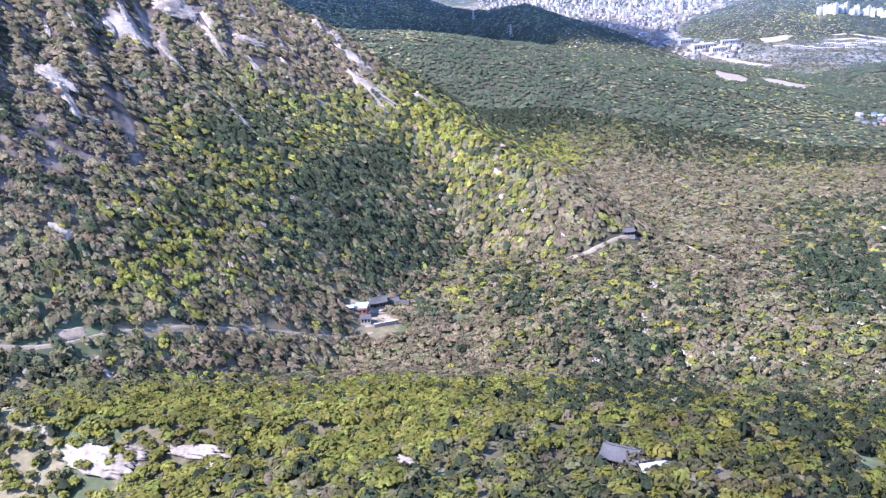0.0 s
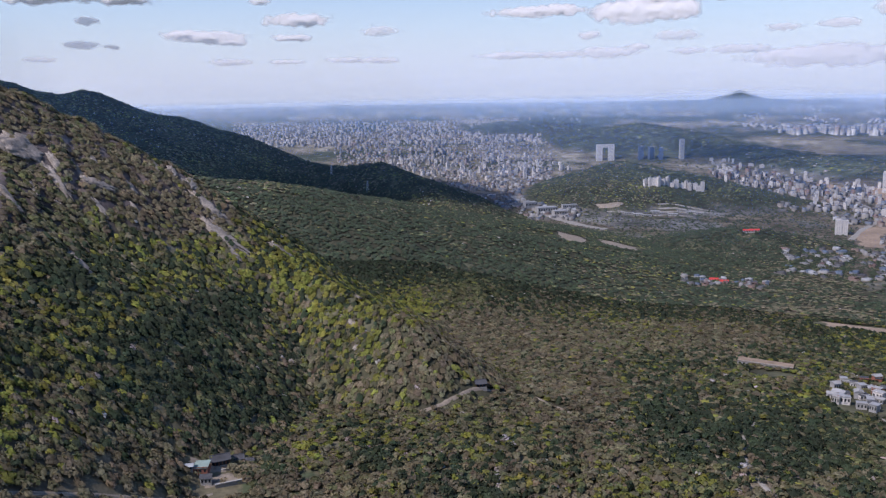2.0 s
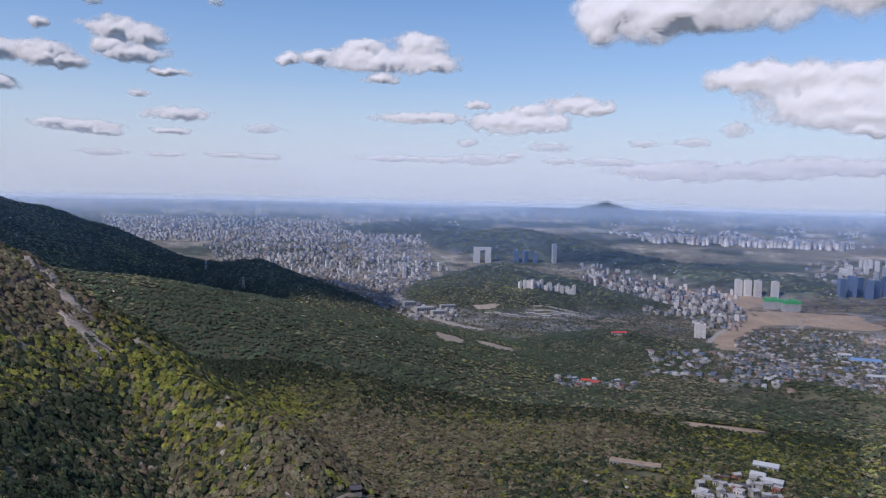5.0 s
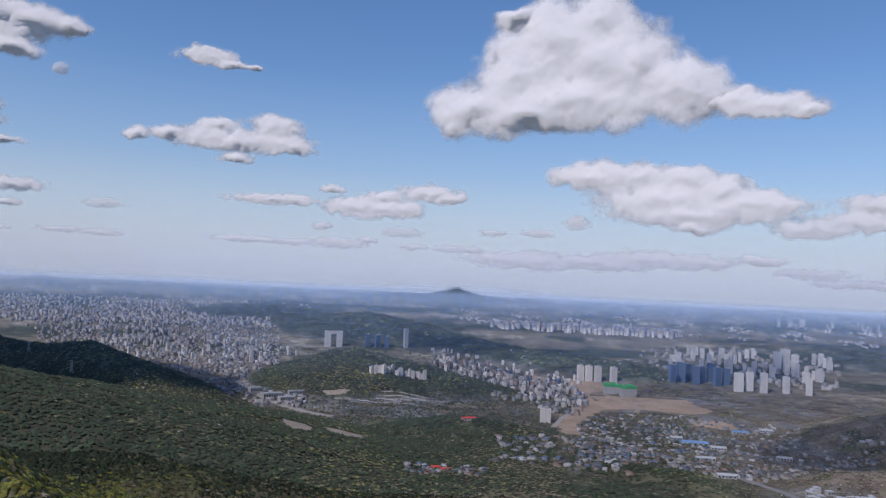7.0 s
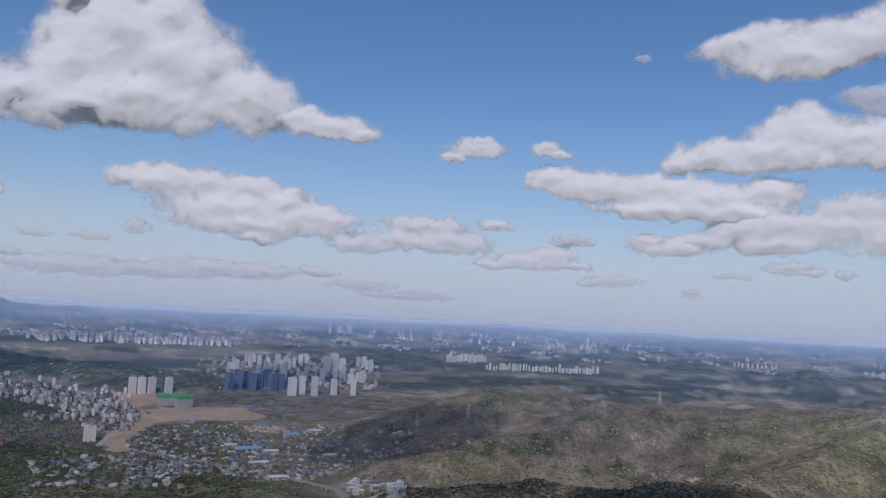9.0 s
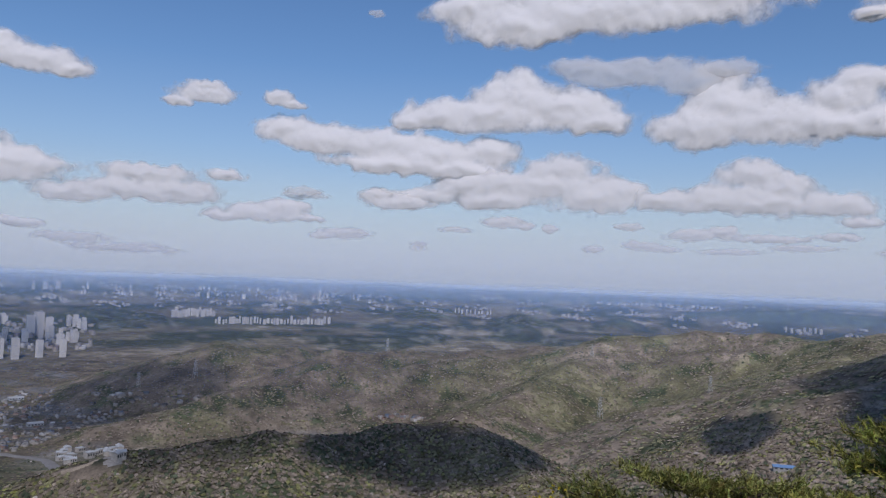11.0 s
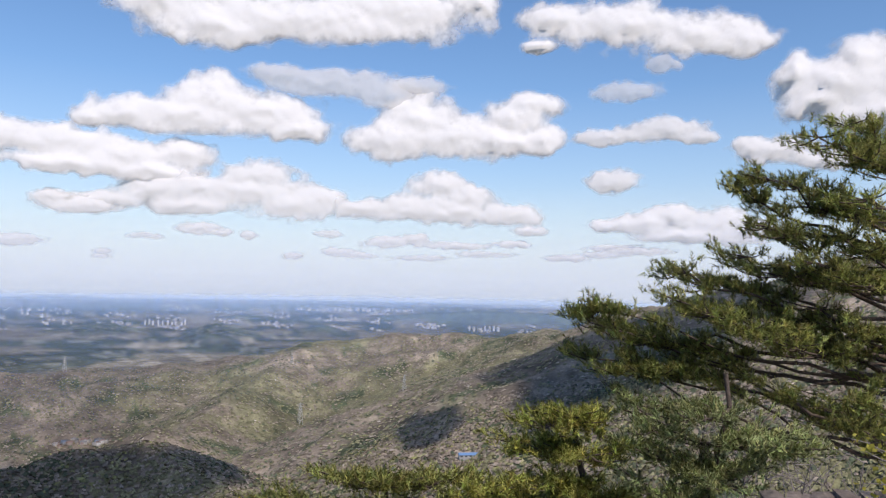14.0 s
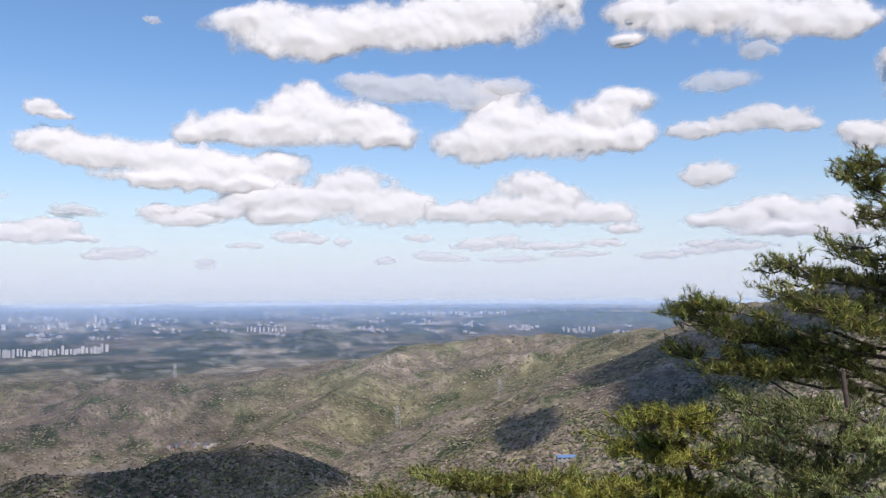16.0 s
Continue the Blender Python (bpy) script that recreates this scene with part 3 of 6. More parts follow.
def crown_shape(cores, sprays, conifer):
    """One crown, about one metre in radius and height: rounded masses with ragged leaf sprays round them."""
    verts = []
    for k in range(cores):
        a = 6.28 * k / cores + rng.uniform(-0.6, 0.6)
        off = 0.0 if cores == 1 else rng.uniform(0.25, 0.45)
        c = np.array((off * math.cos(a), off * math.sin(a), rng.uniform(0.4, 0.75)))
        wide = rng.uniform(0.7, 0.92) if cores == 1 else rng.uniform(0.36, 0.58)
        high = wide * (0.8 if not conifer else 1.15)
        turn = np.array(Matrix.Rotation(rng.uniform(0, 6.28), 3, "Z"))
        verts.append((OCTA * np.array((wide, wide, high)) * rng.uniform(0.75, 1.2, (6, 1))) @ turn.T + c)
    for k in range(sprays):
        a, f = rng.uniform(0, 6.28), rng.uniform(0.0, 1)
        rad = 0.95 * math.sqrt(f) * rng.uniform(0.6, 1)
        top = 1.3 * math.sqrt(max(0.0, 1 - 0.8 * rad ** 2)) if not conifer else 1.5 * (1 - 0.72 * rad)
        c = np.array((rad * math.cos(a), rad * math.sin(a), top * rng.uniform(0.6, 1) ** 0.6))
        s = rng.uniform(0.7, 1.3) * 1.7 / sprays ** 0.45
        out_ = Vector(c - np.array((0, 0, 0.45))).normalized() + Vector(rng.normal(0, 0.3, 3))
        turn = np.array(out_.to_track_quat("Z", "Y").to_matrix() @ Matrix.Rotation(rng.uniform(0, 6.28), 3, "Z"))
        verts.append((LEAF * rng.uniform(0.7, 1.3, (4, 1))) @ turn.T * s + c)
    return np.concatenate(verts)


# stands of one kind: heading, elevation, half width in degrees, kind
STANDS = [(-27.3, -9.7, 3.0, 0), (-27, -13.2, 3.0, 0), (-14, -11.6, 3.4, 0), (-9.2, -16.5, 3.4, 0), (-4.5, -15.0, 2.6, 0), (-5.5, -19.8, 3.6, 0), (-2.5, -22.3, 3.0, 0), (-10.2, -20.2, 2.4, 0), (2, -8, 3.0, 0), (3, -10, 4.0, 0), (9, -11.5, 5.0, 0), (9, -15.2, 3.0, 1), (14, -14.4, 3.0, 2),
          (18, -12.9, 4.0, 0), (10.9, -28, 3.6, 0), (15.5, -30.6, 4.0, 0), (6.4, -26.5, 2.4, 0), (28, -34.5, 3.0, 0), (30, -24.0, 4.0, 0), (38, -24.0, 5.0, 0), (28, -21.6, 3.0, 0),
          (-23.5, -14, 3.4, 1), (-20, -18.6, 4.0, 1), (-23.5, -20.8, 3.0, 1), (-19, -11.5, 3.0, 1), (-13.5, -15.0, 3.0, 1), (-9.5, -13.4, 2.4, 1), (0.6, -12.3, 3.0, 1), (2.7, -14.8, 3.0, 1), (13.5, -20.9, 2.6, 1), (28, -28, 3.6, 1), (-5.5, -34, 6.0, 1), (-24, -31, 5.0, 1), (1, -25.5, 1.6, 1),
          (-27.6, -21.5, 2.6, 3), (-11, -25.7, 4.5, 3), (0, -28.7, 3.5, 3), (-16, -26.4, 5.0, 3), (22.5, -23.9, 4.0, 3), (3, -17.5, 2.6, 1), (-6, -23.2, 2.4, 0),
          (18, -20.0, 7.0, 3), (26, -18.6, 7.0, 3), (13, -18.0, 5.0, 3), (33, -17.0, 5.0, 3), (-3, -29.0, 5.0, 3), (66, -9.0, 3.0, 1), (105, -6.0, 3.0, 1), (98, -4.5, 4.0, 2), (84, -12.8, 4.0, 2), (33, -10.5, 6.0, 0), (46, -12.5, 5.0, 0), (38, -12.5, 5.0, 3), (34, -36.0, 6.0, 0), (79, -7.0, 3.0, 2), (91, -7.5, 2.5, 1), (101, -7.6, 2.0, 2)]


def species(x, y):
    """What grows there: 0 pine, 1 fresh leaves, 2 half open, 3 bare, 4 blossom."""
    r, head = np.hypot(x, y), np.degrees(np.arctan2(x, y))
    el = np.degrees(np.arctan2(on_ground(x, y) - EYE.z, r))
    home = 1 - ease(300, 345, r)
    valley = ease(330, 380, r) * (1 - ease(560, 700, r))
    flank = ease(480, 560, r) * (1 - ease(860, 950, r)) * (1 - ease(6, 14, head))
    shoulder = ease(780, 1000, r) * (1 - ease(40, 52, head))
    right = ease(48, 60, head)
    grow = np.stack([0.05 + 0.12 * flank + 0.36 * shoulder - 0.25 * right, 0.12 + 0.46 * home - 0.2 * valley + 0.1 * flank - 0.42 * right - 0.3 * ease(850, 1050, r), 0.2 + 0 * r, 0.05 - 0.3 * home + 0.24 * valley + 0.3 * right - 0.16 * ease(84, 94, head), -0.46 + 0.2 * valley])
    for k in range(4):
        grow[k] += 0.36 * fbm(x + 400 * k, y - 300 * k, 90, 61 + 7 * k, 3)
    for h, e, wide, k in STANDS:
        grow[k] += (0.8 if k == 0 else 0.62) * np.exp(-((head - h) / wide) ** 2 - ((el - e) / (0.55 * wide)) ** 2)
    i, j, _, _ = grid_at(x, y)
    grow[3] += 0.7 * CLIFF_ZONE[i, j]
    grow[1] -= 0.5 * CLIFF_ZONE[i, j]
    return np.argmax(grow + rng.normal(0, 0.36, grow.shape), 0)


LEAF_TONES = np.array([(0.062, 0.082, 0.046), (0.255, 0.258, 0.06), (0.18, 0.182, 0.085), (0.222, 0.192, 0.118), (0.58, 0.52, 0.48)])


def plant(name, label, head_a, head_b, r_a, r_b, cell, cores, sprays, size, mat=M_LEAF):
    area = (r_b ** 2 - r_a ** 2) * radians(head_b - head_a) / 2
    n = int(area / cell)
    r, h = np.sqrt(rng.uniform(r_a ** 2, r_b ** 2, n)), np.radians(rng.uniform(head_a, head_b, n))
    x, y = r * np.sin(h), r * np.cos(h)
    i, j, _, _ = grid_at(x, y)
    ok = (ROCKY[i, j] < 0.45 + 0.25 * rng.uniform(-1, 1, n)) & in_sight(x, y) & (rng.uniform(0, 1, n) > 0.4 * CLIFF_ZONE[i, j])
    above = GZ[i, j] - plain(r)
    head = np.degrees(h)
    open_land = np.where(r > 2400, (0.16 + 0.5 * ease(46, 48, head) * (1 - ease(60, 64, head)) * (r < 2750)) * (head > 20) * (r < 3200), np.where((head > 40.5) & (head < 61), 0.4, 0.85 - 0.5 * ease(1700, 2000, r)))
    ok &= (r < 1000) | (head < 50) | (rng.uniform(0, 1, n) < 0.8)
    ok &= (r < 1150) | (above > 8 + 4 * rng.uniform(-1, 1, n)) | (rng.uniform(0, 1, n) < open_land)
    for cx, cy, cr in CLEARINGS:
        ok &= np.hypot(x - cx, y - cy) > cr
    x, y = x[ok], y[ok]
    z, kind, n = on_ground(x, y), species(x, y), int(ok.sum())
    tone = LEAF_TONES[kind] * rng.uniform(0.75, 1.3, (n, 1)) * rng.uniform(0.92, 1.08, (n, 3))
    rt, ht = np.hypot(x, y), np.degrees(np.arctan2(x, y))
    east = ease(48, 60, ht)[:, None]
    i, j, _, _ = grid_at(x, y)
    calm = np.array([(0.085, 0.1, 0.06), (0.2, 0.2, 0.08), (0.185, 0.175, 0.095), (0.225, 0.186, 0.145), (0.34, 0.3, 0.26)])[kind] * rng.uniform(0.68, 1.38, (n, 1))
    tone = tone * (1 - east) + calm * east
    # crowns dimmed or brightened by place: shade painted into the leaf colour
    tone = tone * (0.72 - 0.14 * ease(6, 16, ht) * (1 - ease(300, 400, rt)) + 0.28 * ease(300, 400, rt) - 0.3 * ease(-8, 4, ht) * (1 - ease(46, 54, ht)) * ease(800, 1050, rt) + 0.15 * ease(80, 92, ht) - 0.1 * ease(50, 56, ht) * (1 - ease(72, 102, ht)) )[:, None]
    s = size * rng.uniform(0.65, 1.25, n) * (1 - 0.25 * ease(48, 54, ht) * ease(900, 1000, rt)) * np.where(kind == 4, 0.8, 1.0)
    tall = s * np.where(kind == 0, 1.1, 0.85) * (1 - 0.3 * ease(380, 620, rt) - 0.32 * ease(900, 1100, rt)) * rng.uniform(0.85, 1.2, n)
    turn = rng.uniform(0, 6.28, n)
    shapes = [[crown_shape(cores, sprays, False) for _ in range(10)], [crown_shape(cores, sprays, True) for _ in range(6)]]
    each = cores * 6 + sprays * 4
    pick = rng.integers(0, 60, n)
    V = np.empty((n, each, 3), np.float32)
    for k in range(n):
        V[k] = shapes[1][pick[k] % 6] if kind[k] == 0 else shapes[0][pick[k] % 10]
    c, sn = np.cos(turn)[:, None], np.sin(turn)[:, None]
    vx, vy = (V[..., 0] * c - V[..., 1] * sn) * s[:, None], (V[..., 0] * sn + V[..., 1] * c) * s[:, None]
    gx, gy = (on_ground(x + 7, y) - on_ground(x - 7, y)) / 14, (on_ground(x, y + 7) - on_ground(x, y - 7)) / 14
    lean = 0.85 * ease(300, 400, rt)  # crowns on a slope close up along it
    gx, gy = lean * np.clip(gx, -0.9, 0.9), lean * np.clip(gy, -0.9, 0.9)
    V = np.stack([vx + x[:, None], vy + y[:, None], V[..., 2] * tall[:, None] + z[:, None] + 0.12 * s[:, None] + gx[:, None] * vx + gy[:, None] * vy], -1).reshape(-1, 3)
    first = np.arange(n)[:, None, None] * each
    tri = (first[..., None] + np.arange(cores)[None, :, None, None] * 6 + (OCTA_F if cores > 1 else OCTA_F[:4])[None, None]).reshape(-1, 3)
    quad = (first + cores * 6 + np.arange(sprays)[None, :, None] * 4 + np.arange(4)[None, None]).reshape(-1, 4)
    shade_ = np.concatenate([np.repeat(rng.uniform(0.85, 1.15, (n, cores)), 6, 1), np.repeat(rng.uniform(0.75, 1.25, (n, sprays)), 4, 1)], 1).reshape(-1, 1)
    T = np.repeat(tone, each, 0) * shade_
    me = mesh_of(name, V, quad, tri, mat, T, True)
    core = np.repeat(np.stack([x, y, z + 0.1 * s], -1), each, 0)
    N = V - core
    N /= np.linalg.norm(N, axis=1)[:, None] + 1e-9
    N = N * 0.6 + np.repeat(np.stack([-0.6 * gx, -0.6 * gy, 0.95 + 0 * gx], -1), each, 0) + np.array((0, 0, 0.3)) * np.repeat(ease(400, 1000, np.hypot(x, y)), each)[:, None]
    N /= np.linalg.norm(N, axis=1)[:, None]
    me.normals_split_custom_set_from_vertices(N.astype(np.float32))
    ob = new(name, me)
    return tagged(ob, label, "woods", kind="stuff")


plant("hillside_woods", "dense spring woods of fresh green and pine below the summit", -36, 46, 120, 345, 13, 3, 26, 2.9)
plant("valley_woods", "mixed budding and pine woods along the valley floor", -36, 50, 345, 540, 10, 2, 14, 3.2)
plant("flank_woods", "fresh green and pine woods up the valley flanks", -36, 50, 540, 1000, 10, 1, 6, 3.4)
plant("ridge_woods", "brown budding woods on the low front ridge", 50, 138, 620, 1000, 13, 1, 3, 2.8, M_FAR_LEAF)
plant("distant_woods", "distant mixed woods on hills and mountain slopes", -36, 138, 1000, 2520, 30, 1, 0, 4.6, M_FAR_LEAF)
plant("town_hill_woods", "dark woods on the low hills between the towns", -20, 95, 2520, 3750, 170, 1, 0, 8.0, M_FAR_LEAF)

# ------------------------------------------------------------------ town: towers, blocks and houses
def banded(name, base, storey=3.0, dark=0.55, tint=0.12):
    """A wall with rows of window openings, lighter or darker from house to house."""
    m = grained(name, base, 5.0, 0.08, 0.7, 0.0, "", 40, tint)
    nt = m.node_tree
    b = nt.nodes["Principled BSDF"]
    src = b.inputs["Base Color"].links[0].from_socket
    co = nt.nodes.new("ShaderNodeTexCoord")
    brick = nt.nodes.new("ShaderNodeTexBrick")
    brick.offset = 0.0
    brick.inputs["Scale"].default_value = 1.0
    brick.inputs["Brick Width"].default_value, brick.inputs["Row Height"].default_value = 4.2, storey
    brick.inputs["Mortar Size"].default_value = 0.75
    brick.inputs["Color1"].default_value = brick.inputs["Color2"].default_value = (dark, dark, dark * 1.08, 1)
    brick.inputs["Mortar"].default_value = (1, 1, 1, 1)
    sep, add, comb = nt.nodes.new("ShaderNodeSeparateXYZ"), nt.nodes.new("ShaderNodeMath"), nt.nodes.new("ShaderNodeCombineXYZ")
    nt.links.new(co.outputs["Object"], sep.inputs[0])
    nt.links.new(sep.outputs[0], add.inputs[0])
    nt.links.new(sep.outputs[1], add.inputs[1])
    nt.links.new(add.outputs[0], comb.inputs[0])
    nt.links.new(sep.outputs[2], comb.inputs[1])
    nt.links.new(comb.outputs[0], brick.inputs["Vector"])
    mul = nt.nodes.new("ShaderNodeVectorMath")
    mul.operation = "MULTIPLY"
    nt.links.new(src, mul.inputs[0])
    nt.links.new(brick.outputs["Color"], mul.inputs[1])
    nt.links.new(mul.outputs[0], b.inputs["Base Color"])
    return m


M_BLOCK = banded("apartment_wall", (0.6, 0.56, 0.51), 3.0, 0.62)
M_BLOCK_FAR = banded("distant_apartment_wall", (0.54, 0.52, 0.49), 3.0, 0.72)
M_BLUE = banded("blue_glass_wall", (0.10, 0.14, 0.22), 3.2, 0.6)
M_BEIGE = banded("beige_tower_wall", (0.56, 0.54, 0.51), 3.0, 0.62)
M_ROOF = grained("flat_roof", (0.3, 0.3, 0.3), 2.0, 0.2, 0.9, 0.0)
M_GREEN = grained("green_safety_net", (0.06, 0.3, 0.10), 2.0, 0.3, 0.9, 0.0)
M_RED = grained("red_roof", (0.45, 0.06, 0.05), 1.0, 0.2, 0.7, 0.0)
M_BLUEROOF = grained("blue_sheet_roof", (0.14, 0.24, 0.40), 1.0, 0.15, 0.5, 0.0)
M_WHITEROOF = grained("white_sheet_roof", (0.36, 0.37, 0.375), 2.0, 0.15, 0.6, 0.0)
M_GREY = grained("grey_render", (0.32, 0.31, 0.295), 1.0, 0.2, 0.85, 0.0)


def add_box(bm, x, y, z, w, d, h, taper=0.0):
    """A box standing on z, centred on x and y."""
    vs = []
    for zz, k in ((z, 1.0), (z + h, 1.0 - taper)):
        vs += [bm.verts.new((x + sx * w / 2 * k, y + sy * d / 2 * k, zz)) for sx, sy in ((-1, -1), (1, -1), (1, 1), (-1, 1))]
    for f in ((3, 2, 1, 0), (4, 5, 6, 7), (0, 1, 5, 4), (1, 2, 6, 5), (2, 3, 7, 6), (3, 0, 4, 7)):
        bm.faces.new([vs[i] for i in f])


def add_gable(bm, x, y, z, w, d, h, over=0.3):
    """A pitched roof with its ridge along x."""
    w, d = w + 2 * over, d + 2 * over
    a = [bm.verts.new((x + sx * w / 2, y + sy * d / 2, z)) for sx, sy in ((-1, -1), (1, -1), (1, 1), (-1, 1))]
    r = [bm.verts.new((x - w / 2, y, z + h)), bm.verts.new((x + w / 2, y, z + h))]
    for f in ((a[0], a[1], r[1], r[0]), (a[2], a[3], r[0], r[1]), (a[1], a[2], r[1]), (a[3], a[0], r[0]), (a[3], a[2], a[1], a[0])):
        bm.faces.new(f)


def tower(name, label, category, wide, deep, high, wall_mat, cores=3, crown=None, group=""):
    """An apartment slab: a body stepped by its stair cores, with plant rooms on the roof."""
    base = tagged(new(name), label, category, group)
    bm = bmesh.new()
    n = cores * 2
    for k in range(n):
        x = (k + 0.5) / n * wide - wide / 2
        add_box(bm, x, 0.6 if k % 2 else -0.6, -8, wide / n - 0.02, deep, high + 8 - (1.5 if k % 2 else 0))
    part("body", bm, wall_mat, base)
    bm = bmesh.new()
    add_box(bm, 0.12 * wide, 0, high - 2.2, wide * 0.35, deep * 0.55, 6.2)
    part("plant_room", bm, crown or M_ROOF, base)
    return base


def place(head, el, turn=0.0, big=1.0, sink=0.0):
    c = seen_at(head, el)
    k = c.xy.length / float(true_distance(c.xy.length)) * big
    return Matrix.Translation((c.x, c.y, c.z - sink)) @ Matrix.Rotation(radians(turn - head), 4, "Z") @ Matrix.Diagonal((k, k, k, 1))


dice = random.Random(11)


def spread(models, spots):
    """The first spot takes each model itself, the others copies."""
    used = set()
    for k, m in enumerate(spots):
        ob = models[dice.randrange(len(models))] if k >= len(models) else models[k]
        if ob.name in used:
            copy_thing(ob, m).scale = m.to_scale()
        else:
            ob.matrix_basis = m
            used.add(ob.name)


def band(n, h0, h1, e0, e1, turn=25.0, jitter=0.12, big=(0.85, 1.15), tilt=0.0):
    out = []
    for k in range(n):
        u, v = dice.random(), dice.random()
        c = seen_at(h0 + (h1 - h0) * u, e0 + (e1 - e0) * v + tilt * (u - 0.5))
        if c.z - float(plain(np.array(c.xy.length))) > 12:
            continue
        out.append(place(h0 + (h1 - h0) * u, e0 + (e1 - e0) * v + tilt * (u - 0.5), dice.choice((-turn, turn, turn + 90, 8)), dice.uniform(*big)))
    return out


def line_up(n, h0, h1, e0, e1, turn=12.0, big=(0.9, 1.12)):
    return [place(h0 + (h1 - h0) * (k + dice.uniform(0.3, 0.7)) / n, e0 + (e1 - e0) * k / n + dice.uniform(-0.06, 0.06), dice.choice((turn, -turn, 35, 0)), dice.uniform(*big)) for k in range(n)]


G1, G2, G3 = "apartment blocks on the plain", "apartment blocks of the new town", "distant apartment blocks"
slab = lambda lab, grp, mat, hi, wd, cores: tower("apartment_block", lab, "apartment building", wd, 13, hi, mat, cores, None, grp)
town_models = [slab("pale beige high-rise apartment slab in the town", G1, M_BLOCK, h, w, c) for h, w, c in ((23, 18, 1), (29, 15, 1), (19, 26, 2), (34, 13, 1))]
spread(town_models, band(120, 31, 42, -5.6, -7.6, 20, tilt=-1.8, big=(0.5, 0.8)) + line_up(14, 26.6, 30.8, -6.65, -7.0, big=(0.7, 0.9)) + band(90, 8, 19, -4.6, -6.3, 25, big=(0.7, 1.0)) + band(14, 17, 22, -5.0, -6.0, 25, big=(0.6, 0.9)))
far_models = [slab("hazy white apartment slab far out on the plain", G3, M_BLOCK_FAR, h, w, c) for h, w, c in ((44, 17, 1), (52, 14, 1), (40, 24, 1))]
spread(far_models, line_up(16, 63.9, 66.8, -3.42, -3.3, 10, (1.0, 1.3))
       + line_up(34, 66.8, 75, -3.85, -3.7, 10, (0.6, 1.15)) + line_up(7, 107.1, 109.6, -2.78, -2.75, 10, (0.8, 1.2)) + line_up(10, 84, 87, -2.5, -2.55, 10, (0.7, 1.0))
        + line_up(3, 55, 57, -1.75, -1.75, 5, (2.4, 3.0)))
trio = [tower("apartment_tower", "slim white apartment tower beside the building site", "apartment building", 24, 20, 60, M_BLOCK, 1, None, "white towers by the building site")]
spread(trio, [place(h, -6.45, 20, 1.0) for h in (42.0, 42.6, 43.25, 44.35)])
glass = [tower("glass_tower", "dark blue glazed apartment tower of the new town", "apartment building", 28, 20, 72, M_BLUE, 1, None, G2)]
spread(glass, [place(48.4 + 0.5 * k + 0.1 * (k % 2), -6.1 + 0.12 * (k % 3), 15 if k % 2 else 40, dice.uniform(0.9, 1.08)) for k in range(8)])
white = [tower("apartment_tower", "tall pale grey apartment tower of the new town", "apartment building", w, 18, h, M_BEIGE, c, None, G2) for w, h, c in ((34, 70, 2), (26, 76, 1))]
spread(white, [place(h, e, t, b) for h, e, t, b in ((52.8, -6.35, 10, 1.0), (53.5, -6.25, 20, 0.95), (54.4, -6.3, 10, 1.0), (55.8, -6.2, 30, 0.85), (57.2, -6.2, 0, 0.9), (57.0, -5.6, 0, 0.85))]
       + band(64, 48.2, 58.5, -4.0, -5.3, 20, big=(0.5, 0.85)) + [place(55.2, -4.9, 10, 1.35), place(55.7, -4.8, 20, 1.5), place(56.3, -4.9, 5, 1.25)])
shell = [tower("unfinished_block", "unfinished apartment block wrapped in green netting", "building site", 50, 30, 34, M_GREY, 2, M_GREEN, "unfinished blocks"), ]
bm = bmesh.new()
for k in range(4):
    add_box(bm, (k + 0.5) / 4 * 50 - 25, 0.6 if k % 2 else -0.6, 24, 12.9, 30.6, 9.0 if k % 2 else 11.5)
part("netting", bm, M_GREEN, shell[0], "bright green scaffold netting")
spread(shell, [place(44.2, -7.2, 10, 1.0), place(45.4, -7.3, 25, 1.05)])
gate = tagged(new("twin_tower_building"), "large white twin-tower office joined at its top", "office building")
bm = bmesh.new()
add_box(bm, -30, 0, -10, 30, 26, 92)
add_box(bm, 30, 0, -10, 30, 26, 92)
part("tower", bm, M_BEIGE, gate)
bm = bmesh.new()
add_box(bm, 0, 0, 66, 40, 24, 16)
part("bridge", bm, M_BEIGE, gate)
gate.matrix_basis = place(23.8, -4.9, 8)
spread([tower("glass_tower", "grey-blue office tower beside the wooded hill", "office building", 26, 22, 66, M_BLUE, 1, None, "office towers")], [place(26.3, -4.8, 10), place(27.0, -4.8, 30, 0.95), place(27.7, -4.8, 0, 0.9)])
tower("office_tower", "slim tall white tower beside the wooded hill", "office building", 22, 20, 100, M_BEIGE, 1).matrix_basis = place(29.1, -4.75, 20)
tower("apartment_tower", "lone pale apartment tower beside the river", "apartment building", 26, 16, 38, M_BLOCK, 1).matrix_basis = place(39.6, -9.6, 12)


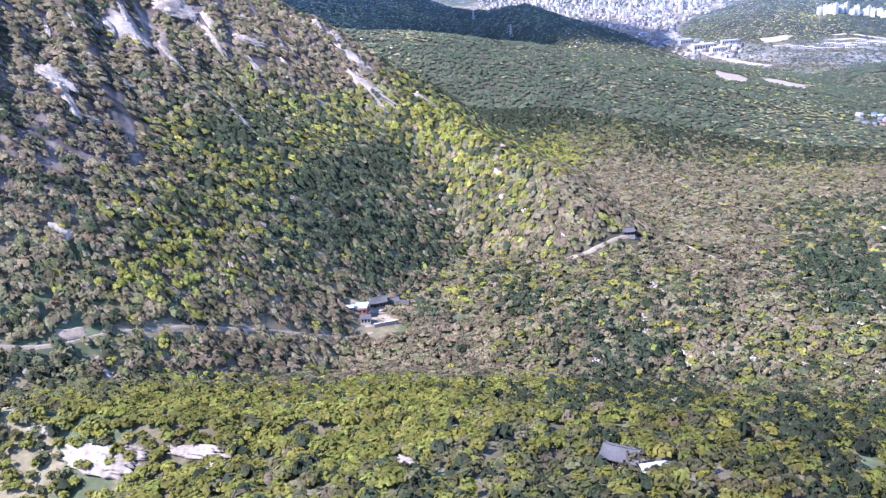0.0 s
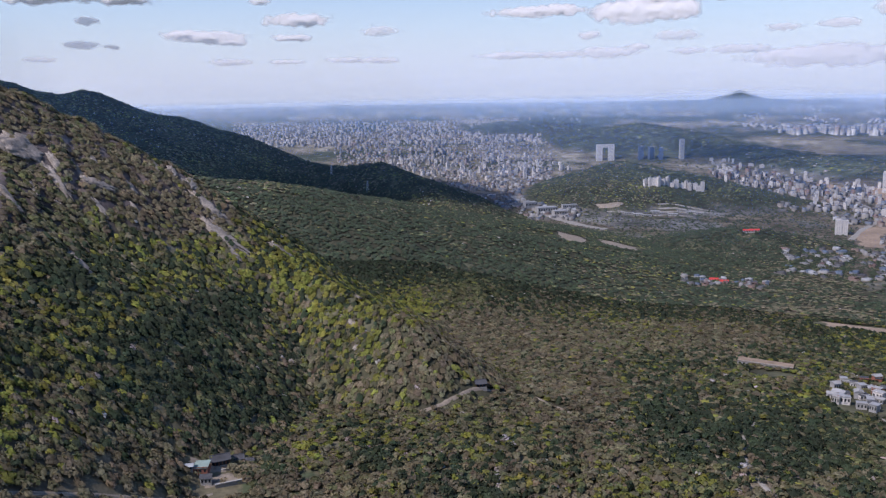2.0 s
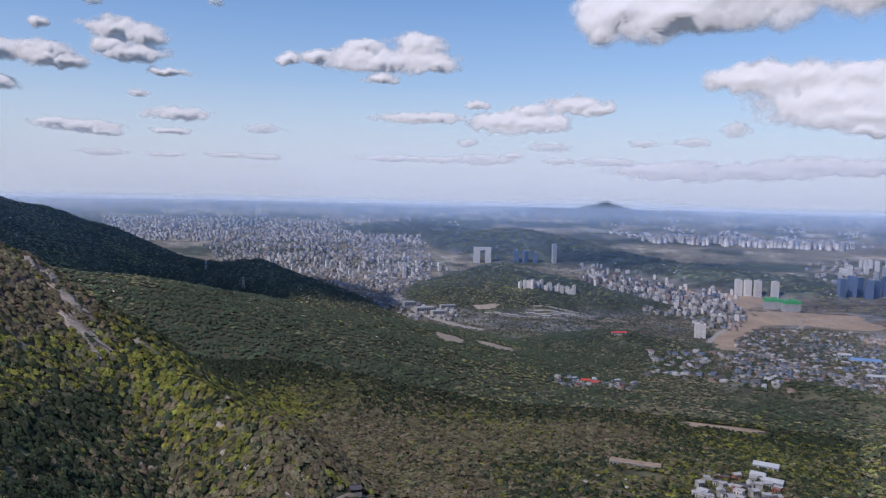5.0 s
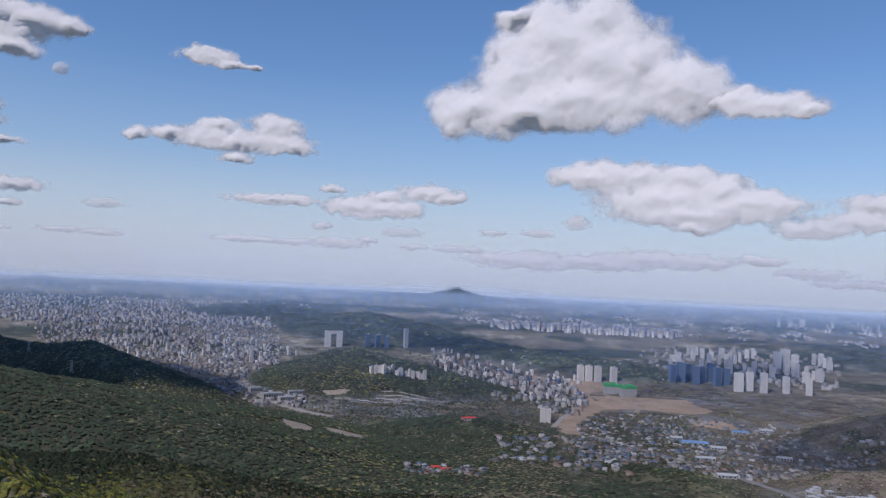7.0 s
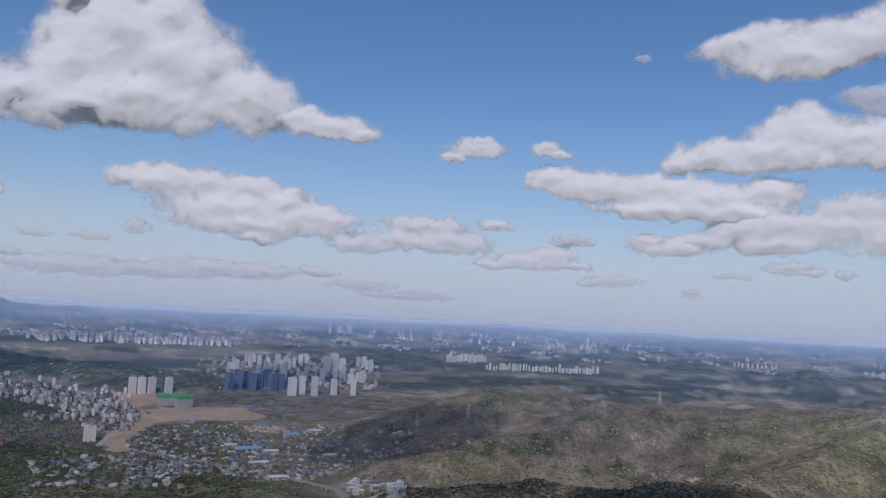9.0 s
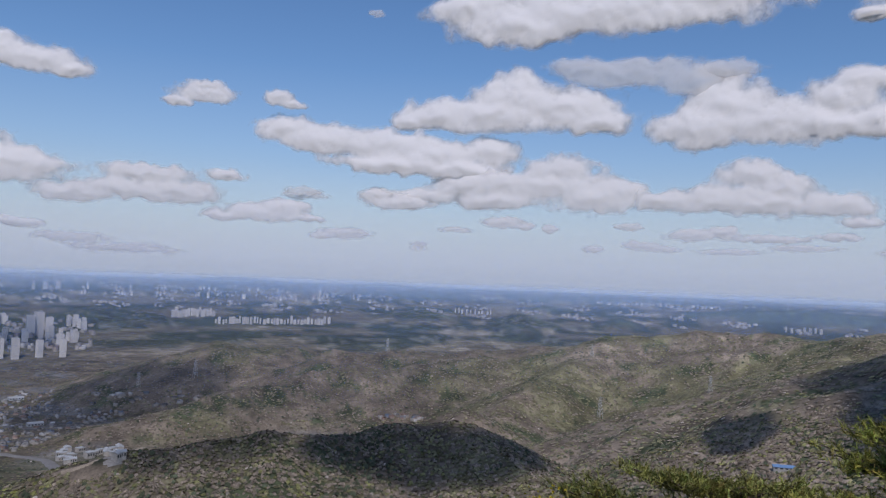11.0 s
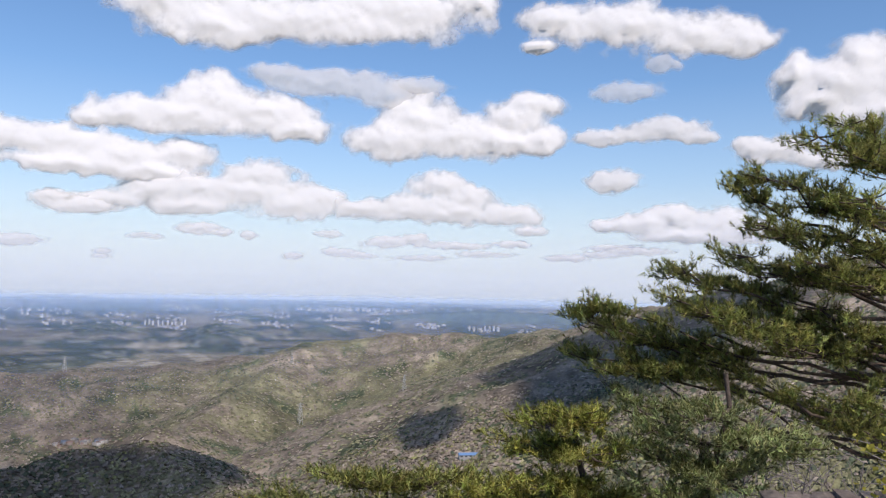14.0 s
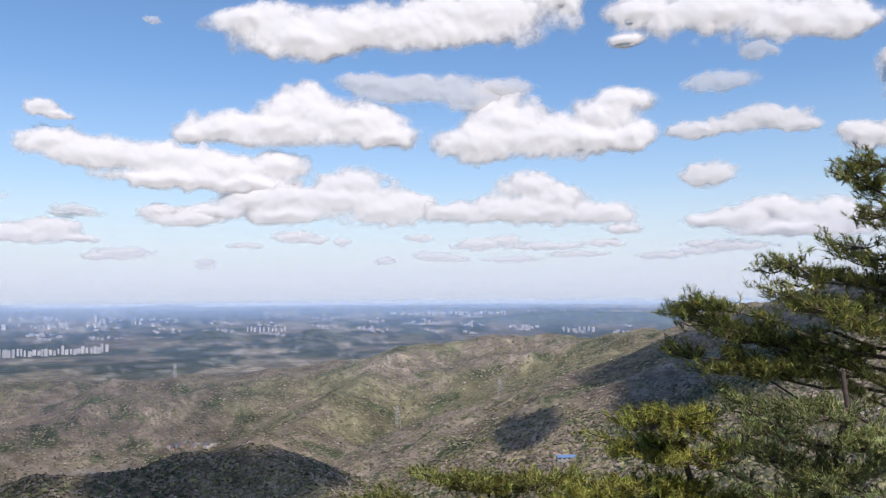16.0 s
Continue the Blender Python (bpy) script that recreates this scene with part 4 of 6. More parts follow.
def low_town(name, label, n, h0, h1, e0, e1, size=(8, 18), tall=(4, 11), keep=lambda h, e: True, pale=0.0, rise=9):
    """Hundreds of small houses with flat and pitched roofs, too many to count."""
    rg = np.random.default_rng(abs(int(h0 * 100 + e0 * 10)) + n)
    roofs = np.array([(0.24, 0.23, 0.22), (0.15, 0.15, 0.155), (0.1, 0.095, 0.095), (0.24, 0.23, 0.22), (0.1, 0.13, 0.18), (0.18, 0.12, 0.1), (0.34, 0.34, 0.34)])
    V, Q, T = [], [], []
    for _ in range(n):
        h, e = rg.uniform(h0, h1), rg.uniform(e1, e0)
        if not keep(h, e):
            continue
        c = seen_at(h, e)
        if c.z - float(plain(np.array(c.xy.length))) > rise:
            continue
        k = c.xy.length / float(true_distance(c.xy.length))
        w, d, z = rg.uniform(*size) * k, rg.uniform(*size) * 0.75 * k, rg.uniform(*tall) * k
        a = rg.choice((0.3, 0.7, 1.2)) + rg.normal(0, 0.15)
        ca, sa = math.cos(a), math.sin(a)
        b = len(V)
        ridge = z + (0.0 if rg.random() < 0.5 or tall[1] > 30 else 0.35 * z)
        for zz, kk in ((-2 * k, 1.0), (z, 1.0)):
            for sx, sy in ((-1, -1), (1, -1), (1, 1), (-1, 1)):
                V.append((c.x + (sx * w * ca - sy * d * sa) / 2 * kk, c.y + (sx * w * sa + sy * d * ca) / 2 * kk, c.z + zz))
        for sx in (-1, 1):
            V.append((c.x + sx * w * ca / 2, c.y + sx * w * sa / 2, c.z + ridge))
        Q += [(b, b + 1, b + 5, b + 4), (b + 1, b + 2, b + 6, b + 5), (b + 2, b + 3, b + 7, b + 6), (b + 3, b, b + 4, b + 7), (b + 4, b + 5, b + 9, b + 8), (b + 6, b + 7, b + 8, b + 9)]
        wall = (np.array((0.26, 0.23, 0.19)) if tall[1] < 30 else np.array((0.62, 0.6, 0.57))) * rg.uniform(0.6, 1.1)
        roof = roofs[rg.integers(0, 7)] * rg.uniform(0.8, 1.1)
        both = [wall] * 4 + [roof] * 6
        # haze put into the colours: farther districts are mixed towards pale grey
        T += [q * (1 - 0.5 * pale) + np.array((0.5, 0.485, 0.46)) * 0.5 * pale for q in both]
    ob = new(name, mesh_of(name, V, Q, None, M_HOUSES, T))
    return tagged(ob, label, "houses", kind="stuff")


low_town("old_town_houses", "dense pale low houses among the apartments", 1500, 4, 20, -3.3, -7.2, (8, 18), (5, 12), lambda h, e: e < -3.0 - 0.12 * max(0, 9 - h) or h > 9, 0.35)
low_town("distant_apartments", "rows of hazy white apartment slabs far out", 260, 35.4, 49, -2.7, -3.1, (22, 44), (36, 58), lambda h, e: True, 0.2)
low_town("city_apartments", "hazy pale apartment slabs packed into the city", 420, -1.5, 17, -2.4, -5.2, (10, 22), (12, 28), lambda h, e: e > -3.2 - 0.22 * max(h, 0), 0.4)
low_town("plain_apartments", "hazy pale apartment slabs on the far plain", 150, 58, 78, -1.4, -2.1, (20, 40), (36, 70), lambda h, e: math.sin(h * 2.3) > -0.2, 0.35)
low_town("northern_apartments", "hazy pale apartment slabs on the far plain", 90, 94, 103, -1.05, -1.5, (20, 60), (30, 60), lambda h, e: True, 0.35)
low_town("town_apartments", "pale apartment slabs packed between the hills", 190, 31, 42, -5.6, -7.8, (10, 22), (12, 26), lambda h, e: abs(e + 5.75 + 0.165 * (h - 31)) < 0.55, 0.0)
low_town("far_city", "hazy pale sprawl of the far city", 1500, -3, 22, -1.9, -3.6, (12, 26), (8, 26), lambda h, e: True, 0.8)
low_town("roadside_houses", "low houses and sheds along the town road", 300, 12.5, 22, -7.2, -9.3, (8, 22), (4, 9), lambda h, e: True, 0.15)
low_town("river_town_houses", "low houses between the apartments and the river", 420, 31, 42.5, -5.7, -9.0, (10, 20), (5, 14), lambda h, e: abs(e + 5.9 + 0.22 * (h - 31)) < 1.0, 0.1)
low_town("village_houses", "scattered low houses, sheds and greenhouses of the village", 1150, 42, 64, -8.4, -12.2, (6, 14), (2.5, 5), lambda h, e: e > -12.4 + 0.32 * max(0, h - 54) and e < -7.6 - 0.35 * max(0, 47 - h), 0.0)
low_town("river_village", "low houses strung along the valley road", 120, 36, 46, -10.6, -12.6, (9, 18), (3, 6), rise=25)
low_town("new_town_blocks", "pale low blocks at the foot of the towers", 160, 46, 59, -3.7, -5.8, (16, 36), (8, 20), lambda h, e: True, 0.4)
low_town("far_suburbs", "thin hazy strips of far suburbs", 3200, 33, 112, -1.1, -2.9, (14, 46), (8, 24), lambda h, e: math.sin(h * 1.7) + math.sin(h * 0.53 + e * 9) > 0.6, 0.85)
low_town("hillside_hamlet", "few low houses at the foot of the wooded hill", 46, 29.5, 35.5, -13.1, -13.7, (7, 13), (3, 5), rise=99)
low_town("ridge_hamlet", "few pale sheds in a fold of the hills", 22, 79, 82.5, -10.1, -10.5, (8, 16), (3, 5), rise=250)
low_town("field_hamlet", "low houses at the edge of the woods", 22, 59, 66, -8.6, -9.6, (9, 18), (3, 6), rise=99)

# ------------------------------------------------------------------ pines on the summit
M_BARK = grained("pine_bark", (0.10, 0.075, 0.06), 0.05, 0.45, 0.95, 0.8, "", 0.6, 0, 0.02)
M_NEEDLE = grained("pine_needles", (0.06, 0.085, 0.03), 0.15, 0.3, 0.6, 0.0, "tone", 1.5)
leafy(M_NEEDLE, 0.28)
M_TWIG = grained("bare_twigs", (0.22, 0.19, 0.17), 0.05, 0.3, 0.9, 0.2)


def tube(path, radii, sides=6):
    """A tapering branch along the points of a path."""
    path = np.asarray(path, float)
    t = np.gradient(path, axis=0)
    t /= np.linalg.norm(t, axis=1)[:, None] + 1e-9
    ref = np.where(np.abs(t[:, 2:3]) > 0.9, np.array([[1.0, 0, 0]]), np.array([[0, 0, 1.0]]))
    u = np.cross(t, ref)
    u /= np.linalg.norm(u, axis=1)[:, None] + 1e-9
    v = np.cross(t, u)
    a = np.linspace(0, 2 * math.pi, sides, endpoint=False)
    V = (path[:, None] + np.asarray(radii)[:, None, None] * (np.cos(a)[None, :, None] * u[:, None] + np.sin(a)[None, :, None] * v[:, None])).reshape(-1, 3)
    i, j = np.meshgrid(np.arange(len(path) - 1), np.arange(sides), indexing="ij")
    Q = np.stack([i * sides + j, i * sides + (j + 1) % sides, (i + 1) * sides + (j + 1) % sides, (i + 1) * sides + j], -1).reshape(-1, 4)
    return V, Q


def bend(a, b, rg, sag=0.0, wob=0.06, n=10):
    """A crooked line from a to b; sag bows it downwards in the middle."""
    a, b = np.asarray(a, float), np.asarray(b, float)
    f = np.linspace(0, 1, n)[:, None]
    length = np.linalg.norm(b - a)
    off = np.cumsum(rg.normal(0, wob * length / n ** 0.5, (n, 3)), 0)
    off = off - f * off[-1] - (1 - f) * off[0]
    return a + (b - a) * f + off + np.array((0, 0, -1.0)) * sag * length * np.sin(math.pi * f)


def tufts(tips, ways, rg, length, needles, tone, thin=0.0048):
    """Brushes of long needles round the ends of twigs."""
    n = len(tips)
    V = np.empty((n, needles, 3, 3), np.float32)
    for k in range(n):
        w = ways[k] / (np.linalg.norm(ways[k]) + 1e-9)
        d = rg.normal(0, 0.5, (needles, 3)) + w * 0.95
        d /= np.linalg.norm(d, axis=1)[:, None]
        L = length * rg.uniform(0.65, 1.15, (needles, 1))
        s = np.cross(d, rg.normal(0, 1, (needles, 3)))
        s /= np.linalg.norm(s, axis=1)[:, None] + 1e-9
        base = tips[k] - w * rg.uniform(-0.2, 1.3, (needles, 1)) * length
        V[k, :, 0], V[k, :, 1], V[k, :, 2] = base - s * thin, base + s * thin, base + d * L
    T = np.repeat(np.asarray(tone)[None] * rg.uniform(0.5, 1.5, (n, 1)) * rg.uniform(0.88, 1.12, (n, 3)), needles * 3, 0)
    return V.reshape(-1, 3), np.arange(n * needles * 3).reshape(-1, 3), T


def pine(label, foot, top, limbs, seed, thick=0.16, tone=(0.27, 0.26, 0.075), fan=0.75, dense=1.0, drop=0.6, group="pines beside the viewpoint"):
    """A mountain pine. limbs: where each leaves the trunk (0 to 1), heading, elevation and distance of its tip."""
    rg = np.random.default_rng(seed)
    tree = tagged(new("pine_tree"), label, "pine tree", group)
    tree.location = foot
    o = np.array(foot)
    spine = bend(foot, top, rg, 0.0, 0.07, 14)
    V, Q = tube(spine - o, np.linspace(thick, thick * 0.3, 14), 9)
    trunk = new("trunk", mesh_of("trunk", V, Q, None, M_BARK, None, True))
    trunk.parent = tree
    for _, head, el, r in limbs:
        b = np.array(spot(head, el - drop, r))
        gap = np.hypot(spine[:, 0] - b[0], spine[:, 1] - b[1])
        a = spine[3 + int(np.argmin(np.abs(spine[3:, 2] - (b[2] - 0.22 * gap[3:]))))]
        reach = max(np.linalg.norm(b - a), 0.3)
        main = bend(a, b, rg, 0.05, 0.06, 12)
        bits = [tube(main - o, np.linspace(thick * 0.2 + 0.008, 0.009, 12), 6)]
        tips, ways = [], []
        fwd = (b - a) * np.array((1, 1, 0.35))
        fwd /= np.linalg.norm(fwd)
        side = np.cross(fwd, (0, 0, 1.0))
        side /= np.linalg.norm(side) + 1e-9
        pad = fan * rg.uniform(0.75, 1.2)
        for k in range(int(13 * dense)):
            f = max(0.1, 1 - rg.uniform(0.0, 1.7) * pad / reach)
            root = main[min(11, int(f * 11.99))]
            end = root + fwd * pad * rg.uniform(-0.1, 0.75) + side * pad * rg.uniform(-0.8, 0.8) + np.array((0, 0, rg.normal(0.06, 0.05)))
            way = end - root
            span = np.linalg.norm(way) + 1e-6
            way /= span
            twig = bend(root, end, rg, 0.05, 0.07, 6)
            bits.append(tube(twig - o, np.linspace(0.011, 0.005, 6), 4))
            for q in range(int(7 + 14 * span)):
                g = rg.uniform(0.3, 1.0) ** 0.75
                p = twig[min(5, int(g * 5.99))] + rg.normal(0, 0.045, 3) * np.array((1, 1, 0.45))
                up = way * 0.55 + rg.normal(0, 0.4, 3) + np.array((0, 0, 0.6))
                up /= np.linalg.norm(up)
                tips.append(p + up * rg.uniform(0.02, 0.08))
                ways.append(up)
        off, VV, QQ = 0, [], []
        for v, q in bits:
            VV.append(v)
            QQ.append(q + off)
            off += len(v)
        limb = new("limb", mesh_of("limb", np.concatenate(VV), np.concatenate(QQ), None, M_BARK, None, True))
        limb.parent = tree
        V, F, T = tufts(np.array(tips) - o, np.array(ways), rg, 0.078, 15, np.array(tone) * rg.uniform(0.8, 1.2))
        me = mesh_of("needles", V, None, F, M_NEEDLE, T)
        N = V - (spine[9] - o) * np.array((1, 1, 0.6))
        N = N / (np.linalg.norm(N, axis=1)[:, None] + 1e-9) + np.array((0, 0, 0.9)) + np.repeat(rg.normal(0, 0.5, (len(V) // 3, 3)), 3, 0)
        me.normals_split_custom_set_from_vertices((N / np.linalg.norm(N, axis=1)[:, None]).astype(np.float32))
        green = new("needles", me)
        green.parent = limb
        green["kind"] = "stuff"
    return tree


BOUGHS = [(0.94, 130.4, 11.0, 9.9), (0.96, 132.1, 11.6, 10.7), (0.94, 133.6, 11.0, 10.6), (0.9, 133.2, 9.3, 10.0), (0.86, 126.1, 7.7, 10.3), (0.88, 127.5, 8.4, 10.2),
          (0.86, 129.6, 7.9, 10.5), (0.83, 131.3, 6.7, 10.6), (0.84, 133.3, 6.9, 9.8), (0.79, 127.3, 5.2, 9.7), (0.78, 129.2, 4.9, 10.7), (0.74, 126.0, 3.3, 10.2),
          (0.72, 128.1, 2.6, 10.6), (0.73, 130.2, 2.9, 9.7), (0.77, 131.9, 4.4, 10.2), (0.75, 133.5, 3.6, 10.6), (0.71, 122.2, 2.2, 10.0), (0.7, 124.4, 1.5, 10.8),
          (0.67, 126.6, 0.7, 10.8), (0.66, 121.8, 0.2, 9.7), (0.64, 124.0, -0.8, 9.7), (0.63, 126.2, -1.0, 10.3), (0.64, 128.3, -0.5, 10.8), (0.65, 130.4, -0.1, 10.2),
          (0.69, 132.8, 1.4, 10.0), (0.63, 115.9, -1.0, 10.2), (0.64, 117.5, -0.6, 9.7), (0.6, 118.2, -2.0, 10.0), (0.6, 120.2, -2.2, 10.2), (0.58, 122.5, -2.8, 10.3),
          (0.55, 116.0, -3.9, 10.0), (0.53, 117.8, -4.9, 10.0), (0.53, 120.5, -4.8, 10.0), (0.54, 122.8, -4.6, 10.3), (0.55, 125.0, -4.1, 10.0), (0.6, 127.9, -2.2, 9.7),
          (0.61, 130.0, -1.9, 10.7), (0.61, 132.4, -1.6, 10.4), (0.5, 130.6, -6.4, 10.5), (0.51, 132.2, -5.6, 9.9), (0.54, 133.4, -4.4, 10.9), (0.5, 131.5, -7.6, 10.7),
          (0.5, 133.1, -7.3, 9.8),
          (0.6, 146, 4, 10.5), (0.8, 148, 8, 11), (0.45, 147, -2, 10)]
pine("tall old pine with layered olive-green boughs and dark limbs", (7.2, -8.9, -4.5), spot(142, 13.5, 11.5), BOUGHS, 3, 0.17, (0.29, 0.305, 0.085), 0.62, 1.7, 0.5)
PADS = [(0.83, 118.2, -6.8, 9.6), (0.8, 120.5, -7.2, 9.6), (0.7, 119.3, -8.4, 8.6), (0.74, 122.4, -7.9, 8.6), (0.58, 118.1, -10.0, 9.5), (0.58, 120.8, -9.9, 9.4),
          (0.66, 125.6, -9.0, 9.3), (0.68, 127.8, -8.7, 8.9), (0.63, 129.5, -9.3, 9.2), (0.55, 126.7, -10.3, 9.2), (0.42, 123.4, -12.0, 9.2), (0.42, 125.2, -12.2, 8.7),
          (0.42, 121.9, -12.8, 9.0), (0.42, 119.2, -12.2, 9.0)]
pine("slim pine with a flat umbrella crown behind the boughs", (7.3, -5.1, -3.4), spot(124.6, -5.0, 9.3), PADS, 5, 0.08, (0.29, 0.33, 0.13), 0.52, 1.3, 0.2)
LOW_BOUGHS = [(0.95, 114.6, -8.3, 9.4), (0.9, 115.9, -8.9, 9.8), (0.88, 112.5, -9.1, 9.5), (0.81, 110.5, -10.0, 9.8), (0.77, 113.3, -10.5, 9.9), (0.75, 115.7, -10.8, 9.2),
          (0.59, 107.1, -12.8, 9.1), (0.55, 108.8, -13.3, 10.1), (0.59, 110.8, -12.9, 9.4), (0.58, 112.9, -13.0, 9.4), (0.57, 115.3, -13.1, 10.3), (0.55, 117.6, -13.4, 9.7),
          (0.5, 113.3, -14.0, 10.1), (0.5, 110.0, -14.2, 9.7), (0.51, 119.2, -13.9, 9.9)]
pine("low spreading pine with bright sunlit green boughs", (8.7, -4.0, -4.4), spot(114.6, -8.4, 9.9), LOW_BOUGHS, 7, 0.1, (0.38, 0.39, 0.09), 0.6, 1.9, 0.15)
WING = [(0.83, 97.6, -12.3, 9.2), (0.75, 99.7, -12.8, 9.1), (0.71, 101.7, -13.1, 9.4), (0.8, 104.1, -12.5, 9.2), (0.77, 106.4, -12.7, 9.1), (0.6, 95.2, -13.8, 9.4), (0.55, 93.5, -14.2, 9.9), (0.5, 97.2, -14.5, 9.8), (0.5, 100.1, -14.7, 9.8), (0.5, 103.3, -14.5, 9.2), (0.55, 106.4, -14.2, 9.5), (0.64, 109.1, -13.6, 9.3), (0.5, 99.3, -15.9, 9.2), (0.5, 103.3, -15.8, 9.1), (0.5, 95.2, -15.7, 9.2)]
pine("small pine with dark tufted twigs below the viewpoint", (9.3, -1.9, -4.8), spot(101.5, -13.2, 9.6), WING, 9, 0.07, (0.3, 0.31, 0.09), 0.46, 1.3, 0.3)
pine("young pine top with dark upright twigs", (9.6, 0.4, -4.9), spot(86.6, -15.0, 10), [(0.95, 86.2, -15.2, 10), (0.9, 87.5, -15.6, 10), (0.8, 85.2, -16, 10)], 13, 0.05, (0.14, 0.16, 0.05), 0.35, 1.0, 1.2)


def leafy_shrub(label, foot, reach, seed, tone):
    """A shrub of thin pale twigs with small new leaves."""
    rg = np.random.default_rng(seed)
    bush = tagged(new("shrub"), label, "shrub")
    bush.location = foot
    bits, leaves, tones = [], [], []
    for k in range(46):
        end = rg.normal(0, 1, 3) * np.array((reach, reach, reach * 0.25)) * 0.55 + np.array((0, 0, reach * 0.6))
        stem = bend((0, 0, 0), end, rg, -0.08, 0.08, 8)
        bits.append(tube(stem, np.linspace(0.006, 0.002, 8), 4))
        for q in range(14):
            p = stem[rg.integers(4, 8)] + rg.normal(0, 0.035, 3)
            turn = np.array(Euler(rg.uniform(0, 6.28, 3)).to_matrix())
            leaves.append((LEAF * np.array((0.022, 0.032, 0.03)) * rg.uniform(0.6, 1.2)) @ turn.T + p)
            tones += [np.array(tone) * rg.uniform(0.8, 1.2)] * 4
    off, VV, QQ = 0, [], []
    for v, q in bits:
        VV.append(v)
        QQ.append(q + off)
        off += len(v)
    stems = new("stem", mesh_of("stem", np.concatenate(VV), np.concatenate(QQ), None, M_TWIG, None, True))
    stems.parent = bush
    V = np.concatenate(leaves)
    green = new("foliage", mesh_of("foliage", V, np.arange(len(V)).reshape(-1, 4), None, M_NEEDLE, tones))
    green.parent = bush
    green["kind"] = "stuff"
    return bush


leafy_shrub("shrub with thin twigs and small yellow-green leaves", spot(136.5, -12.5, 5.9), 0.62, 21, (0.30, 0.27, 0.04))
leafy_shrub("shrub with yellow new leaves below the pines", spot(91.6, -17.6, 9.0), 0.6, 22, (0.36, 0.30, 0.02))


def bare_sapling(foot, high, seed):
    """A leafless sapling with fine pale branches."""
    rg = np.random.default_rng(seed)
    tree = tagged(new("bare_sapling"), "leafless sapling with pale thin branches", "sapling", "bare saplings below the pines")
    tree.location = foot
    for k in range(3):
        stem = bend((0.1 * k, 0, 0), (rg.normal(0, 0.5), rg.normal(0, 0.5), high * rg.uniform(0.8, 1)), rg, 0, 0.05, 9)
        bits = [tube(stem, np.linspace(0.035, 0.006, 9), 5)]
        for q in range(26):
            p = stem[rg.integers(2, 9)]
            end = p + rg.normal(0, 1, 3) * np.array((0.5, 0.5, 0.15)) + np.array((0, 0, rg.uniform(0.2, 0.8)))
            bits.append(tube(bend(p, end, rg, 0, 0.08, 5), np.linspace(0.010, 0.004, 5), 3))
        off, VV, QQ = 0, [], []
        for v, q in bits:
            VV.append(v)
            QQ.append(q + off)
            off += len(v)
        limb = new("stem", mesh_of("stem", np.concatenate(VV), np.concatenate(QQ), None, M_TWIG, None, True))
        limb.parent = tree


for k, (h, r, top_el) in enumerate([(124, 16, -7), (126.5, 17, -8), (129, 16, -9.5), (121, 17, -10), (131, 15, -9), (127.5, 19, -7.5)]):
    x, y = r * math.sin(radians(h)), r * math.cos(radians(h))
    z = float(on_ground(x, y)) - 0.1
    bare_sapling((x, y, z), EYE.z + r * math.tan(radians(top_el)) - z, 40 + k)


# ------------------------------------------------------------------ rocks


def lump(name, label, foot, size, seed, mat, turn=0.0, rough_=0.22, group="", detail=4, up=None):
    """A weathered boulder or slab: a rounded block worn by noise, its foot in the ground."""
    bm = bmesh.new()
    bmesh.ops.create_icosphere(bm, subdivisions=detail, radius=1.0)
    for v in bm.verts:
        p = v.co.copy()
        q = Vector((abs(p.x) ** 0.75 * (1 if p.x > 0 else -1), abs(p.y) ** 0.75 * (1 if p.y > 0 else -1), abs(p.z) ** 0.75 * (1 if p.z > 0 else -1)))
        n = noise.fractal(q * 1.3 + Vector((seed, 0, 0)), 0.9, 2.0, 4)
        crack = abs(noise.noise(q * 2.4 + Vector((0, seed, 0))))
        edge = noise.fractal(Vector((q.x * 3.2, q.y * 3.2, seed)), 0.8, 2.0, 3)
        q *= 1 + rough_ * n - 0.12 * (crack < 0.1)
        q.x, q.y = q.x * (1 + 0.9 * rough_ * edge), q.y * (1 + 0.5 * rough_ * edge)
        v.co = Vector((q.x * size[0], q.y * size[1], q.z * size[2]))
    for f in bm.faces:
        f.smooth = True
    me = bpy.data.meshes.new(name)
    bm.to_mesh(me)
    bm.free()
    me.materials.append(mat)
    ob = new(name, me)
    lay_ = up.to_track_quat("Z", "Y").to_matrix().to_4x4() if up else Matrix()
    ob.matrix_basis = Matrix.Translation(foot) @ lay_ @ Matrix.Rotation(radians(turn), 4, "Z")
    return tagged(ob, label, "rock", group)


def hillside_rock(h0, e0, h1, e1, w, seed, label):
    """A slab of bare rock lying along the slope from one point to another."""
    a, b = seen_at(h0, e0), seen_at(h1, e1)
    along_, c = b - a, (a + b) / 2
    c.z = float(on_ground(c.x, c.y))
    wide = max(1.2, radians(w) * c.length)
    e_ = 8.0
    gx = float(on_ground(c.x + e_, c.y) - on_ground(c.x - e_, c.y)) / (2 * e_)
    gy = float(on_ground(c.x, c.y + e_) - on_ground(c.x, c.y - e_)) / (2 * e_)
    up = Vector((-gx, -gy, 1)).normalized()
    ax = (along_ - up * along_.dot(up)).normalized()
    long = min(max(along_.length, wide), 90.0)
    ob = lump("rock_slab", label, c, (long * 0.55, wide * 0.72, 0.9 + 0.10 * wide), seed, M_ROCK, 0, 0.42, "granite slabs on the slopes", 4)
    ob.matrix_basis = Matrix.Translation(c + up * 0.6) @ Matrix((ax, up.cross(ax), up)).transposed().to_4x4()


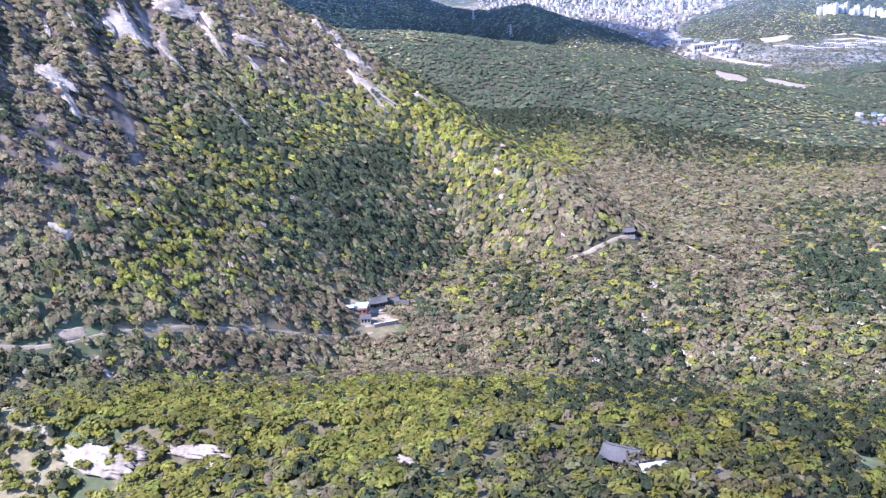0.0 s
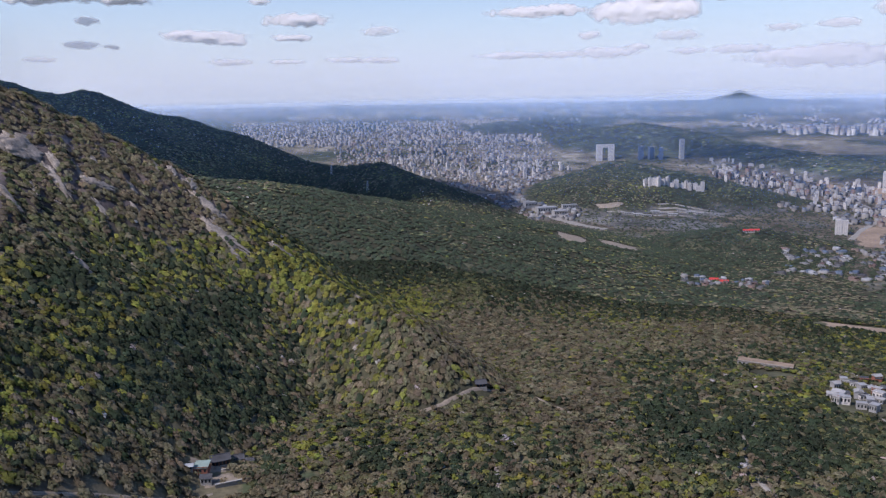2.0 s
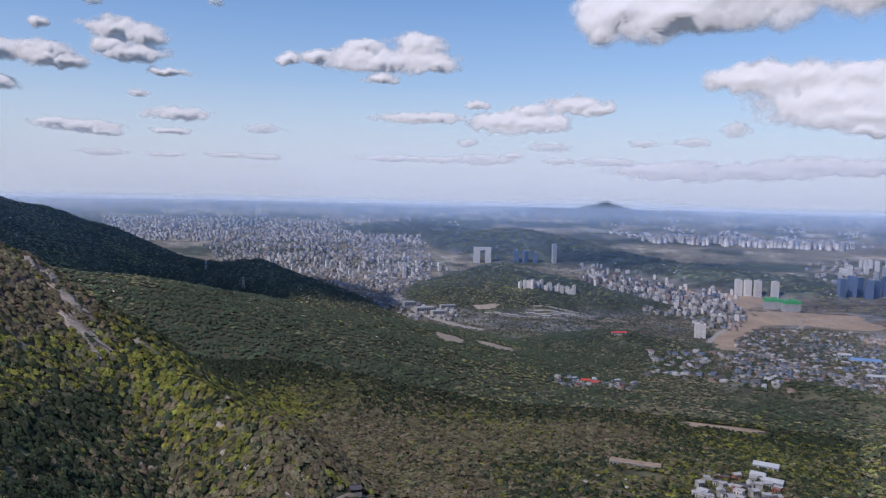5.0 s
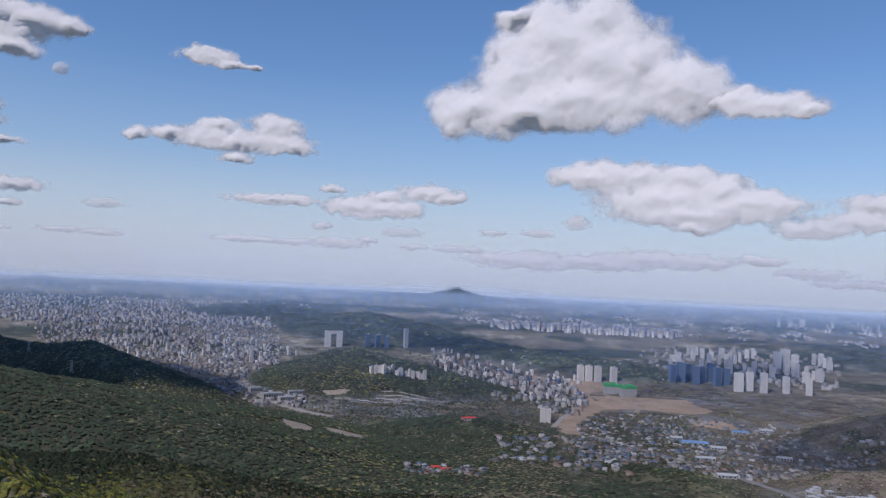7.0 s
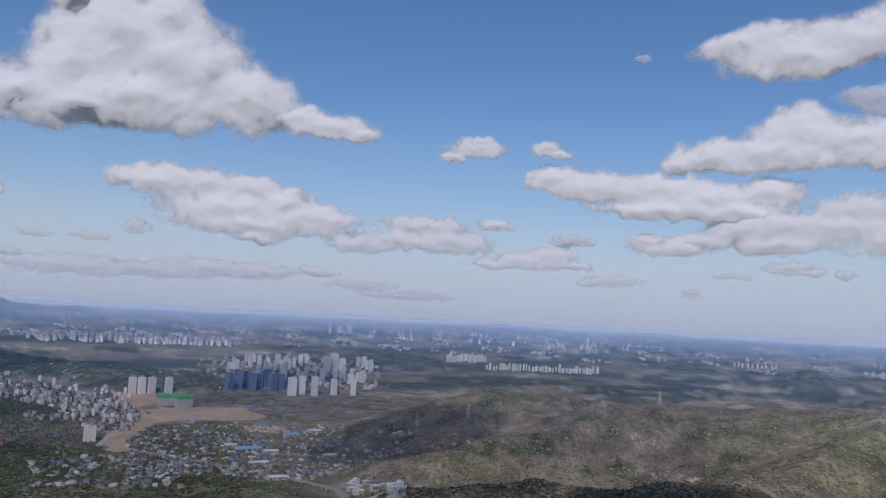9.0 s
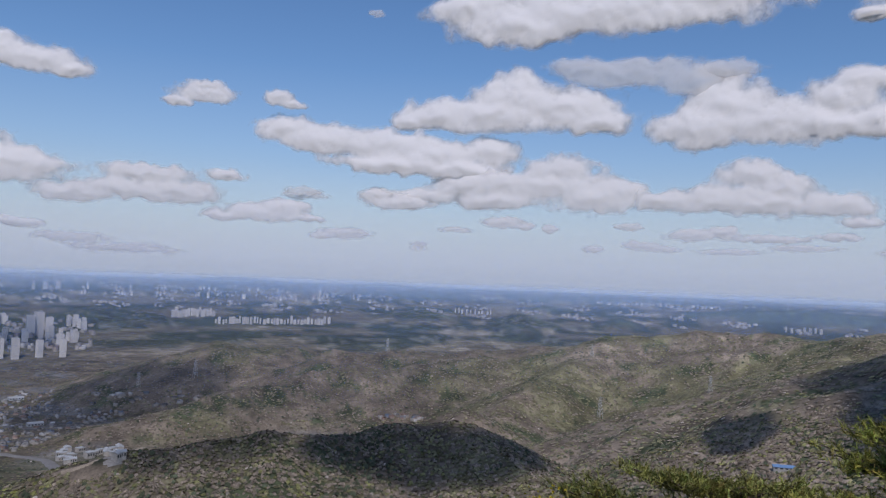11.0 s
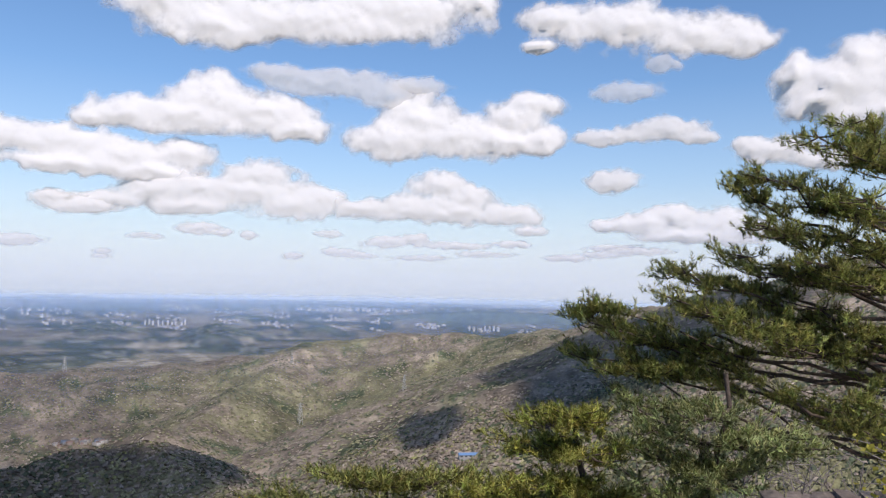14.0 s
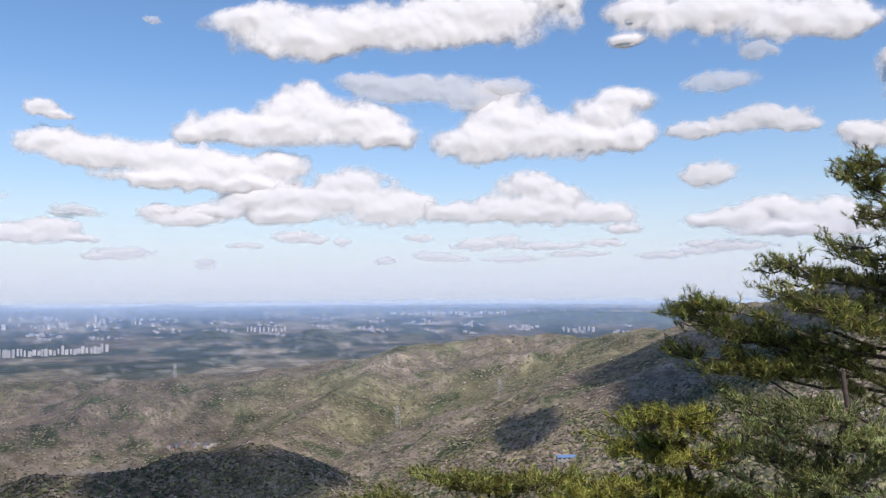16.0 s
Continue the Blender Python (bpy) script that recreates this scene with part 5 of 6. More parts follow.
for k, q in enumerate(SLABS + SLABS_UPPER):
    hillside_rock(*q, 60 + k, "pale granite slab bare on the wooded slope")
for k, q in enumerate(OUTCROPS):
    hillside_rock(*q, 160 + k, "pale rounded granite outcrop among the spring trees")
hillside_rock(130.0, -1.5, 133.4, -3.6, 1.5, 77, "grey weathered granite outcrop on the slope behind the pines")
hillside_rock(134.5, -2.6, 137.0, -4.6, 1.0, 79, "grey weathered granite outcrop on the slope behind the pines")
for k in range(34):
    b = dice.uniform(-26.5, -16)
    c = seen_at(b, -27.0 - 0.26 * (b + 26.5) + dice.uniform(-0.6, 0.6))
    lump("boulder", "pale boulder in the dry stream bed", (c.x, c.y, c.z + 0.5), (dice.uniform(0.8, 2.4), dice.uniform(0.8, 2.0), dice.uniform(0.7, 1.5)), 120 + k, M_ROCK, dice.uniform(0, 180), 0.25, "boulders in the stream bed", 2)

# ------------------------------------------------------------------ dry stone wall
M_STONE = grained("wall_stone", (0.17, 0.135, 0.11), 0.05, 0.45, 0.9, 0.8, "", 0.4, 0.35, 0.02)
wall = tagged(new("stone_wall"), "rough dry stone wall of brown and grey rubble", "stone wall")
wall_a, wall_b = Vector(spot(128.0, -12.0, 6.4)), Vector(spot(142, -9.8, 6.6))
wall.location = wall_a
along = wall_b - wall_a
stones = []
for k in range(7):
    bm = bmesh.new()
    bmesh.ops.create_icosphere(bm, subdivisions=1, radius=0.5)
    for v in bm.verts:
        q = v.co
        q = Vector((math.copysign(abs(q.x * 2) ** 0.5, q.x), math.copysign(abs(q.y * 2) ** 0.5, q.y), math.copysign(abs(q.z * 2) ** 0.5, q.z))) * 0.5
        v.co = q * (1 + dice.uniform(-0.14, 0.14))
    me = bpy.data.meshes.new("stone")
    bm.to_mesh(me)
    bm.free()
    me.materials.append(M_STONE)
    stones.append(me)
heading_ = math.atan2(along.y, along.x)
for row in range(11):
    u = -0.1 + 0.03 * (row % 2)
    while u < along.xy.length:
        w, h = dice.uniform(0.07, 0.17), dice.uniform(0.055, 0.1)
        st = new("stone", stones[dice.randrange(7)])
        st.parent = wall
        f = u / along.xy.length
        st.matrix_basis = Matrix.Translation((along.x * f, along.y * f, along.z * f - 0.06 - row * 0.07 + dice.uniform(-0.018, 0.018))) @ Matrix.Rotation(heading_ + dice.uniform(-0.2, 0.2), 4, "Z") @ Matrix.Rotation(dice.uniform(-0.15, 0.15), 4, "Y") @ Matrix.Diagonal((w * 1.08, 0.3, h * 1.1, 1))
        u += w * 0.95


# ------------------------------------------------------------------ temple, houses and pavilions in the valley
M_TILE = grained("dark_roof_tiles", (0.075, 0.075, 0.08), 0.4, 0.3, 0.8, 0.4, "", 4, 0, 0.05)
M_BRICK = grained("red_brick", (0.30, 0.12, 0.08), 0.3, 0.3, 0.9, 0.3, "", 3, 0, 0.03)
M_PLASTER = grained("white_plaster", (0.37, 0.35, 0.32), 0.8, 0.2, 0.9, 0.1, "", 5)
M_TIMBER = grained("dark_painted_timber", (0.12, 0.06, 0.045), 0.3, 0.3, 0.8, 0.2, "", 3)
M_PALEGREEN = grained("pale_green_roof", (0.25, 0.32, 0.28), 0.8, 0.15, 0.7, 0.0, "", 5)
M_PANE = material("dark_window_pane", (0.03, 0.035, 0.04), 0.15)
M_STEEL = grained("galvanised_steel", (0.45, 0.45, 0.44), 0.5, 0.15, 0.5, 0.0)
M_TARP = grained("blue_tarpaulin", (0.03, 0.16, 0.5), 0.6, 0.2, 0.5, 0.3)


def curved_roof(w, d, z, h, over=1.2):
    """A tiled hip-and-gable roof with sagging slopes and lifted corners."""
    bm = bmesh.new()
    nx, ny = 12, 10
    grid = []
    for i in range(nx + 1):
        row = []
        for j in range(ny + 1):
            u, v = i / nx * 2 - 1, j / ny * 2 - 1
            slope = (1 - abs(v)) ** 1.35
            lift = 0.5 * (abs(u) ** 4) * (0.35 + 0.65 * abs(v)) * h * 0.35
            row.append(bm.verts.new((u * (w / 2 + over) * (1 - 0.06 * (1 - abs(v))), v * (d / 2 + over), z + h * slope + lift)))
        grid.append(row)
    for i in range(nx):
        for j in range(ny):
            bm.faces.new((grid[i][j], grid[i + 1][j], grid[i + 1][j + 1], grid[i][j + 1]))
    geom = bmesh.ops.extrude_face_region(bm, geom=bm.faces[:])
    bmesh.ops.translate(bm, verts=[e for e in geom["geom"] if isinstance(e, bmesh.types.BMVert)], vec=(0, 0, 0.35))
    bmesh.ops.recalc_face_normals(bm, faces=bm.faces[:])
    return bm


def boxed(*dims):
    bm = bmesh.new()
    add_box(bm, *dims)
    return bm


def tiled_hall(name, label, m, w, d, wall_h, roof_h, wall_mat, columns=4, group=""):
    hall = tagged(new(name), label, "temple hall" if "hall" in name else name.replace("_", " "), group)
    part("plinth", boxed(0, 0, -3, w + 1.6, d + 1.6, 3.6), M_CONCRETE, hall)
    part("wall", boxed(0, 0, 0.6, w, d, wall_h), wall_mat, hall)
    for k in range(columns + 1):
        part("column", boxed(-w / 2 + k * w / columns, -d / 2 - 0.15, 0.6, 0.35, 0.35, wall_h), M_TIMBER, hall)
    for k in range(columns):
        part("door", boxed(-w / 2 + (k + 0.5) * w / columns, -d / 2 - 0.03, 0.7, w / columns * 0.62, 0.1, wall_h * 0.7), M_PANE, hall)
    part("roof", curved_roof(w, d, wall_h + 0.3, roof_h), M_TILE, hall)
    part("ridge", boxed(0, 0, wall_h + roof_h + 0.35, w * 0.96, 0.5, 0.5), M_TILE, hall, "grey plastered ridge")
    hall.matrix_basis = m
    return hall


def cottage(name, label, m, w, d, wall_h, roof_h, wall_mat, roof_mat, windows=3, flat=False, category="house", group=""):
    home = tagged(new(name), label, category, group)
    part("wall", boxed(0, 0, -3, w, d, wall_h + 3), wall_mat, home)
    if flat:
        part("roof", boxed(0, 0, wall_h, w + 0.8, d + 0.8, 0.35), roof_mat, home)
        part("parapet", boxed(0, -d / 2 - 0.25, wall_h + 0.35, w + 0.8, 0.25, 0.5), wall_mat, home)
    else:
        bm = bmesh.new()
        add_gable(bm, 0, 0, wall_h, w, d, roof_h, 0.6)
        part("roof", bm, roof_mat, home)
    for k in range(windows):
        x = -w / 2 + (k + 0.5) * w / windows
        part("window", boxed(x, -d / 2 - 0.02, wall_h * 0.4, w / windows * 0.5, 0.12, wall_h * 0.4), M_PANE, home)
    part("door", boxed(w / 2 + 0.02, 0, 0, 0.12, 1.1, 2.1), M_TIMBER, home)
    home.matrix_basis = m
    return home


tiled_hall("main_hall", "main temple hall with a curved dark tile roof", place(-5.75, -25.6, 4), 10.5, 6.0, 3.2, 2.8, M_TIMBER, 5)
tiled_hall("side_hall", "smaller temple hall with a dark tile roof", place(-4.45, -25.7, 0), 6.2, 4.6, 2.8, 2.2, M_TIMBER, 3)
tiled_hall("shrine", "little tiled shrine at the edge of the court", place(-3.55, -25.95, -8), 3.6, 3.2, 2.4, 1.7, M_TIMBER, 2)
cottage("brick_house", "red brick house with a pale green flat roof", place(-7.1, -25.85, -14), 8.0, 9.5, 4.2, 0, M_BRICK, M_PALEGREEN, 3, True)
cottage("white_house", "small white two-storey house with a grey roof", place(-6.85, -26.75, -10), 6.2, 5.0, 4.6, 1.8, M_PLASTER, M_TILE, 3)
cottage("tool_shed", "low grey shed beside the brick house", place(-8.05, -25.6, -10), 5.0, 4.0, 2.4, 1.0, M_GREY, M_WHITEROOF, 2, False, "shed")
for name_, label_, h_, e_, t_, dims_ in (("terrace_wall", "grey stone retaining wall below the court", -5.0, -27.15, 6, (19, 1.0, 2.6)), ("court_wall", "low white wall round the upper terrace", -4.9, -26.15, 3, (13, 0.6, 1.6))):
    tw = tagged(new(name_), label_, "retaining wall")
    for k in range(6):
        part("panel", boxed(-dims_[0] / 2 + (k + 0.5) * dims_[0] / 6, 0.03 * (k % 2), -2, dims_[0] / 6 - 0.05, dims_[1], dims_[2] + 2), M_CONCRETE, tw)
    part("coping", boxed(0, 0, dims_[2], dims_[0] + 0.3, dims_[1] + 0.3, 0.25), M_PLASTER, tw)
    tw.matrix_basis = place(h_, e_, t_)
tiled_hall("pavilion", "open tiled pavilion beside the footpath", place(14.6, -21.5, 10), 7.5, 5.5, 2.6, 2.4, M_TIMBER, 3)
tiled_hall("stream_house", "old house with a dark tiled roof by the stream", place(34.7, -29.5, 70), 8.0, 5.5, 2.8, 2.2, M_PLASTER, 3, "tiled houses by the stream")
tiled_hall("stream_house", "second house with a blue-grey tiled roof", place(35.5, -30.5, 5), 8.5, 6.0, 2.8, 2.2, M_PLASTER, 3, "tiled houses by the stream")
tarp = tagged(new("tarpaulin"), "crumpled blue tarpaulin on the yard", "tarpaulin")
bm = bmesh.new()
bmesh.ops.create_grid(bm, x_segments=14, y_segments=10, size=1.4)
for v in bm.verts:
    v.co.z = 0.55 + 0.35 * noise.noise(v.co * 1.4) - 0.25 * v.co.length
part("sheet", bm, M_TARP, tarp)
tarp.matrix_basis = place(37.3, -30.0, 0)
bridge = tagged(new("footbridge"), "concrete footbridge over the stream bed", "bridge")
part("deck", boxed(0, 0, 1.2, 14, 3, 0.6), M_CONCRETE, bridge)
for x_ in (-5, 0, 5):
    part("pier", boxed(x_, 0, -3, 1.0, 2.6, 4.2), M_CONCRETE, bridge)
bridge.matrix_basis = place(33.9, -25.9, 10)
cottage("long_house", "long low house with a tan flat roof", place(35.5, -18.9, -6), 46, 11, 4.5, 0, M_GREY, M_SAND, 12, True)
tiled_hall("spur_house", "tiled house roof among trees on the spur", place(14.1, -37.7, -15), 8.5, 5, 2.6, 2.3, M_PLASTER, 3)
cottage("spur_shed", "white-walled hut among the trees", place(17.0, -38.4, 20), 6, 4, 2.6, 1.2, M_PLASTER, M_WHITEROOF, 2)
town_tones = [M_BRICK, M_PLASTER, M_GREY, M_BLOCK]
for k in range(44):
    m_ = place(dice.uniform(39.7, 45.4), dice.uniform(-20.8, -18.9), dice.choice((10, 35, 100, -20)))
    cottage("town_house", dice.choice(("square grey house with a flat pale roof", "brick house with a flat pale roof", "small house with a grey pitched roof")), m_, dice.uniform(5, 8), dice.uniform(4.5, 7), dice.uniform(3.5, 7.5), 1.8,
            town_tones[k % 4], dice.choice((M_ROOF, M_GREY, M_TILE)), 3, k % 3 != 0, "house", "houses of the valley town")
for h_, e_, w_, d_ in ((44.4, -18.0, 22, 12), (44.9, -19.0, 16, 10), (43.9, -18.7, 12, 8)):
    cottage("warehouse", "white sheet-metal warehouse at the edge of town", place(h_, e_, -8), w_, d_, 6, 2.2, M_WHITEROOF, M_WHITEROOF, 5, False, "warehouse", "warehouses")
for k in range(26):
    m_ = place(dice.uniform(57.3, 61.2), dice.uniform(-13.1, -12.3), dice.choice((10, 35, 100)))
    cottage("villa", "white new villa with a flat roof", m_, dice.uniform(8, 12), dice.uniform(8, 11), dice.uniform(6, 10), 2, M_PLASTER, M_WHITEROOF, 3, k % 2 == 0, "house", "white villas at the foot of the hill")
for h_, e_, w_, d_, mat_, lab_ in ((50.0, -10.2, 60, 34, M_BLUEROOF, "long shed with a blue metal roof"), (51.6, -10.4, 34, 18, M_WHITEROOF, "white greenhouse shed in the village"), (48.8, -10.0, 28, 16, M_WHITEROOF, "white greenhouse shed in the village"),
                                   (53.0, -9.2, 40, 16, M_BLUEROOF, "long shed with a blue metal roof"), (54.6, -8.9, 34, 20, M_WHITEROOF, "white greenhouse shed in the village"), (55.8, -10.6, 30, 14, M_WHITEROOF, "white greenhouse shed in the village"), (50.8, -11.2, 38, 12, M_WHITEROOF, "white greenhouse shed in the village"),
                                   (52.2, -12.2, 32, 10, M_WHITEROOF, "white greenhouse shed in the village")):
    cottage("village_shed", lab_, place(h_, e_, 14), w_, d_, 6, 3, M_WHITEROOF, mat_, 5, False, "shed", "village sheds")
for k, (h_, e_) in enumerate(((31.7, -13.3), (32.4, -13.4), (33.8, -9.75), (34.2, -9.7))):
    cottage("red_roofed_house", "long house with a red roof among trees", place(h_, e_, 10), 13 if k < 2 else 20, 8, 3.5, 2.4, M_PLASTER, M_RED, 4, False, "house", "red-roofed houses")
for h_, e_, w_, d_, hh_ in ((19.6, -8.7, 60, 30, 16), (20.6, -8.9, 40, 26, 14), (21.3, -8.4, 46, 16, 12), (18.4, -8.3, 36, 26, 16)):
    cottage("office_block", "dark grey low office block beside the road", place(h_, e_, 20), w_, d_, hh_, 0, M_GREY, M_ROOF, 8, True, "office building", "office blocks by the road")
for k in range(9):
    cottage("cemetery_hall", "low pale hall on the terraced hillside", place(25.6 + 0.62 * k, -8.75 - 0.12 * (k % 3) + 0.04 * k, 6), 26, 9, 5, 2, M_GREY, M_ROOF, 5, k % 2 == 0, "hall", "pale halls on the hill terraces")
cottage("reservoir_shed", "low shed with a blue roof in the far valley", place(107.6, -11.8, 10), 30, 9, 3, 2, M_GREY, M_BLUEROOF, 6)
yard("quarry", "bare pale quarry face in the far valley", 109.8, -10.9, 34, 40, M_EARTH)


def pylon(head, foot_el, top_el):
    """A lattice mast with four raking legs and three pairs of arms."""
    c = seen_at(head, foot_el)
    high = c.xy.length * (math.tan(radians(top_el)) - math.tan(radians(foot_el))) + 4
    mast = tagged(new("electricity_pylon"), "grey steel lattice electricity pylon on the hillside", "pylon", "pylons on the hills")
    b, t_, th = high * 0.1, high * 0.018, max(0.35, high * 0.012)
    for sx, sy in ((-1, -1), (1, -1), (1, 1), (-1, 1)):
        V, Q = tube([(sx * b, sy * b, -3), (sx * (b * 0.4 + t_), sy * (b * 0.4 + t_), high * 0.55), (sx * t_, sy * t_, high)], [th, th * 0.8, th * 0.6], 4)
        leg = new("leg", mesh_of("leg", V, Q, None, M_STEEL))
        leg.parent = mast
    for k, f in enumerate((0.18, 0.36, 0.52, 0.66)):
        s_ = b * (1 - f) + t_
        V, Q = tube([(-s_, -s_, high * f), (s_, -s_, high * (f + 0.12)), (s_, s_, high * f), (-s_, s_, high * (f + 0.12)), (-s_, -s_, high * f)], [th * 0.6] * 5, 4)
        br = new("brace", mesh_of("brace", V, Q, None, M_STEEL))
        br.parent = mast
    for f in (0.7, 0.82, 0.94):
        part("arm", boxed(0, 0, high * f, high * 0.3 * (1.2 - 0.3 * f), th * 1.2, th * 1.2), M_STEEL, mast)
    mast.matrix_basis = Matrix.Translation(c) @ Matrix.Rotation(radians(30 - head), 4, "Z")


for h_, e_, t_ in ((95.0, -9.6, -8.2), (102.5, -7.2, -6.2), (65.7, -7.6, -6.55), (79.3, -5.6, -4.7), (94.3, -5.35, -4.5), (3.7, -5.7, -5.05), (6.3, -7.05, -6.3), (62.0, -8.3, -7.4)):
    pylon(h_, e_, t_)


# ------------------------------------------------------------------ clouds
M_CLOUD = bpy.data.materials.new("cloud")
M_CLOUD.use_nodes = True
nt = M_CLOUD.node_tree
nt.nodes.clear()
out = nt.nodes.new("ShaderNodeOutputMaterial")
clear, dif, trl = nt.nodes.new("ShaderNodeBsdfTransparent"), nt.nodes.new("ShaderNodeBsdfDiffuse"), nt.nodes.new("ShaderNodeBsdfTranslucent")
dif.inputs[0].default_value = trl.inputs[0].default_value = (0.77, 0.755, 0.752, 1)
body, veil = nt.nodes.new("ShaderNodeMixShader"), nt.nodes.new("ShaderNodeMixShader")
body.inputs[0].default_value = 0.28
geo = nt.nodes.new("ShaderNodeNewGeometry")
wisp = nt.nodes.new("ShaderNodeTexNoise")
wisp.inputs["Scale"].default_value, wisp.inputs["Detail"].default_value, wisp.inputs["Roughness"].default_value = 1 / 120, 5, 0.6
nt.links.new(geo.outputs["Position"], wisp.inputs["Vector"])
fray = nt.nodes.new("ShaderNodeMath")
fray.operation, fray.inputs[1].default_value, fray.inputs[2].default_value = "MULTIPLY_ADD", 1.1, -0.55
nt.links.new(wisp.outputs["Fac"], fray.inputs[0])
rim = nt.nodes.new("ShaderNodeMath")
rim.operation = "ADD"
rim_span = nt.nodes.new("ShaderNodeMapRange")
rim_span.interpolation_type = "SMOOTHSTEP"
rim_span.inputs["From Min"].default_value, rim_span.inputs["From Max"].default_value = 0.12, 0.95
att = nt.nodes.new("ShaderNodeAttribute")
att.attribute_name = "tone"
split = nt.nodes.new("ShaderNodeSeparateColor")
thin = nt.nodes.new("ShaderNodeMath")
thin.operation = "MULTIPLY"
nt.links.new(att.outputs["Color"], split.inputs[0])
nt.links.new(dif.outputs[0], body.inputs[1])
nt.links.new(trl.outputs[0], body.inputs[2])
nt.links.new(split.outputs[0], rim.inputs[0])
nt.links.new(fray.outputs[0], rim.inputs[1])
nt.links.new(rim.outputs[0], rim_span.inputs["Value"])
nt.links.new(rim_span.outputs[0], thin.inputs[0])
nt.links.new(split.outputs[1], thin.inputs[1])
nt.links.new(thin.outputs[0], veil.inputs[0])
nt.links.new(clear.outputs[0], veil.inputs[1])
nt.links.new(body.outputs[0], veil.inputs[2])
nt.links.new(veil.outputs[0], out.inputs[0])
cloud_count = 0


def cloud(lobes, dense=1.0):
    """A body of vapour swelling in lobes (heading, elevation, half width, half height in degrees), thinning out towards its rim."""
    global cloud_count
    cloud_count += 1
    seed = 300 + cloud_count
    L = np.array(lobes, float)
    r = 4730.0 + 2.0 * cloud_count
    h0, e0 = (L[:, 0].min() + L[:, 0].max()) / 2, np.median(L[:, 1])
    cu, cw = r * np.tan(np.radians(L[:, 0] - h0)), r * (np.tan(np.radians(L[:, 1])) - math.tan(radians(e0)))
    ru, rw = r * np.radians(L[:, 2]), r * np.radians(L[:, 3])
    size = float(np.mean(rw))
    pad = 0.45
    u0, u1, w0, w1 = (cu - ru * (1 + pad)).min(), (cu + ru * (1 + pad)).max(), (cw - rw * (1 + pad)).min(), (cw + rw * (1 + pad)).max()
    step = max(min(size / 5.5, 16.0), 5.0)
    nx, nz = int((u1 - u0) / step) + 2, int((w1 - w0) / step) + 2
    U, W = np.meshgrid(np.linspace(u0, u1, nx), np.linspace(w0, w1, nz), indexing="ij")
    warp = 0.3 * size
    Uq, Wq = U + warp * fbm(U + 7000, W, 1.1 * size, seed, 4), W + 0.8 * warp * fbm(U, W + 9000, 1.1 * size, seed + 5, 4)
    total = 0.0
    for k in range(len(L)):
        du, dw = (Uq - cu[k]) / ru[k], (Wq - cw[k]) / rw[k]
        dw = np.where(dw < 0, dw * 1.12, dw)
        total = total + np.exp(5.0 * np.maximum(1 - np.hypot(du, dw), -3))
    d = np.log(total) / 5.0
    billow = 0.5 - np.abs(fbm(U * 0.7, W * 1.1, 1.5 * size, seed + 9, 3))
    d = d + 0.15 * fbm(U * 0.8, W, 0.8 * size, seed + 2, 5) + 0.08 * billow
    keep = d > -0.24
    puff = np.clip(d + 0.24, 0, 1.2)
    depth = size * (1.5 * puff + 0.16 * puff * billow)  # shading; the body itself is shallower
    rim_ = np.clip((d + 0.24) / 0.7, 0, 1)
    cell = keep[:-1, :-1] | keep[1:, :-1] | keep[1:, 1:] | keep[:-1, 1:]
    idx = np.arange(nx * nz).reshape(nx, nz)
    q = np.stack([idx[:-1, :-1], idx[1:, :-1], idx[1:, 1:], idx[:-1, 1:]], -1)[cell]
    du, dw = 0.55 * np.gradient(depth, U[1, 0] - U[0, 0], axis=0), 0.55 * np.gradient(depth, W[0, 1] - W[0, 0], axis=1)
    steep_ = np.maximum(1.0, np.hypot(du, dw) / 1.3)
    du, dw = du / steep_, dw / steep_
    # light scatters about inside the vapour, so its shading leans towards the sun
    a = radians(h0)
    lean = 0.85 * np.array((SUNWARD.x * math.cos(a) - SUNWARD.y * math.sin(a), SUNWARD.x * math.sin(a) + SUNWARD.y * math.cos(a), SUNWARD.z))
    side = np.sqrt(1 + du ** 2 + dw ** 2)
    front_n = np.stack([-du / side, -1 / side, -dw / side], -1) + lean
    rear_n = np.stack([-du / side, 1 / side, -dw / side], -1) + lean
    n = nx * nz
    used = np.unique(q)
    remap = np.full(2 * n, -1)
    both = np.concatenate([used, used + n])
    remap[both] = np.arange(len(both))
    V = np.concatenate([np.stack([U, -0.3 * depth, W], -1).reshape(-1, 3), np.stack([U, depth * 0.2 + 1.0, W], -1).reshape(-1, 3)])[both]
    N = np.concatenate([front_n.reshape(-1, 3), rear_n.reshape(-1, 3)])[both]
    T = np.stack([np.tile(rim_.ravel(), 2)[both], np.full(len(both), dense), np.zeros(len(both))], -1)
    me = mesh_of("cloud", V, np.concatenate([remap[q], remap[q[:, ::-1] + n]]), None, M_CLOUD, T, True)
    me.normals_split_custom_set_from_vertices((N / np.linalg.norm(N, axis=1)[:, None]).astype(np.float32))
    ob = new("cloud", me)
    ob.location = spot(h0, e0, r)
    ob.rotation_euler = (0, 0, -a)
    label = "small pale flat cloud low in the haze" if size < 70 else "thin ragged veil of white cloud" if dense < 0.6 else "white fair-weather cumulus cloud with a flat grey base"
    return tagged(ob, label, "cloud", "clouds in the sky")


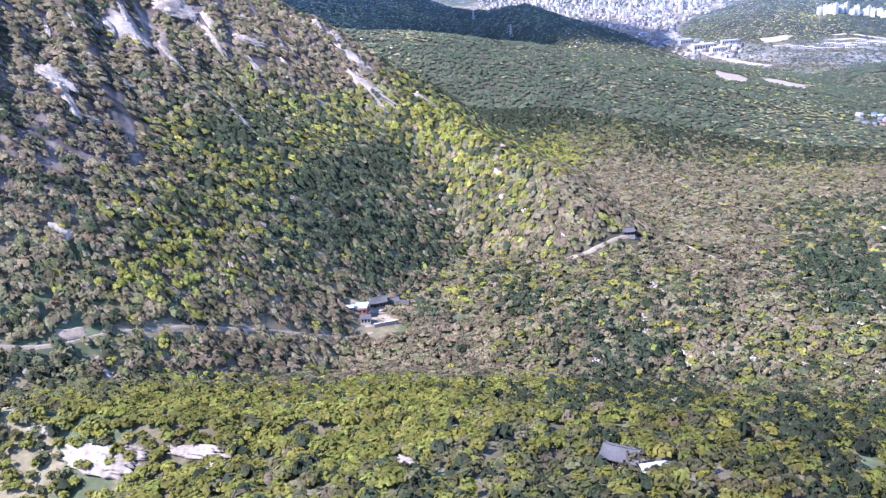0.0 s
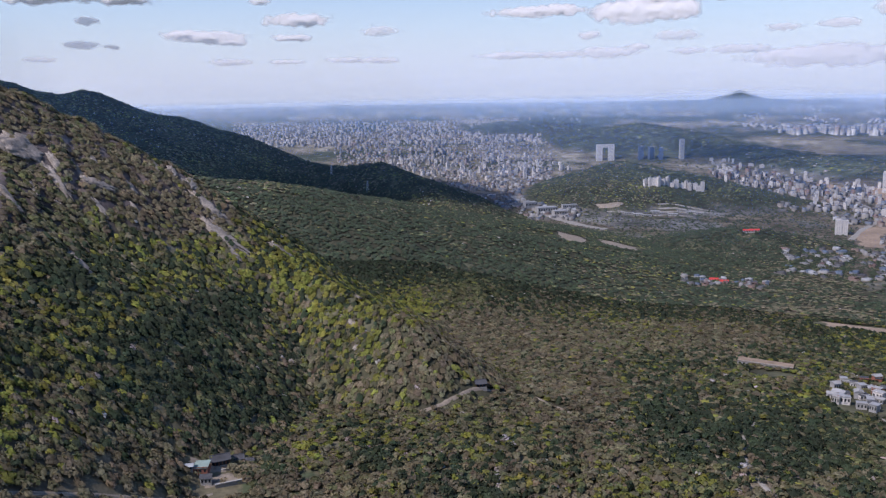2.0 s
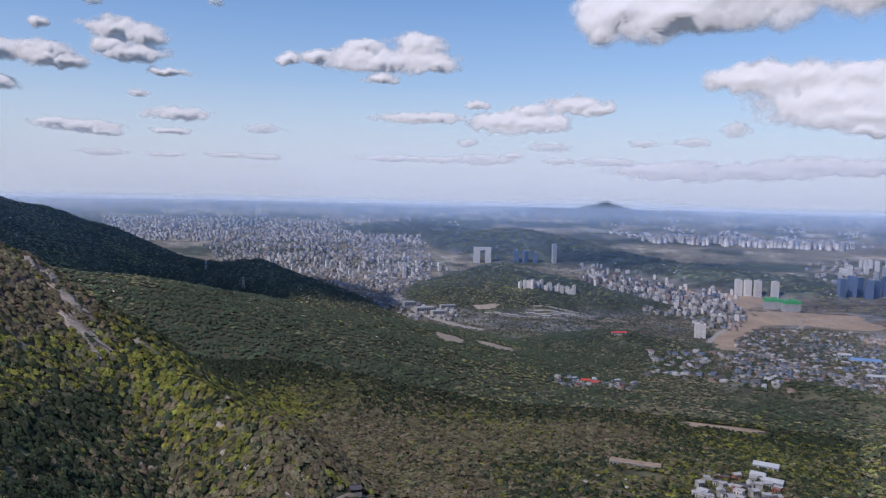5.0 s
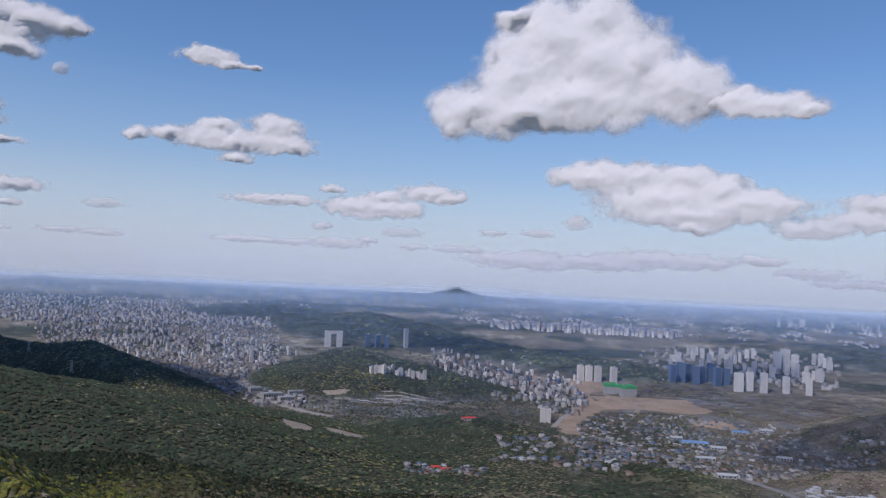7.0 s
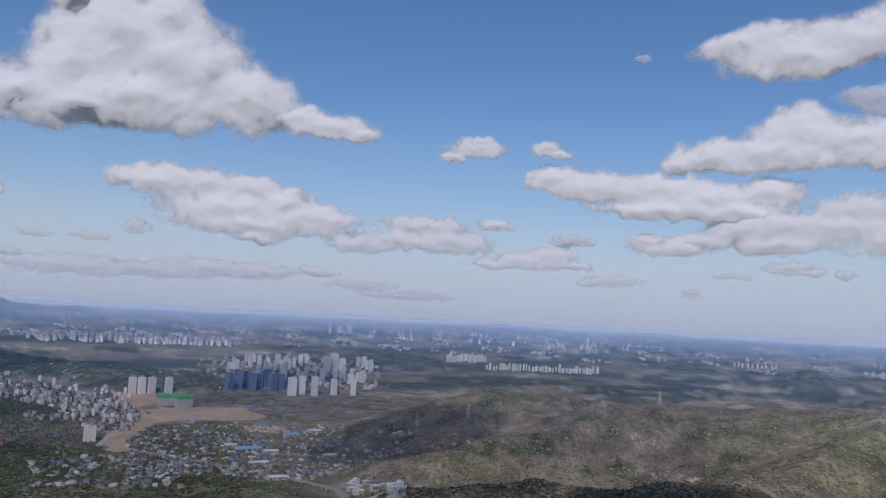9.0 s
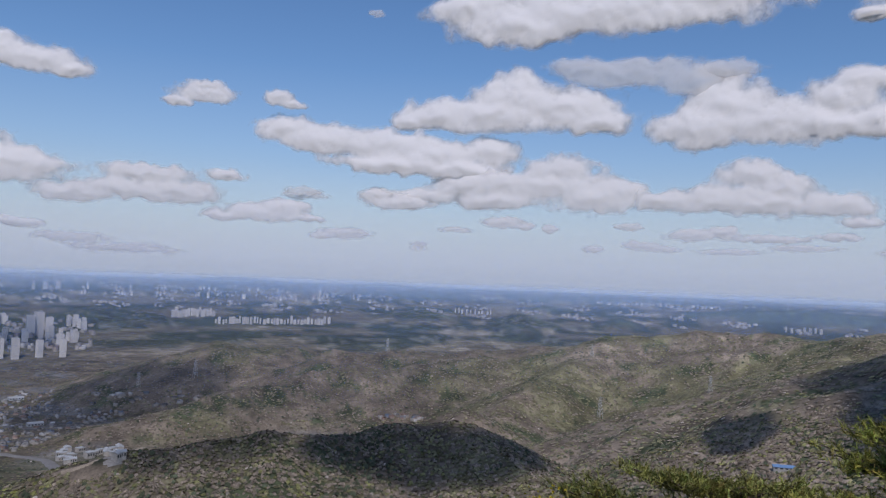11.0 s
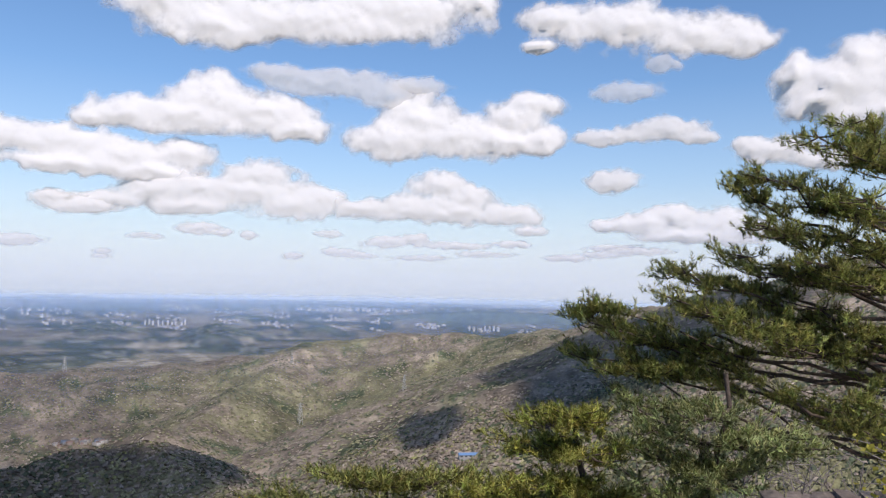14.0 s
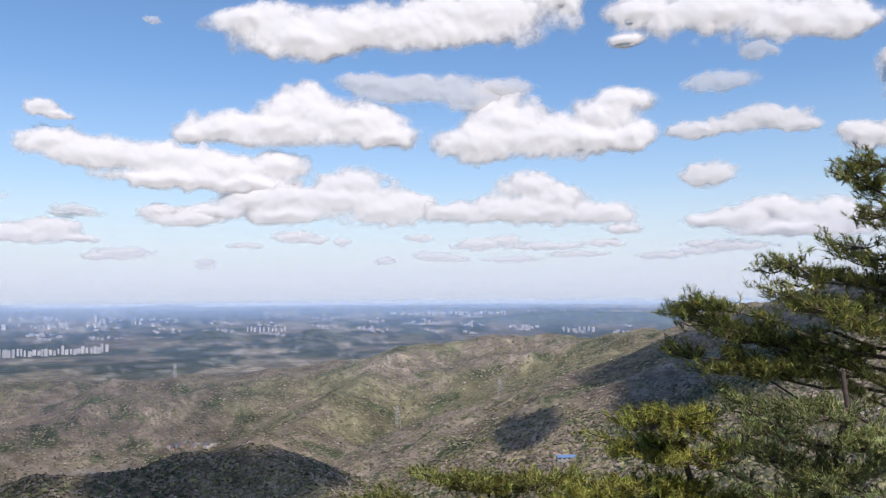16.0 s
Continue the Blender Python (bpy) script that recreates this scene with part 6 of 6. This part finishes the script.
cloud([(42.1, 16.6, 3.6, 3.2), (32.9, 13.03, 3.03, 2.06), (36.0, 15.40, 2.99, 3.40), (39.3, 17.80, 3.32, 3.60), (42.0, 19.32, 2.41, 2.84), (44.7, 16.13, 4.09, 3.74), (40.4, 13.66, 7.82, 2.27), (48.6, 14.49, 3.55, 2.22), (36.1, 19.37, 1.70, 1.17), (37.8, 12.74, 4.56, 1.47)], 1)
cloud([(54.2, 13.25, 3.62, 1.07), (52.2, 13.71, 1.91, 0.90), (56.8, 12.78, 1.49, 0.58)], 1)
cloud([(42.4, 8.44, 3.37, 1.21), (45.7, 8.51, 2.44, 1.07), (49.0, 8.26, 2.08, 0.99), (51.5, 7.47, 2.10, 1.25), (47.4, 6.78, 4.51, 1.24), (53.3, 6.65, 3.99, 1.09), (50.0, 5.82, 6.21, 1.00), (49.6, 4.76, 1.45, 0.42)], 1)
cloud([(57.2, 4.84, 2.74, 0.71), (61.7, 6.44, 3.35, 0.75), (67.1, 6.80, 1.43, 0.50), (60.1, 5.20, 4.20, 0.67), (63.9, 5.36, 3.32, 0.92)], 0.9)
cloud([(69.7, 4.23, 3.33, 0.71), (71.2, 4.69, 1.88, 0.63), (66.8, 3.90, 1.60, 0.46), (73.1, 3.97, 1.16, 0.32)], 1)
cloud([(36.0, 2.09, 3.29, 0.63), (39.0, 2.06, 2.09, 0.80), (42.5, 2.04, 4.71, 0.65), (46.5, 2.44, 4.05, 0.66), (50.2, 2.37, 2.48, 0.58), (53.9, 2.65, 1.68, 0.38)], 0.9)
cloud([(57.3, 1.82, 2.52, 0.38), (60.7, 1.20, 3.75, 0.33)], 0.7)
cloud([(65.4, 12.30, 2.44, 0.73), (65.5, 12.87, 1.33, 0.51), (63.6, 11.63, 1.19, 0.40)], 0.9)
cloud([(70.6, 12.54, 1.20, 0.65), (71.8, 12.10, 0.95, 0.35)], 0.9)
cloud([(71.4, 10.41, 2.27, 0.93), (74.1, 9.82, 4.29, 1.11), (78.1, 9.65, 4.43, 1.21), (82.2, 9.02, 4.13, 1.55), (79.0, 8.27, 4.86, 0.73), (86.4, 9.57, 2.10, 1.15), (83.9, 8.05, 4.16, 0.74)], 1)
cloud([(82.2, 11.86, 2.98, 1.29), (80.3, 11.29, 1.23, 0.80), (88.0, 13.27, 3.37, 2.01), (86.3, 12.09, 4.62, 1.38), (92.2, 12.73, 4.21, 1.69), (93.9, 11.73, 2.52, 0.97)], 1)
cloud([(96.4, 15.12, 5.00, 1.26), (101.0, 14.43, 2.85, 1.25), (93.0, 15.53, 2.53, 0.71)], 0.55)
cloud([(101.4, 11.25, 3.65, 1.60), (103.4, 12.78, 3.00, 1.89), (106.2, 11.42, 4.28, 1.72), (109.3, 11.17, 3.76, 1.16), (111.5, 13.88, 2.49, 1.34), (110.4, 12.83, 1.86, 1.29), (112.6, 11.36, 1.66, 1.06)], 1)
cloud([(103.0, 15.13, 2.41, 0.77)], 0.5)
cloud([(88.1, 18.40, 4.75, 1.70), (94.6, 19.39, 10.33, 1.92), (101.4, 20.54, 6.40, 1.92), (84.2, 19.70, 3.42, 1.39), (107.4, 21.27, 2.14, 1.14)], 1)
cloud([(113.3, 19.69, 3.13, 1.61), (118.3, 19.16, 4.02, 1.89), (123.4, 18.22, 4.57, 1.63), (126.7, 17.71, 2.01, 1.24), (112.1, 17.94, 1.17, 0.55)], 1)
cloud([(117.3, 11.48, 2.82, 0.68), (121.3, 11.89, 2.91, 1.02), (123.6, 11.22, 1.51, 0.54)], 0.8)
cloud([(118.6, 14.59, 2.60, 0.86), (121.0, 16.45, 1.37, 0.76)], 0.45)
cloud([(117.7, 8.24, 2.08, 0.89)], 0.8)
cloud([(80.6, 5.88, 2.87, 0.82), (78.2, 6.08, 1.01, 0.57), (84.8, 6.84, 2.92, 1.00), (87.3, 7.11, 2.52, 1.00), (86.5, 5.84, 3.35, 0.75), (91.5, 8.34, 2.86, 1.24), (90.6, 7.17, 4.21, 1.16), (94.0, 6.29, 3.35, 1.33), (96.1, 6.81, 1.75, 0.99)], 0.9)
cloud([(99.0, 6.19, 2.47, 0.82), (102.3, 6.18, 3.62, 1.06), (105.0, 7.88, 2.36, 1.20), (107.0, 7.05, 2.31, 0.96), (106.2, 5.94, 4.27, 1.04), (110.4, 5.87, 2.44, 0.86), (111.5, 4.79, 1.53, 0.47)], 0.9)
cloud([(79.9, 5.51, 2.87, 0.70), (78.1, 5.95, 1.10, 0.47)], 0.9)
cloud([(75.9, 3.01, 2.18, 0.44), (74.2, 2.79, 0.96, 0.28)], 0.8)
cloud([(132.2, 14.28, 3.32, 2.14), (129.9, 15.31, 1.39, 1.27), (133.9, 15.80, 1.93, 1.74), (131.5, 12.92, 2.01, 1.27), (137.0, 13.94, 4.6, 3.2), (135.4, 12.08, 4.0, 1.6)], 1)
cloud([(128.7, 10.05, 2.81, 1.13), (127.2, 10.36, 1.44, 0.76), (131.4, 9.25, 2.01, 0.96)], 0.9)
cloud([(117.6, 5.10, 1.80, 0.57), (120.0, 5.24, 2.34, 0.97), (121.9, 5.77, 1.72, 0.88), (124.9, 5.26, 2.21, 1.18), (126.4, 4.54, 2.17, 1.01), (123.0, 4.26, 3.77, 0.56)], 1)
cloud([(119.1, 3.23, 2.75, 0.37), (114.3, 2.70, 1.63, 0.29), (116.8, 2.95, 1.60, 0.29)], 0.7)
cloud([(87.5, 4.27, 1.60, 0.50), (89.0, 4.05, 0.84, 0.29)], 0.8)
cloud([(90.9, 3.91, 0.63, 0.38)], 0.7)
cloud([(81.3, 2.46, 0.70, 0.25)], 0.6)
cloud([(84.0, 3.61, 1.33, 0.25)], 0.6)
cloud([(96.6, 4.19, 1.16, 0.33)], 0.6)
cloud([(94.1, 2.53, 0.84, 0.29), (97.6, 2.86, 1.49, 0.37), (99.1, 2.67, 1.23, 0.25)], 0.7)
cloud([(101.1, 3.72, 2.23, 0.49), (103.1, 3.93, 1.20, 0.53), (106.3, 3.52, 2.72, 0.32), (110.4, 3.71, 1.48, 0.28)], 0.8)
cloud([(103.5, 2.58, 2.39, 0.25), (108.2, 2.92, 2.28, 0.28), (114.4, 2.72, 1.57, 0.27)], 0.6)
cloud([(61.7, 1.43, 1.96, 0.22)], 0.55)
cloud([(72.7, 5.96, 1.53, 0.36)], 0.45)
cloud([(117.8, 3.45, 2.14, 0.33), (119.7, 3.24, 1.27, 0.26)], 0.7)
cloud([(13.7, 15.22, 2.22, 0.74), (15.5, 14.78, 1.24, 0.35), (17.0, 14.76, 0.63, 0.20)], 0.95)
cloud([(15.6, 9.56, 4.75, 0.90), (18.9, 10.77, 2.01, 1.06), (14.7, 10.52, 1.65, 0.65), (20.2, 9.60, 1.93, 0.70), (16.0, 8.27, 1.37, 0.45), (9.3, 9.43, 0.95, 0.44), (11.4, 9.76, 1.21, 0.64)], 1)
cloud([(-2.1, 15.04, 5.18, 1.50), (-5.4, 13.78, 2.93, 1.19), (2.2, 15.68, 2.95, 1.10), (4.5, 15.80, 1.89, 0.63), (1.2, 13.88, 2.18, 0.81), (-0.4, 16.21, 3.90, 1.07)], 1)
cloud([(4.4, 13.03, 0.57, 0.46)], 0.4)
cloud([(-3.6, 12.20, 0.67, 0.32)], 0.5)
cloud([(-2.2, 10.64, 2.06, 0.81), (-0.4, 10.30, 1.59, 0.67), (-1.1, 9.10, 2.45, 0.75), (-2.5, 9.49, 1.37, 0.55), (1.1, 7.99, 1.52, 0.34)], 0.95)
cloud([(-6.4, 8.63, 1.91, 0.89), (-6.8, 10.54, 0.63, 0.46), (-5.5, 8.21, 1.78, 0.47)], 0.9)
cloud([(-0.8, 6.47, 0.70, 0.27)], 0.7)
cloud([(2.0, 5.24, 2.34, 0.51), (1.3, 4.06, 1.27, 0.27)], 0.85)
cloud([(-4.3, 4.09, 2.81, 0.45), (-5.9, 4.25, 1.44, 0.29), (-2.9, 3.75, 1.36, 0.30)], 0.85)
cloud([(7.5, 4.48, 1.56, 0.36)], 0.45)
cloud([(-3.0, 2.42, 1.52, 0.26), (1.0, 2.40, 1.26, 0.19)], 0.6)
cloud([(5.1, 2.52, 1.44, 0.20), (7.4, 2.45, 1.56, 0.24)], 0.6)
cloud([(18.7, 5.59, 3.34, 0.42), (20.5, 5.64, 1.60, 0.38), (23.2, 6.63, 1.05, 0.33)], 0.9)
cloud([(25.0, 5.44, 2.52, 0.79), (27.1, 5.31, 2.51, 0.71), (27.0, 6.26, 1.47, 0.46), (30.4, 6.65, 2.40, 0.70), (32.0, 6.40, 1.40, 0.41), (28.8, 5.36, 1.25, 0.54)], 0.95)
cloud([(22.5, 3.88, 0.76, 0.34)], 0.7)
cloud([(28.4, 3.68, 1.67, 0.38)], 0.45)
cloud([(35.2, 3.97, 1.21, 0.29)], 0.55)
cloud([(38.6, 4.07, 1.33, 0.32)], 0.6)
cloud([(41.3, 4.88, 1.02, 0.57)], 0.6)
cloud([(17.1, 2.64, 3.32, 0.25), (20.5, 2.62, 1.68, 0.25), (23.8, 2.67, 2.44, 0.42), (25.9, 3.04, 0.84, 0.25)], 0.7)
cloud([(29.3, 2.66, 1.25, 0.25), (32.6, 2.65, 2.05, 0.33), (35.8, 2.26, 1.60, 0.41)], 0.6)
cloud([(-13.3, 6.68, 3.55, 0.52), (-9.6, 6.48, 2.06, 0.47), (-14.9, 6.37, 1.88, 0.52)], 0.9)
cloud([(-9.1, 8.64, 3.78, 0.71), (-6.4, 8.41, 1.79, 0.47)], 0.9)
cloud([(-11.9, 5.07, 0.73, 0.29)], 0.6)
cloud([(-12.4, 3.52, 1.16, 0.29), (-10.5, 3.40, 0.51, 0.18)], 0.6)
cloud([(-14.9, 2.58, 0.95, 0.18)], 0.5)
cloud([(81.2, 2.15, 0.70, 0.23)], 0.5)
cloud([(84.8, 6.38, 1.99, 0.74), (86.2, 5.82, 1.61, 0.66)], 0.7)
cloud([(77.5, 18.88, 0.61, 0.30)], 0.4)
cloud([(72.8, 5.65, 1.76, 0.36)], 0.45)


def shade_cloud(head, el, long, deep, seed, turn=0.0, dense=0.44):
    """A cloud overhead whose shadow lies on the slopes at that heading and elevation."""
    c = seen_at(head, el)
    up = max(1100.0, 1.0 * c.xy.length)
    rg = np.random.default_rng(seed)
    n = 44
    U, W = np.meshgrid(np.linspace(-0.62, 0.62, n) * long, np.linspace(-0.62, 0.62, n) * deep, indexing="ij")
    d = 1 - (U / long * 2) ** 2 - (W / deep * 2) ** 2 + 0.55 * fbm(U, W, min(long, deep) * 0.45, seed, 4)
    keep = d > 0
    cell = keep[:-1, :-1] & keep[1:, :-1] & keep[1:, 1:] & keep[:-1, 1:]
    idx = np.arange(n * n).reshape(n, n)
    q = np.stack([idx[:-1, :-1], idx[1:, :-1], idx[1:, 1:], idx[:-1, 1:]], -1)[cell]
    thick = np.sqrt(np.clip(d, 0, 1.2)) * 0.22 * min(long, deep)
    V = np.concatenate([np.stack([U, W, -0.2 * thick], -1).reshape(-1, 3), np.stack([U, W, thick], -1).reshape(-1, 3)])
    Q = np.concatenate([q[:, ::-1], q + n * n])
    rim_ = np.tile(np.clip(d / 0.5, 0, 1).ravel(), 2)
    T = np.stack([rim_, np.full(len(rim_), dense), 0 * rim_], -1)
    used = np.unique(Q)
    remap = np.full(len(V), -1)
    remap[used] = np.arange(len(used))
    ob = new("cloud", mesh_of("cloud", V[used], remap[Q], None, M_CLOUD, T[used], True))
    ob.location = c + SUNWARD * (up / SUNWARD.z)
    ob.rotation_euler = (0, 0, radians(turn - head))
    return tagged(ob, "white cumulus cloud overhead shading the slopes", "cloud", "clouds in the sky")


SHADES = [(-9, -1.6, 1700, 1000, 0), (3, -5.2, 900, 480, 0), (9, -6.3, 520, 320, 0), (104.6, -9.6, 80, 170, 0), (83, -12.6, 330, 200, 0), (121.5, -2.3, 420, 560, 10), (119.5, -5.0, 220, 280, 0), (114.0, -7.6, 110, 220, 0), (52, -5.2, 700, 330, 0), (35, -4.2, 900, 300, 0), (66, -12.3, 200, 150, 0), (62, -9.6, 620, 800, 0)]
for k, (h, e, lo, de, tu) in enumerate(SHADES):
    shade_cloud(h, e, lo, de, 500 + k, tu, 0.88 if h < 10 else 0.66 if h > 80 else 0.4)

# ------------------------------------------------------------------ haze: painted as tinted see-through rings, one behind the other
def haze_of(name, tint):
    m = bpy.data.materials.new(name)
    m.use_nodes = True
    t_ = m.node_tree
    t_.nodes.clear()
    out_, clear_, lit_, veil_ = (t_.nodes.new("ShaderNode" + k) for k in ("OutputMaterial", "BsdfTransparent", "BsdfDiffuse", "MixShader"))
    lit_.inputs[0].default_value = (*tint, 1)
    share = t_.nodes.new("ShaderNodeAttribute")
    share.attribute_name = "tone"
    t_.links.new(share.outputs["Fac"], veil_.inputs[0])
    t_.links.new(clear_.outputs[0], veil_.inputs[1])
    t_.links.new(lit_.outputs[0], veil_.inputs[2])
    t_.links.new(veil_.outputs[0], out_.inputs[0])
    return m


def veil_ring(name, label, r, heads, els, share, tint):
    """A see-through ring round the viewpoint with haze painted in its tint; els: elevations of its rows, one list or
    one for each heading.
    """
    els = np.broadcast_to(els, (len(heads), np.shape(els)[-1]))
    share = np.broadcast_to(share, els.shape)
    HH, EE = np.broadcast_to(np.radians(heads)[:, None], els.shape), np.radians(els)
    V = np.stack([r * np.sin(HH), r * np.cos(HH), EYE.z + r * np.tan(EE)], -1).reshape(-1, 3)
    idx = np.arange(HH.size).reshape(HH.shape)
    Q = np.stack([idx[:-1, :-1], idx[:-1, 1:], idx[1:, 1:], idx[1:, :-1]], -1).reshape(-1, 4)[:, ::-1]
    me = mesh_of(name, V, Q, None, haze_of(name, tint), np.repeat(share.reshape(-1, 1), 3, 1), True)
    # every normal faces the sun, so the painted haze is evenly bright
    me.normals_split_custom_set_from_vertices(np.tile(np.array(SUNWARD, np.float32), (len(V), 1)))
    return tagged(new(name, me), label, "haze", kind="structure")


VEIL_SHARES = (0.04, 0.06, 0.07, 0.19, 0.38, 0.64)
# haze colour painted on each ring, bluer near and paler far out
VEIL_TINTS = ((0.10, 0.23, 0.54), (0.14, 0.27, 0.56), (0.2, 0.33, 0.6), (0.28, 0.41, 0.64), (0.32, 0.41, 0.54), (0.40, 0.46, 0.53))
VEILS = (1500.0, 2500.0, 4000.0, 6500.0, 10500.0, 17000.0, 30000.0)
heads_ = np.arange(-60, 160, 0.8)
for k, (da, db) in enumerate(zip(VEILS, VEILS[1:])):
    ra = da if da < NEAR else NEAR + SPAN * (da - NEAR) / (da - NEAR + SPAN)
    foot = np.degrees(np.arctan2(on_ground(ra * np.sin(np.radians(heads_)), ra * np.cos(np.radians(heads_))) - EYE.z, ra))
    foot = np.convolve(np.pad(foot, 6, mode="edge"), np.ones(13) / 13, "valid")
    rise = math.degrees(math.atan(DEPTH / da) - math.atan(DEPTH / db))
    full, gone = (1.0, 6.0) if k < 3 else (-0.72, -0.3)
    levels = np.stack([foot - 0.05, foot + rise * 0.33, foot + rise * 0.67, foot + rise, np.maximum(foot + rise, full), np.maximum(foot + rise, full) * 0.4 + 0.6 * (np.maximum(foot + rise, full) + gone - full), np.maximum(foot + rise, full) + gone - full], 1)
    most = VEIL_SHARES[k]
    veil_ring("haze", "thin blue-tinted shell painted as haze over the plain", ra, heads_, levels, most * np.array([0, 0.33, 0.67, 1, 1, 0.35, 0]), VEIL_TINTS[k])
veil_ring("haze", "pale tinted shell painted as haze before the low clouds", 4700.0, heads_, np.array([-0.4, 0.4, 1.5, 3.0, 5.0, 8.0]), np.array([0.15, 0.24, 0.32, 0.25, 0.12, 0.0]), (0.6, 0.625, 0.635))
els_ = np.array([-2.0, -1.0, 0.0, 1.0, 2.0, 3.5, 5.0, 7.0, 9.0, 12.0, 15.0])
glowing_haze = veil_ring("backdrop", "glowing pale backdrop painted as haze along the far horizon", 4880.0, np.arange(-180, 181, 4.0), els_, np.interp(els_, [-2, 0, 2, 5, 9, 15], [0.96, 0.93, 0.8, 0.5, 0.2, 0.0]), (0.5, 0.5, 0.5))
bt = glowing_haze.data.materials[0].node_tree  # a plain backdrop that glows in place of bright hazy sky
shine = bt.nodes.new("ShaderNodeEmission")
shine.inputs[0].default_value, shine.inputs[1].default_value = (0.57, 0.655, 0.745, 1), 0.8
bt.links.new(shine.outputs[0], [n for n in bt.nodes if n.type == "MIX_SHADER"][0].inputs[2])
